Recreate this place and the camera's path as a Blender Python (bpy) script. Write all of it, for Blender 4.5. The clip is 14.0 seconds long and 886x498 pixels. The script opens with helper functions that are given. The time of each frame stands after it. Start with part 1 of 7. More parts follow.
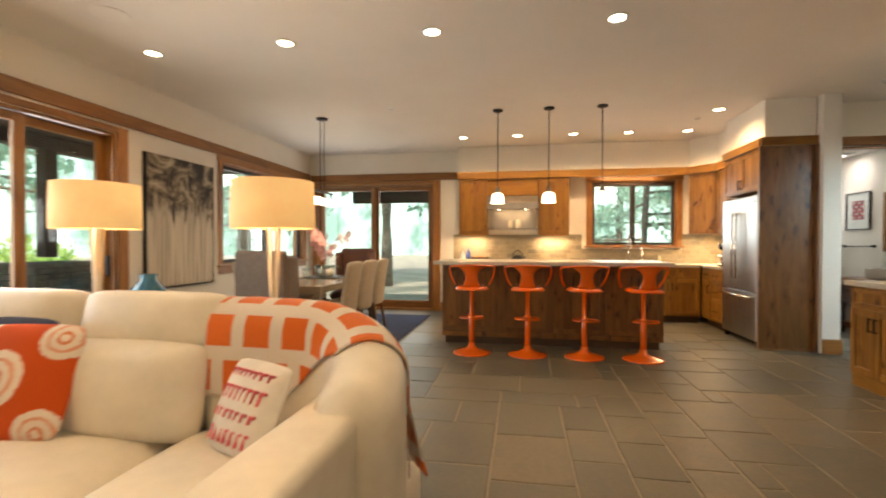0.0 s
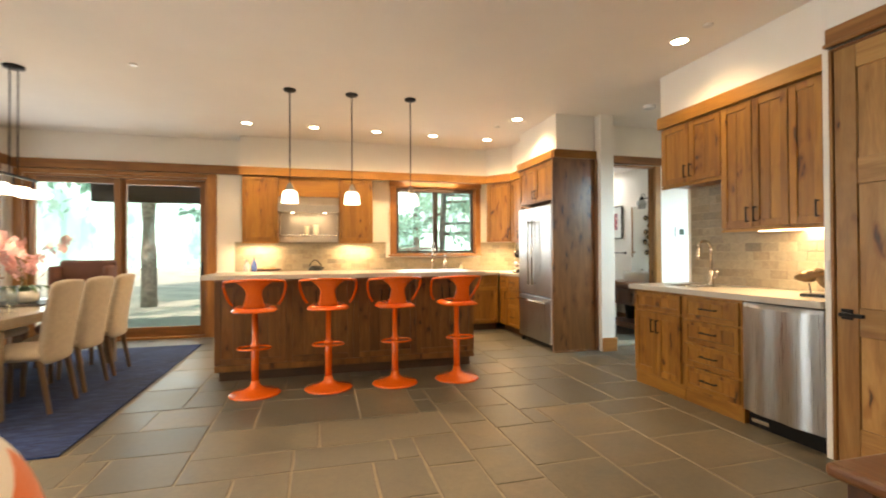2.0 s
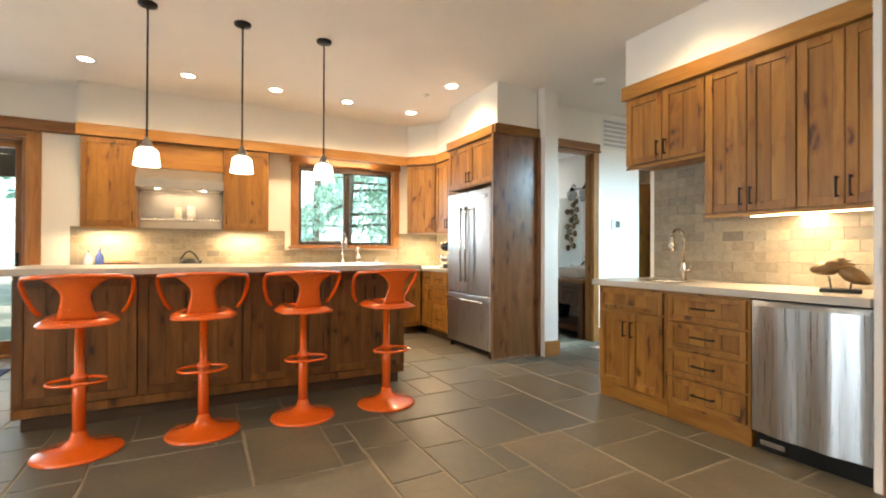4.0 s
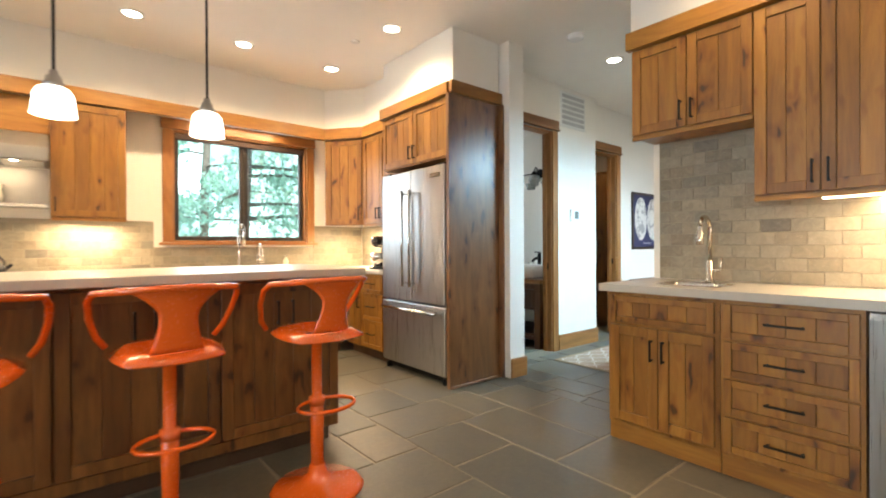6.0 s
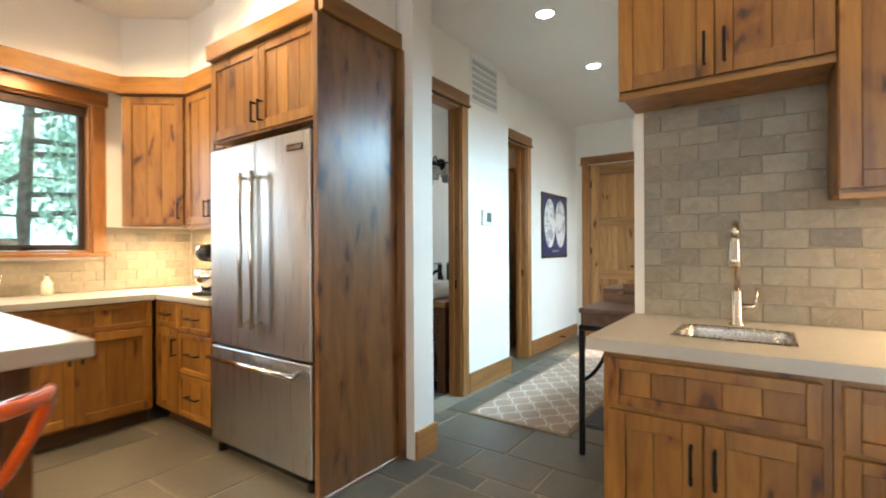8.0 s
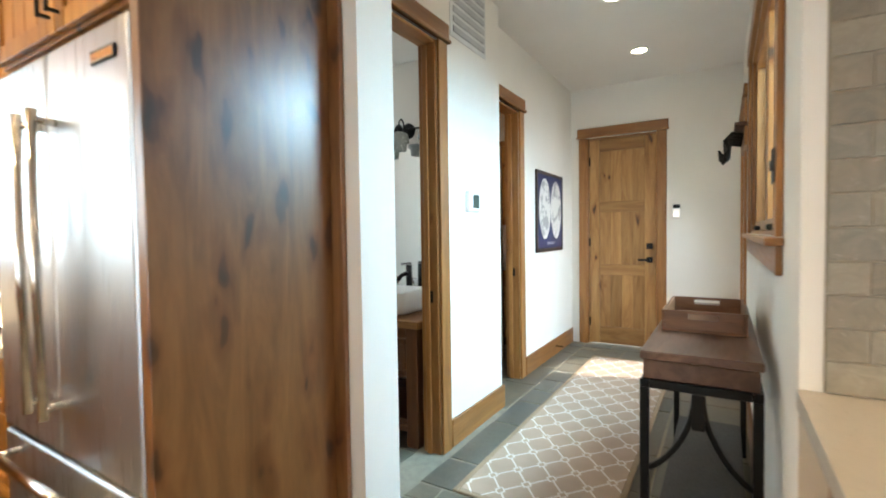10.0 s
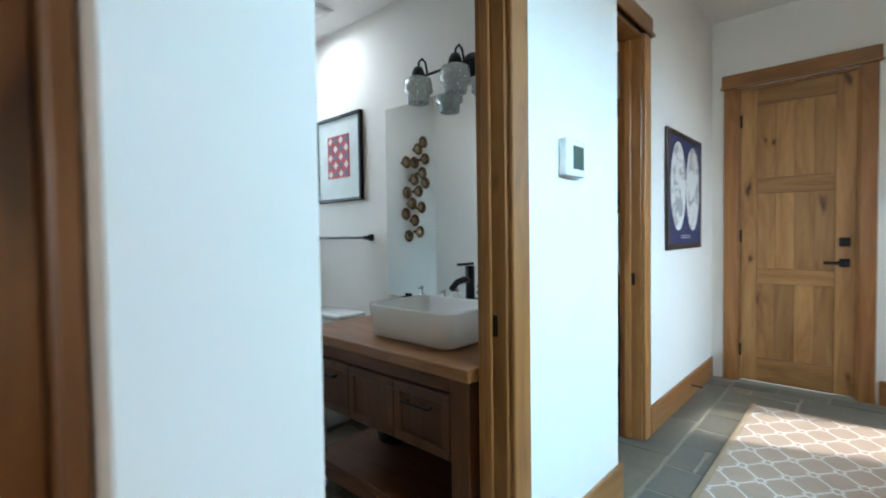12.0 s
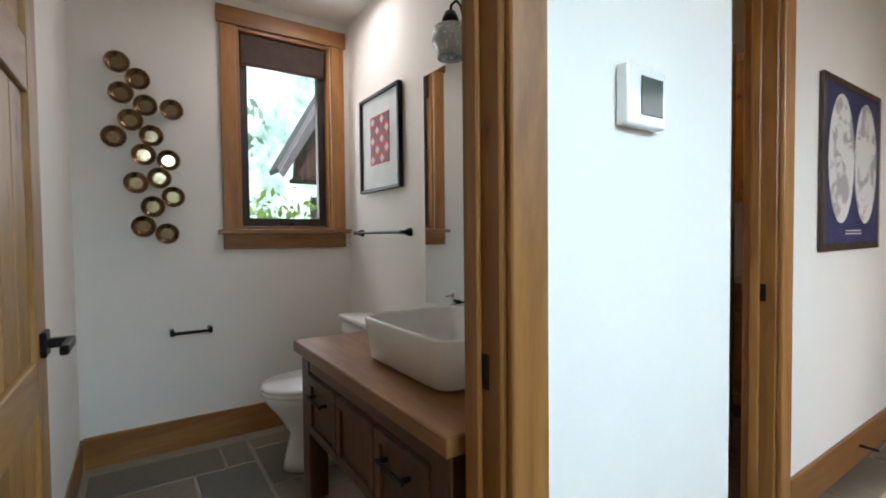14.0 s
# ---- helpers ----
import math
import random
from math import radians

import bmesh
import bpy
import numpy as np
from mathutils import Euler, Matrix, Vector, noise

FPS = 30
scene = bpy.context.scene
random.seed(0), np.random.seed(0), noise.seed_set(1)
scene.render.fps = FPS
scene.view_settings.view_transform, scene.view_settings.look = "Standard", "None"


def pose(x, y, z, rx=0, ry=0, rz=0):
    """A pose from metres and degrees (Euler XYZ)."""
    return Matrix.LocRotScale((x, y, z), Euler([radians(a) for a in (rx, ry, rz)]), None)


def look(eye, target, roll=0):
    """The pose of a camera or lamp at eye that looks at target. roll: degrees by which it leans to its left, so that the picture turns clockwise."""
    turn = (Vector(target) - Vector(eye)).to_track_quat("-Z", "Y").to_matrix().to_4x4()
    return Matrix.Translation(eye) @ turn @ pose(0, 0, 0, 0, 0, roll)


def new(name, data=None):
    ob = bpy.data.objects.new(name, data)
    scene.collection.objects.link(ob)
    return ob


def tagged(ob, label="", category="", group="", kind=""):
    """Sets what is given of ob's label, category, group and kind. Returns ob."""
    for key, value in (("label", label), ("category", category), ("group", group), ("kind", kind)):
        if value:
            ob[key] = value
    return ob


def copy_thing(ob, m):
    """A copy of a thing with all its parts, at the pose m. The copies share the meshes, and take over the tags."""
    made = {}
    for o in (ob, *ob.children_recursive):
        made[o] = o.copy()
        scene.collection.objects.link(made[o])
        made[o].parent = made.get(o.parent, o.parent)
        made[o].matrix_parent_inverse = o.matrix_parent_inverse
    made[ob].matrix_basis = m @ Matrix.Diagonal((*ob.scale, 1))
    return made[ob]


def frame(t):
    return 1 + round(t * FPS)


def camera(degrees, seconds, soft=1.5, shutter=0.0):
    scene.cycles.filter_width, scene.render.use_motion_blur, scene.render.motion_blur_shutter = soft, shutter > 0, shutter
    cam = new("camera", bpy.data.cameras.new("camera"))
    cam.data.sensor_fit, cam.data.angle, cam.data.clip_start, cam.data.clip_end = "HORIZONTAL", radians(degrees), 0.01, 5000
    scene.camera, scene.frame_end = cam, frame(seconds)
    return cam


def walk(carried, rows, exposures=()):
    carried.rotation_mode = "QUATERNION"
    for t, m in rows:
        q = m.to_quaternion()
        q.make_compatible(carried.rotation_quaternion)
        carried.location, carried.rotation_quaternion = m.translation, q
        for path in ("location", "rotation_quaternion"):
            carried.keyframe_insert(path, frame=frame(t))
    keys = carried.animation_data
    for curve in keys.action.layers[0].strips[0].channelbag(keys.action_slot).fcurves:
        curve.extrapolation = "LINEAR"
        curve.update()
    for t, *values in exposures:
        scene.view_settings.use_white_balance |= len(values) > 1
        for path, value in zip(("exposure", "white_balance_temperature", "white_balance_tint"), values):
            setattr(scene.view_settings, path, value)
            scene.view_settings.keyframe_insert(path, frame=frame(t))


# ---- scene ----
cam = camera(87.9, 14.0, 1.9, 0.5)
PATH = [
    (0, (0.612, 0.685, 1.243), (0.276, 2.657, 1.221), 0.1),
    (0.5, (0.615, 0.947, 1.243), (0.51, 2.944, 1.236), -0.1),
    (1, (0.647, 1.179, 1.261), (0.755, 3.176, 1.262), -0.2),
    (1.5, (0.604, 1.377, 1.267), (0.922, 3.351, 1.27), -0.4),
    (2, (0.599, 1.565, 1.227), (1.122, 3.496, 1.246), -0.3),
    (2.5, (0.565, 1.78, 1.21), (1.261, 3.655, 1.221), -0.6),
    (3, (0.565, 2.022, 1.187), (1.376, 3.85, 1.196), -0.5),
    (3.2, (0.598, 2.151, 1.167), (1.436, 3.967, 1.179), -0.4),
    (5.3, (0.732, 3.409, 1.137), (1.869, 5.054, 1.133), -0.0),
    (5.5, (0.806, 3.543, 1.137), (1.985, 5.158, 1.132), -0.3),
    (6, (0.976, 3.833, 1.147), (2.251, 5.373, 1.141), -0.3),
    (6.5, (1.142, 4.127, 1.16), (2.52, 5.577, 1.155), -0.3),
    (7, (1.381, 4.384, 1.182), (2.861, 5.73, 1.18), -0.5),
    (7.5, (1.662, 4.599, 1.214), (3.222, 5.851, 1.214), -0.5),
    (8, (1.898, 4.868, 1.234), (3.531, 6.021, 1.232), -0.3),
    (8.2, (2.002, 4.954, 1.24), (3.66, 6.072, 1.235), -0.3),
    (10.3, (3.018, 5.641, 1.305), (4.723, 6.685, 1.239), -0.8),
    (10.5, (3.148, 5.72, 1.287), (4.831, 6.799, 1.225), -0.9),
    (11, (3.399, 5.896, 1.272), (5.018, 7.067, 1.205), -0.8),
    (11.5, (3.656, 6.017, 1.239), (5.207, 7.278, 1.177), -0.9),
    (12, (3.898, 6.121, 1.23), (5.369, 7.474, 1.169), -0.8),
    (12.5, (4.1, 6.223, 1.222), (5.482, 7.667, 1.163), -0.8),
    (13, (4.251, 6.286, 1.203), (5.547, 7.808, 1.148), -0.7),
    (13.5, (4.404, 6.302, 1.202), (5.611, 7.896, 1.145), -0.7),
    (14, (4.532, 6.304, 1.201), (5.644, 7.965, 1.141), -0.6),
]
walk(cam, [(t, look(eye, target, roll)) for t, eye, target, roll in PATH], [
    (0, 0.32, 7900, 15), (1, 0.62, 7900, 15), (2.5, 0.83, 7300, 12), (5.5, 0.92, 6300, 9), (7.5, 0.77, 6350, 9), (8.2, 0.83, 6350, 9), (10.5, 1.11, 6300, 8), (11.5, 0.93, 5900, 6), (12.5, 0.27, 5600, 7), (13, 0.22, 6600, 15), (13.5, 0.20, 7000, 19), (14, 0.20, 7000, 20)])

# ---- light ----
world = bpy.data.worlds.new("sky")
scene.world = world
world.use_nodes = True
wn = world.node_tree.nodes
sky = wn.new("ShaderNodeTexSky")
sky.sky_type, sky.sun_disc, sky.sun_elevation, sky.sun_rotation = "NISHITA", False, radians(50), radians(160)
world.node_tree.links.new(sky.outputs[0], wn["Background"].inputs[0])
wn["Background"].inputs[1].default_value = 0.15


def lamp(name, kind, m, energy, colour=(1, 1, 1), **kw):
    d = bpy.data.lights.new(name, kind)
    d.energy, d.color = energy * (1.0 if kind == "SUN" else 0.5), colour
    if kind == "AREA":
        d.shape = "RECTANGLE"
        d.size, d.size_y = kw["size"]
        d.spread = radians(kw.get("spread", 180))
    elif kind == "SPOT":
        d.spot_size, d.spot_blend, d.shadow_soft_size = radians(kw.get("cone", 110)), 0.6, kw.get("soft", 0.05)
    elif kind == "POINT":
        d.shadow_soft_size = kw.get("soft", 0.05)
    elif kind == "SUN":
        d.angle = radians(kw.get("angle", 3))
    ob = new(name, d)
    ob.matrix_world = m
    return ob


WARM = (1.0, 0.72, 0.42)
COOL = (0.80, 0.90, 1.0)
lamp("sun", "SUN", look((0, 0, 0), (-0.25, 0.75, -1.0)), 3.2, (1, 0.95, 0.88))


# ---- materials ----
def mat(name):
    m = bpy.data.materials.new(name)
    m.use_nodes = True
    nt = m.node_tree
    return m, nt, nt.nodes["Principled BSDF"]


def node(nt, kind, **kw):
    n = nt.nodes.new("ShaderNode" + kind)
    for k, v in kw.items():
        n.inputs[k].default_value = v
    return n


def ramp(nt, src, *stops):
    r = nt.nodes.new("ShaderNodeValToRGB")
    el = r.color_ramp.elements
    while len(el) < len(stops):
        el.new(0.5)
    for e, (p, c) in zip(el, stops):
        e.position, e.color = p, (*c, 1) if len(c) == 3 else (c[0], c[0], c[0], 1)
    nt.links.new(src, r.inputs[0])
    return r.outputs[0]


def mix(nt, a, b, fac, mode="MIX"):
    m = nt.nodes.new("ShaderNodeMix")
    m.data_type, m.blend_type = "RGBA", mode
    for sock, v in ((m.inputs[6], a), (m.inputs[7], b), (m.inputs[0], fac)):
        if isinstance(v, (int, float)):
            sock.default_value = v
        elif isinstance(v, tuple):
            sock.default_value = (*v, 1)
        else:
            nt.links.new(v, sock)
    return m.outputs[2]


def coords(nt, scale=(1, 1, 1), jitter=True):
    """Object coordinates, shifted by a random amount on every object."""
    tc = nt.nodes.new("ShaderNodeTexCoord")
    mp = nt.nodes.new("ShaderNodeMapping")
    mp.inputs["Scale"].default_value = scale
    nt.links.new(tc.outputs["Object"], mp.inputs["Vector"])
    if jitter:
        info = nt.nodes.new("ShaderNodeObjectInfo")
        mul = nt.nodes.new("ShaderNodeVectorMath")
        mul.operation = "SCALE"
        mul.inputs[0].default_value = (7.3, 5.1, 3.7)
        nt.links.new(info.outputs["Random"], mul.inputs["Scale"])
        nt.links.new(mul.outputs[0], mp.inputs["Location"])
    return mp.outputs[0]


def bump(nt, bsdf, src, strength=0.2, distance=0.01):
    b = node(nt, "Bump", Strength=strength, Distance=distance)
    nt.links.new(src, b.inputs["Height"])
    nt.links.new(b.outputs[0], bsdf.inputs["Normal"])


def noise_tex(nt, vec, scale, detail=4, rough=0.6, dist=0.0):
    n = node(nt, "TexNoise", Scale=scale, Detail=detail, Roughness=rough, Distortion=dist)
    nt.links.new(vec, n.inputs["Vector"])
    return n.outputs["Fac"]


def wood(name, dark, mid, light, axis="z", rough=0.42, knots=True, gloss=0.2, knot_scale=6.5, knot_size=1.05, knot_mix=0.9):
    """Knotty wood with the grain along one axis."""
    m, nt, b = mat(name)
    k = {"x": (0.12, 1, 1), "y": (1, 0.12, 1), "z": (1, 1, 0.12)}[axis]
    v = coords(nt, k)
    grain = noise_tex(nt, v, 9, 6, 0.65, 1.4)
    fine = noise_tex(nt, v, 70, 3, 0.6)
    col = ramp(nt, grain, (0.28, dark), (0.5, mid), (0.72, light))
    col = mix(nt, col, ramp(nt, fine, (0.3, (0.72,)), (0.7, (1.0,))), 0.55, "MULTIPLY")
    big = noise_tex(nt, coords(nt, k), 1.7, 2)
    col = mix(nt, col, ramp(nt, big, (0.3, (0.68, 0.62, 0.55)), (0.65, (1.0, 1.0, 1.0))), 0.6, "MULTIPLY")
    if knots:
        kk = {"x": (0.42, 1, 1), "y": (1, 0.42, 1), "z": (1, 1, 0.42)}[axis]
        vo = node(nt, "TexVoronoi", Scale=knot_scale, Randomness=1.0)
        nz = nt.nodes.new("ShaderNodeTexNoise")
        nz.inputs["Scale"].default_value = 11
        cv = coords(nt, kk)
        nt.links.new(cv, nz.inputs["Vector"])
        add = nt.nodes.new("ShaderNodeVectorMath")
        add.operation = "MULTIPLY_ADD"
        add.inputs[1].default_value = (0.16, 0.16, 0.16)
        nt.links.new(nz.outputs["Color"], add.inputs[0])
        nt.links.new(cv, add.inputs[2])
        nt.links.new(add.outputs[0], vo.inputs["Vector"])
        kn = ramp(nt, vo.outputs["Distance"], (0.06 * knot_size, (0.05, 0.025, 0.015)), (0.12 * knot_size, (0.30, 0.18, 0.10)), (0.16 * knot_size, (0.72, 0.58, 0.46)), (0.32 * knot_size, (1.0, 1.0, 1.0)))
        col = mix(nt, col, kn, knot_mix, "MULTIPLY")
    info = nt.nodes.new("ShaderNodeObjectInfo")
    col = mix(nt, col, ramp(nt, info.outputs["Random"], (0.0, (0.66, 0.62, 0.56)), (1.0, (1.08, 1.08, 1.08))), 0.85, "MULTIPLY")
    nt.links.new(col, b.inputs["Base Color"])
    nt.links.new(ramp(nt, fine, (0.2, (rough - 0.08,)), (0.8, (rough + 0.1,))), b.inputs["Roughness"])
    b.inputs["Coat Weight"].default_value = gloss
    b.inputs["Coat Roughness"].default_value = 0.3
    bump(nt, b, fine, 0.12, 0.004)
    return m


def plain(name, colour, rough=0.5, metal=0.0, var=0.12, scale=6.0, relief=0.05, coat=0.0, sheen=0.0, fine=90):
    m, nt, b = mat(name)
    v = coords(nt)
    big = noise_tex(nt, v, scale, 4)
    small = noise_tex(nt, v, fine, 3)
    lo = tuple(c * (1 - var) for c in colour)
    hi = tuple(min(1, c * (1 + var * 0.6)) for c in colour)
    nt.links.new(ramp(nt, big, (0.3, lo), (0.7, hi)), b.inputs["Base Color"])
    nt.links.new(ramp(nt, small, (0.3, (max(0.02, rough * 0.85),)), (0.7, (min(1, rough * 1.15),))), b.inputs["Roughness"])
    b.inputs["Metallic"].default_value = metal
    b.inputs["Coat Weight"].default_value = coat
    b.inputs["Sheen Weight"].default_value = sheen
    if relief:
        bump(nt, b, small, relief, 0.004)
    return m


def emit(name, colour, strength):
    m, nt, b = mat(name)
    b.inputs["Base Color"].default_value = (*colour, 1)
    b.inputs["Emission Color"].default_value = (*colour, 1)
    b.inputs["Emission Strength"].default_value = strength
    return m


def glass(name, tint=(1, 1, 1), rough=0.0):
    m, nt, b = mat(name)
    t = nt.nodes.new("ShaderNodeBsdfTransparent")
    t.inputs[0].default_value = (*tint, 1)
    g = node(nt, "BsdfGlossy", Roughness=0.02)
    lw = node(nt, "LayerWeight", Blend=0.5)
    pw = nt.nodes.new("ShaderNodeMath")
    pw.operation = "POWER"
    pw.inputs[1].default_value = 5.0
    nt.links.new(lw.outputs["Facing"], pw.inputs[0])
    f = nt.nodes.new("ShaderNodeMath")
    f.operation = "MULTIPLY_ADD"
    f.inputs[1].default_value, f.inputs[2].default_value = 0.9, 0.04
    nt.links.new(pw.outputs[0], f.inputs[0])
    x = nt.nodes.new("ShaderNodeMixShader")
    nt.links.new(f.outputs[0], x.inputs[0])
    nt.links.new(t.outputs[0], x.inputs[1])
    nt.links.new(g.outputs[0], x.inputs[2])
    nt.links.new(x.outputs[0], nt.nodes["Material Output"].inputs["Surface"])
    return m


def slate(name):
    """Grey-brown slate paving, each stone with its own tone."""
    m, nt, b = mat(name)
    v = coords(nt)
    geo = nt.nodes.new("ShaderNodeObjectInfo")
    tone = ramp(nt, geo.outputs["Random"], (0.0, (0.095, 0.092, 0.076)), (0.35, (0.150, 0.134, 0.098)), (0.65, (0.115, 0.112, 0.093)), (1.0, (0.175, 0.148, 0.104)))
    cloud = noise_tex(nt, v, 2.6, 5, 0.65, 0.6)
    grit = noise_tex(nt, v, 34, 5, 0.7)
    col = mix(nt, tone, ramp(nt, cloud, (0.3, (0.62, 0.63, 0.66)), (0.7, (1.15, 1.08, 0.98))), 0.9, "MULTIPLY")
    col = mix(nt, col, ramp(nt, grit, (0.35, (0.8,)), (0.65, (1.08,))), 0.6, "MULTIPLY")
    nt.links.new(col, b.inputs["Base Color"])
    nt.links.new(ramp(nt, cloud, (0.25, (0.34,)), (0.75, (0.52,))), b.inputs["Roughness"])
    b.inputs["Specular IOR Level"].default_value = 0.45
    bump(nt, b, mix(nt, cloud, grit, 0.35), 0.35, 0.008)
    return m


ALDER = wood("alder_cabinet", (0.225, 0.090, 0.013), (0.345, 0.153, 0.023), (0.440, 0.215, 0.037), "z", knot_scale=9.0, knot_size=1.15)
ALDER_X = wood("alder_rail_x", (0.240, 0.096, 0.013), (0.362, 0.160, 0.023), (0.455, 0.222, 0.037), "x", knots=False)
ALDER_Y = wood("alder_rail_y", (0.240, 0.096, 0.013), (0.362, 0.160, 0.023), (0.455, 0.222, 0.037), "y", knots=False)
DARK_ALDER = wood("alder_panel", (0.155, 0.066, 0.019), (0.28, 0.127, 0.041), (0.38, 0.188, 0.07), "z", 0.40, gloss=0.8, knot_scale=8.5, knot_size=1.5, knot_mix=0.9)
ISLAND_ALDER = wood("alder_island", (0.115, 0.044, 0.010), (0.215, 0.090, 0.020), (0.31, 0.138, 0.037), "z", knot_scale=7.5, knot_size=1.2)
TRIM = wood("fir_trim", (0.26, 0.100, 0.022), (0.42, 0.180, 0.046), (0.52, 0.255, 0.075), "z", knots=True, knot_scale=3.2, knot_size=0.45)
TRIM_X = wood("fir_trim_x", (0.22, 0.088, 0.020), (0.36, 0.155, 0.041), (0.46, 0.22, 0.066), "x", knots=False)
TRIM_Y = wood("fir_trim_y", (0.22, 0.088, 0.020), (0.36, 0.155, 0.041), (0.46, 0.22, 0.066), "y", knots=False)
DOORWOOD = wood("door_alder", (0.29, 0.130, 0.034), (0.46, 0.235, 0.072), (0.57, 0.33, 0.115), "z", knot_scale=6.0, knot_size=0.8)
WALNUT = wood("walnut", (0.07, 0.023, 0.006), (0.14, 0.050, 0.014), (0.22, 0.088, 0.026), "y", knots=False)
WALNUT_Z = wood("walnut_z", (0.058, 0.019, 0.005), (0.115, 0.040, 0.011), (0.18, 0.070, 0.021), "z", knots=False)
PAINT = plain("wall_paint", (0.80, 0.765, 0.70), 0.75, var=0.03, scale=2, relief=0.04, fine=160)
CEIL = plain("ceiling_paint", (0.78, 0.745, 0.69), 0.85, var=0.03, scale=1.5, relief=0.04, fine=140)
SLATE = slate("slate_paving")
GROUT = plain("grout", (0.265, 0.232, 0.172), 0.9, var=0.15, scale=20)
STEEL = plain("brushed_steel", (0.60, 0.59, 0.57), 0.26, 1.0, var=0.05, relief=0.02)
HOODSTEEL = plain("dull_steel", (0.42, 0.40, 0.37), 0.42, 1.0, var=0.08, relief=0.03)
CHROME = plain("polished_steel", (0.75, 0.74, 0.72), 0.12, 1.0, var=0.03, relief=0)
BLACK = plain("black_metal", (0.012, 0.012, 0.012), 0.4, 0.6, relief=0.03)
ORANGE = plain("orange_paint", (0.72, 0.115, 0.010), 0.25, var=0.04, coat=0.6, relief=0)
QUARTZ = plain("grey_quartz", (0.46, 0.425, 0.365), 0.32, var=0.035, scale=25, relief=0, coat=0.1)
GLASS = glass("window_glass")
DARKFRAME = plain("bronze_frame", (0.030, 0.022, 0.017), 0.5, var=0.2)
CERAMIC = plain("white_ceramic", (0.82, 0.82, 0.80), 0.12, var=0.02, relief=0, coat=0.5)
LEATHER = plain("cream_leather", (0.83, 0.78, 0.68), 0.42, var=0.10, scale=5, relief=0.12, coat=0.1)
FABRIC = plain("linen_cream", (0.50, 0.43, 0.33), 0.9, var=0.12, scale=25, relief=0.25, sheen=0.2, fine=220)
GREYFABRIC = plain("linen_taupe", (0.16, 0.125, 0.105), 0.9, var=0.15, scale=25, relief=0.25, sheen=0.2, fine=220)


# ---- shape helpers ----
def link_mesh(name, bm, material, parent=None, label="", smooth=False):
    me = bpy.data.meshes.new(name)
    bm.normal_update()
    bm.to_mesh(me)
    bm.free()
    for mt in (material if isinstance(material, (list, tuple)) else [material]):
        me.materials.append(mt)
    if smooth:
        for p in me.polygons:
            p.use_smooth = True
    ob = new(name, me)
    if parent is not None:
        ob.parent = parent
    if label:
        ob["label"] = label
    return ob


def part(name, bm, material, parent, label="", smooth=False):
    return link_mesh(name, bm, material, parent, label, smooth)


def add_box(bm, x0, x1, y0, y1, z0, z1, bev=0.0, seg=1):
    g = bmesh.ops.create_cube(bm, size=1, matrix=Matrix.LocRotScale(((x0 + x1) / 2, (y0 + y1) / 2, (z0 + z1) / 2), None, (abs(x1 - x0), abs(y1 - y0), abs(z1 - z0))))
    if bev > 0:
        edges = {e for v in g["verts"] for e in v.link_edges}
        bmesh.ops.bevel(bm, geom=list(edges), offset=bev, segments=seg, affect="EDGES", profile=0.5)
    return bm


def slab(x0, x1, y0, y1, z0, z1, bev=0.0, seg=1):
    return add_box(bmesh.new(), x0, x1, y0, y1, z0, z1, bev, seg)


def lathe(profile, n=24, m=None, caps=True):
    """Turned shape from (radius, height) pairs."""
    bm = bmesh.new()
    rings = [[bm.verts.new((r * math.cos(2 * math.pi * i / n), r * math.sin(2 * math.pi * i / n), z)) for i in range(n)] for r, z in profile]
    for a, b in zip(rings, rings[1:]):
        for i in range(n):
            bm.faces.new((a[i], a[(i + 1) % n], b[(i + 1) % n], b[i]))
    if caps and profile[0][0] > 1e-4:
        bm.faces.new(list(reversed(rings[0])))
    if caps and profile[-1][0] > 1e-4:
        bm.faces.new(rings[-1])
    bmesh.ops.remove_doubles(bm, verts=bm.verts, dist=1e-5)
    bmesh.ops.recalc_face_normals(bm, faces=bm.faces)
    if m is not None:
        bm.transform(m)
    return bm


def tube(points, r, n=8, bm=None, closed=False):
    """A round bar along a line of points."""
    bm = bm or bmesh.new()
    pts = [Vector(p) for p in points]
    rings = []
    up = Vector((0, 0, 1))
    cnt = len(pts)
    for i, p in enumerate(pts):
        if closed:
            d = pts[(i + 1) % cnt] - pts[i - 1]
        else:
            d = pts[min(i + 1, cnt - 1)] - pts[max(i - 1, 0)]
        d.normalize()
        a = d.cross(up)
        if a.length < 1e-3:
            a = d.cross(Vector((1, 0, 0)))
        a.normalize()
        b = d.cross(a)
        rr = r[i] if isinstance(r, (list, tuple)) else r
        rings.append([bm.verts.new(p + rr * (a * math.cos(2 * math.pi * k / n) + b * math.sin(2 * math.pi * k / n))) for k in range(n)])
    pairs = list(zip(rings, rings[1:])) + ([(rings[-1], rings[0])] if closed else [])
    for u, w in pairs:
        for k in range(n):
            bm.faces.new((u[k], u[(k + 1) % n], w[(k + 1) % n], w[k]))
    if not closed:
        bm.faces.new(list(reversed(rings[0])))
        bm.faces.new(rings[-1])
    bmesh.ops.recalc_face_normals(bm, faces=bm.faces)
    return bm


def empty(name, x=0, y=0, z=0, rz=0):
    ob = new(name)
    ob.matrix_world = pose(x, y, z, 0, 0, rz)
    return ob


def structure(name, bm, material, label="", smooth=False):
    return tagged(link_mesh(name, bm, material, None, "", smooth), label or name.replace("_", " "), name.split("_")[0], "", "structure")


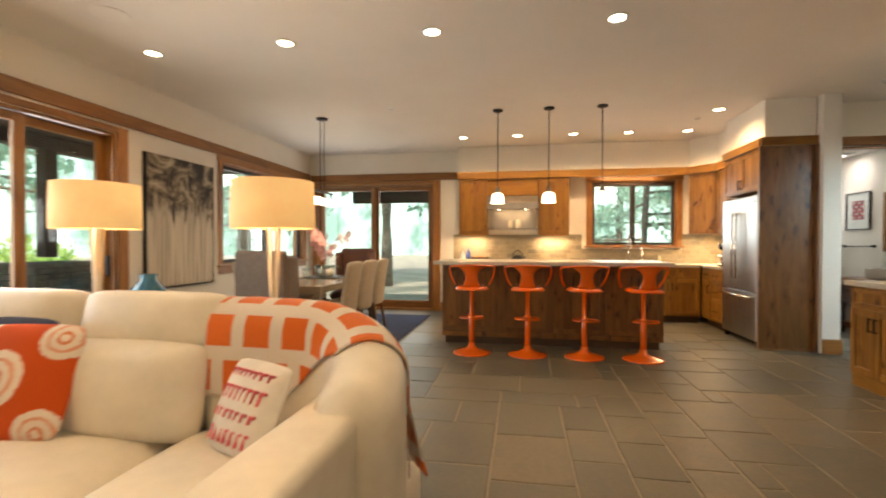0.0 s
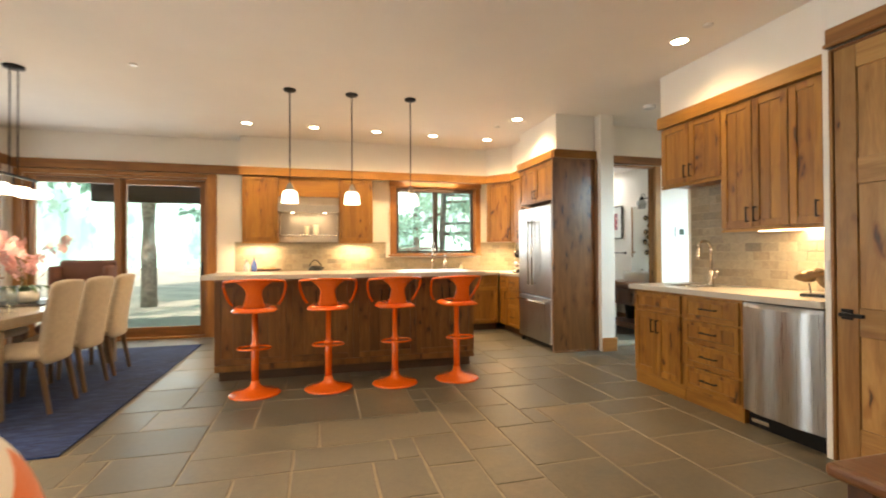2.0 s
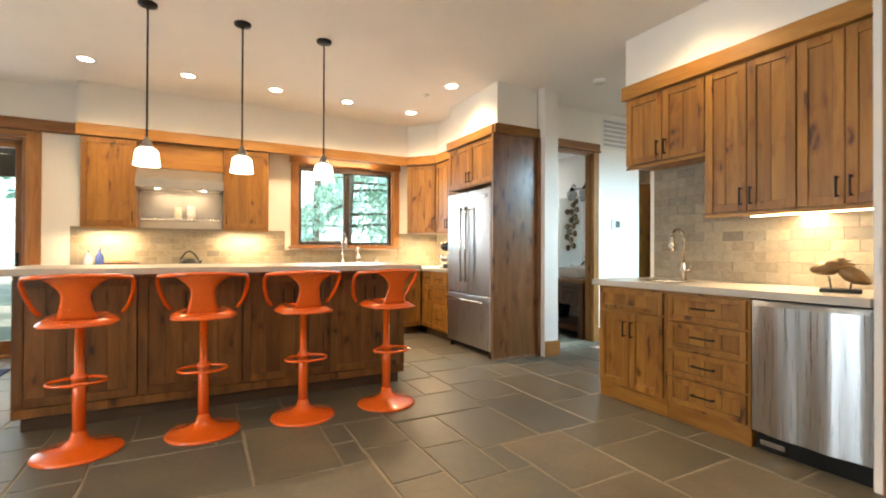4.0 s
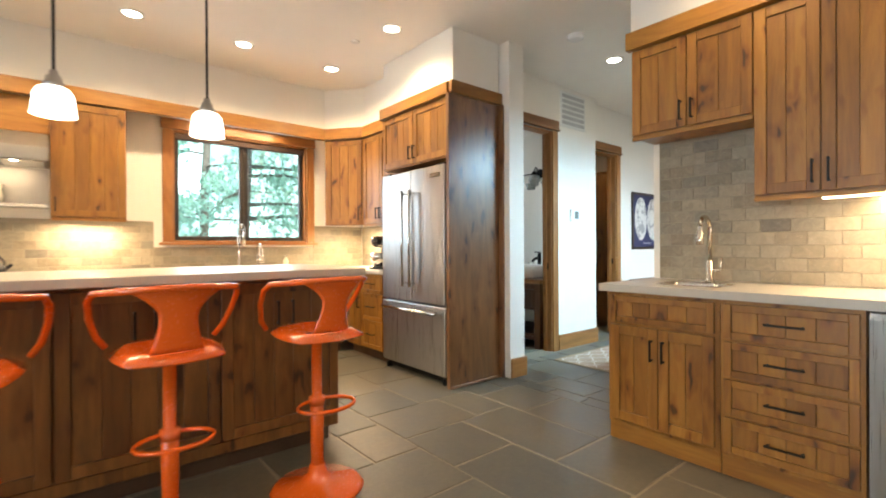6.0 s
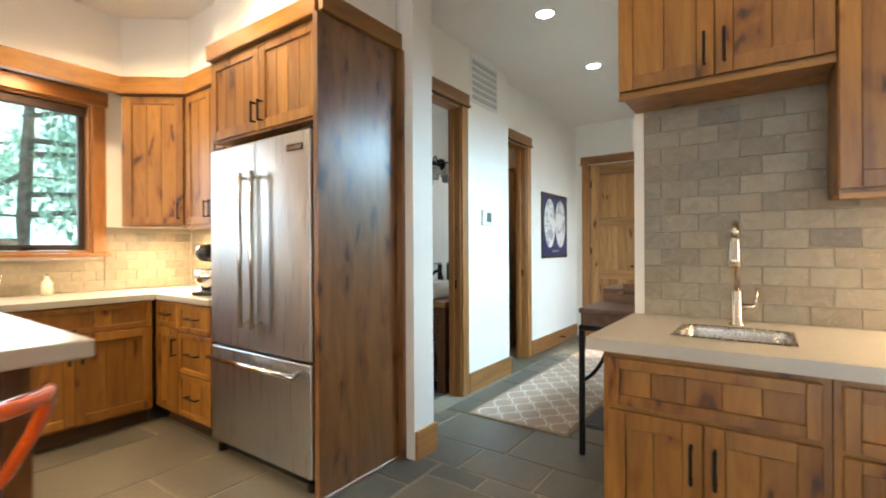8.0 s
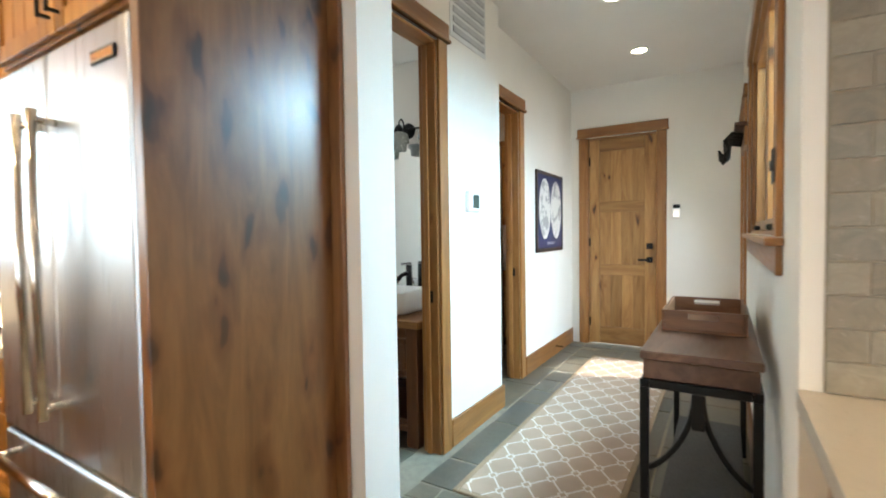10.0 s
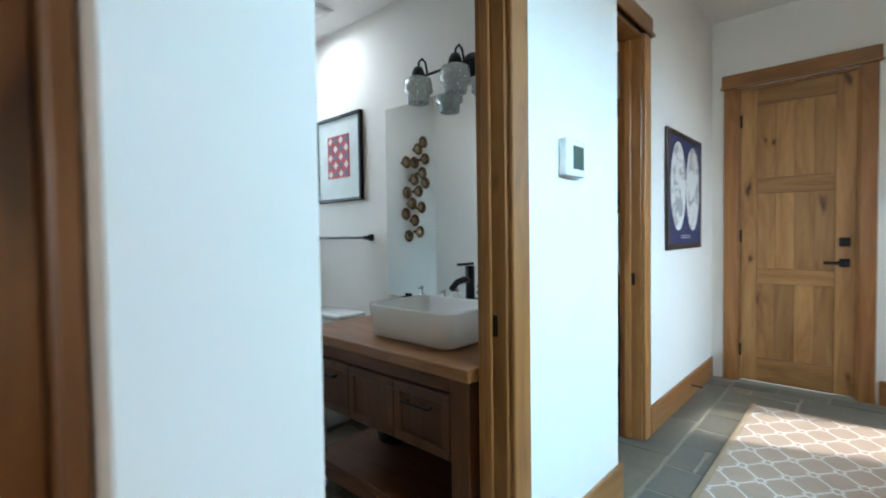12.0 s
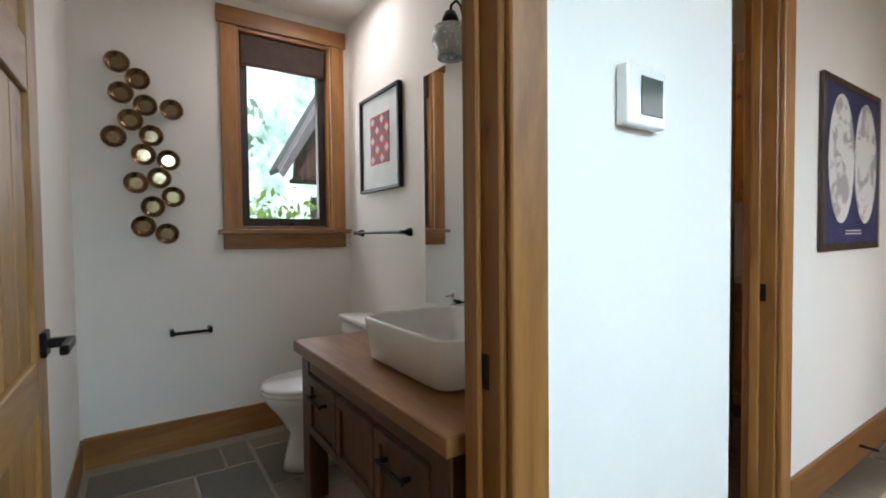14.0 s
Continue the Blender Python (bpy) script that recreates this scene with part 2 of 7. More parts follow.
def wall_bm(axis, at, thick, a0, a1, z0, z1, holes=()):
    """A wall across an axis, from a0 to a1, with openings (b0, b1, zb0, zb1)."""
    bm = bmesh.new()
    cuts = sorted({a0, a1, *(h[0] for h in holes), *(h[1] for h in holes)})
    zc = sorted({z0, z1, *(h[2] for h in holes), *(h[3] for h in holes)})
    for i in range(len(cuts) - 1):
        run = None
        for j in range(len(zc) - 1):
            c, d = (cuts[i] + cuts[i + 1]) / 2, (zc[j] + zc[j + 1]) / 2
            if any(h[0] < c < h[1] and h[2] < d < h[3] for h in holes):
                if run:
                    spans(bm, axis, at, thick, cuts[i], cuts[i + 1], *run)
                run = None
            else:
                run = (run[0] if run else zc[j], zc[j + 1])
        if run:
            spans(bm, axis, at, thick, cuts[i], cuts[i + 1], *run)
    return bm


def spans(bm, axis, at, thick, b0, b1, z0, z1):
    if axis == "x":
        add_box(bm, at, at + thick, b0, b1, z0, z1)
    else:
        add_box(bm, b0, b1, at, at + thick, z0, z1)


# ---- large lamps: daylight in the openings, downlights ----
CH = 2.95
NY = 9.08      # kitchen north wall
WX = -3.45     # west wall
lamp("daylight_slider", "AREA", look((-2.2, NY + 0.25, 1.3), (-2.2, 0, 1.0)), 46, COOL, size=(2.0, 2.1))
lamp("daylight_kitchen", "AREA", look((2.45, NY + 0.25, 1.75), (2.45, 0, 1.3)), 25, COOL, size=(1.3, 0.95))
lamp("daylight_dining", "AREA", look((WX - 0.25, 7.6, 1.7), (4, 7.0, 1.0)), 38, COOL, size=(2.3, 1.4))
lamp("daylight_terrace", "AREA", look((WX - 0.25, 3.1, 1.3), (2.5, 3.0, 0.2)), 150, COOL, size=(3.1, 2.2), spread=130)
lamp("daylight_hall", "AREA", look((5.55, 4.72, 2.42), (5.0, 6.9, 0.55)), 108, (0.50, 0.79, 1.0), size=(1.9, 0.5), spread=120)
lamp("daylight_powder", "AREA", look((5.3, 9.5, 1.8), (5.2, 6, 0.7)), 15, COOL, size=(0.5, 0.95))
lamp("daylight_hall_door", "AREA", look((7.7, 5.16, 1.4), (7.2, 7.4, 0.0)), 22, COOL, size=(0.6, 1.8), spread=120)
# the last four, at y = 1.0, are unseen and added to brighten the sofa
DOWN = [(-2.65, 4.33), (-1.37, 4.33), (-0.10, 4.33), (1.32, 4.33), (-0.306, 8.02), (0.542, 8.03), (1.396, 8.05), (2.217, 8.07), (3.067, 8.10), (3.07, 7.01), (3.445, 4.66), (-2.65, 1.0), (-1.37, 1.0), (-0.10, 1.0), (1.32, 1.0)]
HALL_DOWN = [(5.08, 6.19), (6.26, 6.20), (7.40, 6.20)]

# ---- structure ----
structure("floor_base", add_box(slab(-3.6, 4.31, -3.2, 9.3, -0.12, -0.006), 4.3105, 8.6, 5.26, 9.3, -0.12, -0.006), GROUT, "pale grout bed under the slate floor")
structure("ceiling", slab(-3.7, 4.31, -3.4, 9.6, CH, CH + 0.12), CEIL, "smooth warm white plaster ceiling")
structure("ceiling_hall", slab(4.311, 8.6, 5.2, 9.6, CH, CH + 0.12), CEIL, "smooth warm white plaster ceiling")
structure("ceiling_powder", slab(4.271, 5.769, 7.072, 9.299, 2.63, 2.74), CEIL, "smooth white plaster ceiling of the powder room")
N_OPEN = [(-3.28, -1.0, 0.0, 2.36), (1.805, 3.235, 1.195, 2.36)]
structure("wall_north", wall_bm("y", NY, 0.2, -3.65, 4.1, 0, CH, N_OPEN), PAINT, "warm white plaster wall with openings")
structure("wall_west", wall_bm("x", WX - 0.2, 0.2, -3.4, NY, 0, CH, [(6.42, 8.8, 0.95, 2.36), (1.46, 4.74, 0.0, 2.36)]), PAINT, "warm white plaster wall with openings")
structure("wall_south", slab(-3.65, 3.5, -3.4, -3.2, 0, CH), PAINT, "warm white plaster wall")
structure("wall_bar", slab(4.19, 4.31, 3.591, 5.38, 0, CH), PAINT, "white plaster wall behind the bar")
structure("wall_bar_end", slab(3.52, 4.19, 3.591, 3.622, 0, CH), PAINT, "white plaster wall end beside the bar")
structure("wall_pantry", wall_bm("x", 3.52, 0.12, -3.2, 3.59, 0, CH, [(2.765, 3.588, 0, 2.44)]), PAINT, "white plaster wall round the pantry door")
structure("wall_kitchen_east", slab(3.97, 4.028, 6.69, NY, 0, CH), PAINT, "white plaster wall behind the refrigerator")
structure("wall_post", slab(3.982, 4.17, 6.55, 7.07, 0, CH), PAINT, "white plaster pier beside the tall panel")
structure("wall_hall_north", wall_bm("y", 6.95, 0.12, 4.171, 5.97, 0, CH, [(4.262, 5.11, 0, 2.44)]), PAINT, "white plaster hall wall with a doorway")
structure("wall_hall_recess", wall_bm("y", 7.08, 0.12, 5.97, 8.30, 0, CH, [(6.01, 6.66, 0, 2.39)]), PAINT, "white plaster hall wall with a doorway")
structure("wall_hall_return", slab(5.84, 5.97, 7.072, 9.3, 0, CH), PAINT, "white plaster wall between the rooms")
structure("wall_hall_end", wall_bm("x", 8.30, 0.12, 5.2, 9.3, 0, CH, [(6.15, 6.90, 0, 2.40)]), PAINT, "white plaster wall round the end door")
structure("wall_hall_south", wall_bm("y", 5.26, 0.12, 4.31, 8.42, 0, CH, [(4.65, 6.5, 1.28, 2.40), (7.3, 8.1, 0, 2.36)]), PAINT, "white plaster hall wall with a window")
structure("wall_powder_west", slab(4.15, 4.27, 7.072, 9.3, 0, CH), PAINT, "white plaster wall of the powder room")
structure("wall_powder_north", wall_bm("y", 9.3, 0.18, 4.17, 6.6, 0, CH, [(5.06, 5.64, 1.25, 2.46)]), PAINT, "white plaster wall with a small window")
structure("wall_powder_east", slab(5.77, 5.84, 7.072, 9.3, 0, CH), PAINT, "white plaster wall behind the vanity")
structure("wall_closet_north", slab(5.94, 8.3, 9.0, 9.1, 0, CH), PAINT, "white plaster closet wall")
# soffits over the cabinets
structure("soffit_north", slab(-0.50, 3.30, 8.755, NY - 0.002, 2.50, CH - 0.002), PAINT, "white plaster soffit over the cabinets")
bm = bmesh.new()
vs = [bm.verts.new((x, y, 2.50)) for x, y in ((3.302, 8.755), (3.60, 8.38), (3.60, 7.702), (3.966, 7.702), (3.966, NY - 0.002), (3.302, NY - 0.002))]
bm.faces.new(vs)
ext = bmesh.ops.extrude_face_region(bm, geom=bm.faces[:])
bmesh.ops.translate(bm, vec=(0, 0, CH - 2.502), verts=[v for v in ext["geom"] if isinstance(v, bmesh.types.BMVert)])
bmesh.ops.recalc_face_normals(bm, faces=bm.faces)
structure("soffit_corner", bm, PAINT, "white plaster soffit in the corner")
structure("soffit_refrigerator", slab(3.43, 3.966, 6.66, 7.70, 2.50, CH - 0.002), PAINT, "white plaster box over the refrigerator cabinet")
structure("soffit_bar", slab(3.87, 4.188, 3.622, 5.375, 2.55, CH - 0.002), PAINT, "white plaster soffit over the bar cabinets")


# ---- slate floor, stone by stone ----
def paving(x0, x1, y0, y1, unit, seed):
    """Random ashlar: rectangles on a grid."""
    rnd = random.Random(seed)
    nx, ny = int(round((x1 - x0) / unit)), int(round((y1 - y0) / unit))
    used = [[False] * ny for _ in range(nx)]
    sizes = [(4, 3), (5, 3), (4, 4), (3, 4), (5, 4), (6, 4), (3, 3), (6, 3), (2, 3), (4, 2), (3, 5)]
    for j in range(ny):
        for i in range(nx):
            if used[i][j]:
                continue
            rnd.shuffle(sizes)
            for w, h in sizes + [(2, 1), (1, 2), (1, 1)]:
                if i + w <= nx and j + h <= ny and not any(used[a][b] for a in range(i, i + w) for b in range(j, j + h)):
                    for a in range(i, i + w):
                        for b in range(j, j + h):
                            used[a][b] = True
                    yield x0 + i * unit, x0 + (i + w) * unit, y0 + j * unit, y0 + (j + h) * unit
                    break


floor_thing = structure("floor", add_box(slab(-3.45, 4.31, -3.2, 9.3, -0.0055, -0.004), 4.3105, 8.3, 5.26, 9.3, -0.0055, -0.004), GROUT, "irregular grey-brown slate floor with pale joints")


def stone(x0, x1, y0, y1, parent):
    """One slate with slightly uneven edges and level."""
    w, h = x1 - x0, y1 - y0
    rnd = random.Random(int(x0 * 131 + y0 * 1711))
    bm = bmesh.new()
    g = 0.0055
    lift = rnd.uniform(-0.0008, 0.0008)
    top, bot = [], []
    for sx, sy in ((-1, -1), (0, -1), (1, -1), (1, 0), (1, 1), (0, 1), (-1, 1), (-1, 0)):
        jx, jy = rnd.uniform(-0.006, 0.003), rnd.uniform(-0.006, 0.003)
        px, py = sx * (w / 2 - g + jx) if sx else jx, sy * (h / 2 - g + jy) if sy else jy
        top.append(bm.verts.new((px - sx * 0.003, py - sy * 0.003, lift)))
        bot.append(bm.verts.new((px, py, -0.004)))
    bm.faces.new(top)
    for k in range(8):
        bm.faces.new((bot[k], bot[(k + 1) % 8], top[(k + 1) % 8], top[k]))
    me = bpy.data.meshes.new("slate")
    bm.to_mesh(me)
    bm.free()
    me.materials.append(SLATE)
    ob = new("slate", me)
    ob.location = ((x0 + x1) / 2, (y0 + y1) / 2, 0)
    ob.parent = parent


# ---- trim, doors and windows ----
def beam(name, x0, x1, y0, y1, z0, z1, material, parent=None, bev=0.004):
    return link_mesh(name, slab(x0, x1, y0, y1, z0, z1, bev), material, parent)


def trim(name, x0, x1, y0, y1, z0, z1, material, label):
    return tagged(beam(name, x0, x1, y0, y1, z0, z1, material), label, "trim", "", "structure")


# continuous wooden band over windows and doors
trim("trim_band_west", WX + 0.002, WX + 0.032, -3.2, NY - 0.035, 2.45, 2.58, TRIM_Y, "continuous fir band along the wall")
trim("trim_band_north", WX + 0.034, -0.515, NY - 0.032, NY - 0.002, 2.43, 2.56, TRIM_X, "continuous fir band along the wall")


def baseboard(axis, at, out, a0, a1):
    if axis == "y":
        trim("baseboard", a0, a1, min(at, at + out), max(at, at + out), 0.0, 0.17, TRIM_X, "wide fir baseboard")
    else:
        trim("baseboard", min(at, at + out), max(at, at + out), a0, a1, 0.0, 0.17, TRIM_Y, "wide fir baseboard")


baseboard("y", 6.949, -0.018, 5.212, 5.988)
baseboard("x", 5.971, 0.018, 6.95, 7.06)
baseboard("y", 7.079, -0.018, 6.765, 8.28)
baseboard("x", 8.299, -0.018, 5.39, 6.04)
baseboard("y", 5.381, 0.018, 4.33, 7.19)
baseboard("x", 4.311, 0.018, 5.38, 5.40)
baseboard("y", 6.549, -0.018, 3.984, 4.188)
baseboard("x", 4.171, 0.018, 6.55, 6.928)
baseboard("y", 9.299, -0.018, 4.282, 5.77)
baseboard("x", 4.271, 0.009, 7.80, 9.28)
baseboard("x", 5.769, -0.018, 8.26, 9.28)
baseboard("x", 3.519, -0.018, -3.2, 2.66)
baseboard("y", NY - 0.001, -0.018, -0.865, -0.63)
baseboard("x", WX + 0.001, 0.018, 4.875, NY - 0.02)


def casing(name, axis, at, out, b0, b1, z1, depth, width=0.09, material=TRIM, head=True, left=True, right=True, stop_left=True):
    """Door casing and jamb round an opening b0..b1, z up to z1, on the face at, projecting out; the jamb goes depth into the wall."""
    e = empty(name)
    sgn = 1 if out > 0 else -1
    t = 0.02 * sgn

    def put(nm, p0, p1, d0, d1, z0, zz, mt):
        lo, hi = min(d0, d1), max(d0, d1)
        if axis == "y":
            beam(nm, p0, p1, lo, hi, z0, zz, mt, e)
        else:
            beam(nm, lo, hi, p0, p1, z0, zz, mt, e)
    hm = TRIM_X if axis == "y" else TRIM_Y
    if left:
        put("side_casing", b0 - width, b0 + 0.006, at + 0.001 * sgn, at + t, 0, z1 + 0.002, material)
    if right:
        put("side_casing", b1 - 0.006, b1 + width, at + 0.001 * sgn, at + t, 0, z1 + 0.002, material)
    if head:
        a0 = b0 - width - 0.015 if left else b0
        a1 = b1 + width + 0.015 if right else b1
        put("head_casing", a0, a1, at + 0.001 * sgn, at + t * 1.35, z1 + 0.004, z1 + 0.115, hm)
        put("fillet", a0 - 0.008, a1 + 0.008, at + 0.001 * sgn, at + t * 1.9, z1 + 0.004, z1 + 0.024, hm)
    j = -depth * sgn
    put("jamb", b0 - 0.003, b0 + 0.018, at, at + j, 0, z1, material)
    put("jamb", b1 - 0.018, b1 + 0.003, at, at + j, 0, z1, material)
    put("jamb_head", b0 + 0.019, b1 - 0.019, at, at + j, z1 - 0.02, z1 - 0.001, hm)
    m = at + j * 0.45
    if stop_left:
        put("door_stop", b0 + 0.018, b0 + 0.03, m, m + j * 0.3, 0, z1 - 0.021, material)
    put("door_stop", b1 - 0.03, b1 - 0.018, m, m + j * 0.3, 0, z1 - 0.021, material)
    return tagged(e, "knotty alder door casing and jamb", "door frame", "", "structure")


casing("door_frame_powder", "y", 6.95, -1, 4.262, 5.11, 2.42, 0.118, stop_left=False)
casing("door_frame_closet", "y", 7.08, -1, 6.01, 6.66, 2.37, 0.125, left=False)
casing("door_frame_end", "x", 8.30, -1, 6.15, 6.90, 2.38, 0.11)
casing("door_frame_pantry", "x", 3.52, -1, 2.765, 3.588, 2.42, 0.11, right=False)
casing("door_frame_side", "y", 5.38, 1, 7.3, 8.1, 2.34, 0.11)


def handle_lever(parent, x, z, y=0.0, flip=1):
    """Square black lever with a plate, on the face y = 0, looking to -y."""
    h = part("lever_handle", slab(x - 0.03, x + 0.03, y - 0.012, y, z - 0.03, z + 0.03, 0.003), BLACK, parent, "square black lever handle")
    bm = slab(x - 0.011, x + 0.011, y - 0.055, y - 0.013, z - 0.011, z + 0.011, 0.002)
    add_box(bm, min(x - 0.011 * flip, x + 0.115 * flip), max(x - 0.011 * flip, x + 0.115 * flip), y - 0.062, y - 0.045, z - 0.011, z + 0.011, 0.003)
    part("lever", bm, BLACK, h)
    return h


def panel_door(name, w, h, t, rails, lever_x, lever_z, deadbolt=False, hinges=None, flip=1):
    """A door with recessed board panels; the front is y = 0, the body runs to +y."""
    e = empty(name)
    st = 0.115
    part("stile", slab(0.001, st, 0, t, 0.005, h, 0.003), DOORWOOD, e)
    part("stile", slab(w - st, w - 0.001, 0, t, 0.005, h, 0.003), DOORWOOD, e)
    for z0, z1 in rails:
        part("rail", slab(st + 0.001, w - st - 0.001, 0.0005, t - 0.0005, z0, z1, 0.003), ALDER_DOOR_X, e)
    for (a0, a1), (b0, b1) in zip(rails, rails[1:]):
        n = 4
        pw = (w - 2 * st) / n
        for i in range(n):
            part("panel_board", slab(st + i * pw + 0.0012, st + (i + 1) * pw - 0.0012, 0.011, t - 0.011, a1 + 0.001, b0 - 0.001, 0.0022), DOORWOOD, e)
    part("core", slab(st - 0.004, w - st + 0.004, 0.015, t - 0.015, 0.05, h - 0.05), DOORWOOD, e)
    handle_lever(e, lever_x, lever_z, 0.0, flip)
    handle_b = part("lever_handle_back", slab(lever_x - 0.03, lever_x + 0.03, t, t + 0.012, lever_z - 0.03, lever_z + 0.03, 0.003), BLACK, e)
    bm = slab(lever_x - 0.011, lever_x + 0.011, t + 0.012, t + 0.055, lever_z - 0.011, lever_z + 0.011, 0.002)
    add_box(bm, min(lever_x - 0.011 * flip, lever_x + 0.115 * flip), max(lever_x - 0.011 * flip, lever_x + 0.115 * flip), t + 0.045, t + 0.062, lever_z - 0.011, lever_z + 0.011, 0.003)
    part("lever_back", bm, BLACK, handle_b)
    if deadbolt:
        part("deadbolt", slab(lever_x - 0.032, lever_x + 0.032, -0.014, 0, lever_z + 0.12, lever_z + 0.184, 0.003), BLACK, e, "square black deadbolt")
    if hinges is not None:
        for z in (0.25, h * 0.5, h - 0.25):
            part("hinge", slab(hinges - 0.008, hinges + 0.008, -0.012, 0.004, z - 0.05, z + 0.05, 0.002), BLACK, e)
    return e


ALDER_DOOR_X = wood("door_rail", (0.29, 0.130, 0.034), (0.46, 0.235, 0.072), (0.57, 0.33, 0.115), "x", knot_scale=4.5, knot_size=0.7)
# the end door, facing west
R3 = [(0.005, 0.20), (0.80, 0.92), (1.52, 1.64), (2.22, 2.36)]
d = panel_door("door_end", 0.712, 2.36, 0.045, R3, 0.65, 0.98, True, 0.006, -1)
d.matrix_world = pose(8.33, 6.881, 0.006, 0, 0, -90)
tagged(d, "closed knotty alder door with three board panels", "door", "", "structure")
# the pantry door, facing west; lever on its north side
R2 = [(0.005, 0.22), (0.74, 0.90), (1.60, 1.75), (2.26, 2.40)]
d = panel_door("door_pantry", 0.78, 2.40, 0.045, R2, 0.06, 0.86, False, None, 1)
d.matrix_world = pose(3.530, 3.567, 0.006, 0, 0, -90)
tagged(d, "closed knotty alder pantry door with recessed panels", "door", "", "structure")
# the powder-room door, swung in against the west wall; seen face looks east
d = panel_door("door_powder", 0.70, 2.38, 0.045, R3, 0.64, 0.95, False, None, -1)
for z in (0.30, 0.953, 1.60, 2.20):
    part("hinge_leaf", slab(-0.0008, 0.0012, 0.008, 0.036, z - 0.055, z + 0.055), BLACK, d, "black hinge leaf")
d.matrix_world = pose(4.336, 7.081, 0.006, 0, 0, 89.3)
tagged(d, "open knotty alder door with black lever", "door", "", "structure")
e = empty("door_side", 7.321, 5.29, 0.006)
part("stile", slab(0, 0.10, 0, 0.045, 0, 2.31, 0.003), DOORWOOD, e)
part("stile", slab(0.658, 0.758, 0, 0.045, 0, 2.31, 0.003), DOORWOOD, e)
part("rail", slab(0.101, 0.657, 0.0005, 0.0445, 0, 0.22, 0.003), ALDER_DOOR_X, e)
part("rail", slab(0.101, 0.657, 0.0005, 0.0445, 2.19, 2.31, 0.003), ALDER_DOOR_X, e)
g = part("pane", slab(0.099, 0.659, 0.02, 0.026, 0.218, 2.192), GLASS, e)
g.visible_shadow = False
part("lever_plate", slab(0.02, 0.08, 0.046, 0.058, 0.95, 1.01, 0.003), BLACK, e)
part("lever", slab(0.03, 0.16, 0.085, 0.10, 0.97, 0.99, 0.003), BLACK, e)
tagged(e, "glazed alder side door letting in sunlight", "door", "", "structure")
# strike plates
for nm, x0, x1, y0, y1, z0, z1 in (("strike_plate", 5.0895, 5.092, 6.985, 7.02, 0.90, 0.97), ("strike_plate", 6.6395, 6.642, 7.115, 7.15, 0.92, 0.99)):
    tagged(link_mesh(nm, slab(x0, x1, y0, y1, z0, z1, 0.0006), BLACK), "black strike plate let into the jamb", "hardware")


def window(name, axis, at, depth, b0, b1, z0, z1, cols, out, label, frame_mat=DARKFRAME, trimmed=True, cranks=True, shade=0.0, fw=0.05, apron=True):
    """A window set into a wall opening: dark sash, panes, fir casing on the room side (out = direction into the room)."""
    e = empty(name)
    far = at - out * depth

    def put(nm, p0, p1, d0, d1, za, zb, mt, parent=e, bev=0.003, lab=""):
        lo, hi = min(d0, d1), max(d0, d1)
        b = slab(p0, p1, lo, hi, za, zb, bev) if axis == "y" else slab(lo, hi, p0, p1, za, zb, bev)
        return part(nm, b, mt, parent, lab)
    hm = TRIM_X if axis == "y" else TRIM_Y
    # jamb lining
    put("jamb", b0 - 0.002, b0 + 0.018, at, far, z0, z1, TRIM)
    put("jamb", b1 - 0.018, b1 + 0.002, at, far, z0, z1, TRIM)
    put("jamb_head", b0 + 0.019, b1 - 0.019, at, far, z1 - 0.018, z1 + 0.002, hm)
    put("sill", b0 + 0.019, b1 - 0.019, at + out * 0.0, far, z0 - 0.002, z0 + 0.018, hm)
    p0, p1 = b0 + 0.02, b1 - 0.02
    za, zb = z0 + 0.02, z1 - 0.02
    mid = at - out * depth * 0.55
    w = (p1 - p0) / cols
    for c in range(cols):
        q0, q1 = p0 + c * w + 0.001, p0 + (c + 1) * w - 0.001
        s = put("sash", q0, q0 + fw, mid, mid + out * 0.045, za, zb, frame_mat)
        put("sash_stile", q1 - fw, q1, mid, mid + out * 0.045, za, zb, frame_mat, s)
        put("sash_rail", q0 + fw, q1 - fw, mid, mid + out * 0.045, za, za + fw, frame_mat, s)
        put("sash_rail", q0 + fw, q1 - fw, mid, mid + out * 0.045, zb - fw, zb, frame_mat, s)
        g = put("pane", q0 + fw - 0.004, q1 - fw + 0.004, mid + out * 0.018, mid + out * 0.024, za + fw - 0.004, zb - fw + 0.004, GLASS, s, 0)
        g.visible_shadow = False
        if cranks:
            cx = (q0 + q1) / 2
            put("crank", cx - 0.045, cx + 0.045, mid + out * 0.046, mid + out * 0.075, z0 + 0.02, z0 + 0.045, BLACK, e, 0.006, "black window crank")
    if shade:
        put("roller_shade", p0 + 0.002, p1 - 0.002, mid + out * 0.05, mid + out * 0.085, z1 - 0.02 - shade, z1 - 0.021, SHADE, e, 0.01, "rolled-up dark brown shade")
    if trimmed:
        cw = 0.09
        put("side_casing", b0 - cw, b0 - 0.003, at + out * 0.001, at + out * 0.02, z0 + 0.0, z1, TRIM)
        put("side_casing", b1 + 0.003, b1 + cw, at + out * 0.001, at + out * 0.02, z0 + 0.0, z1, TRIM)
        put("head_casing", b0 - cw - 0.015, b1 + cw + 0.015, at + out * 0.001, at + out * 0.026, z1 + 0.002, z1 + 0.105, hm)
        put("stool", b0 - cw - 0.03, b1 + cw + 0.03, at + out * 0.001, at + out * 0.05, z0 - 0.028, z0 - 0.003, hm)
        if apron:
            put("apron", b0 - cw, b1 + cw, at + out * 0.001, at + out * 0.02, z0 - 0.12, z0 - 0.029, hm)
    return tagged(e, label, "window", "", "structure")


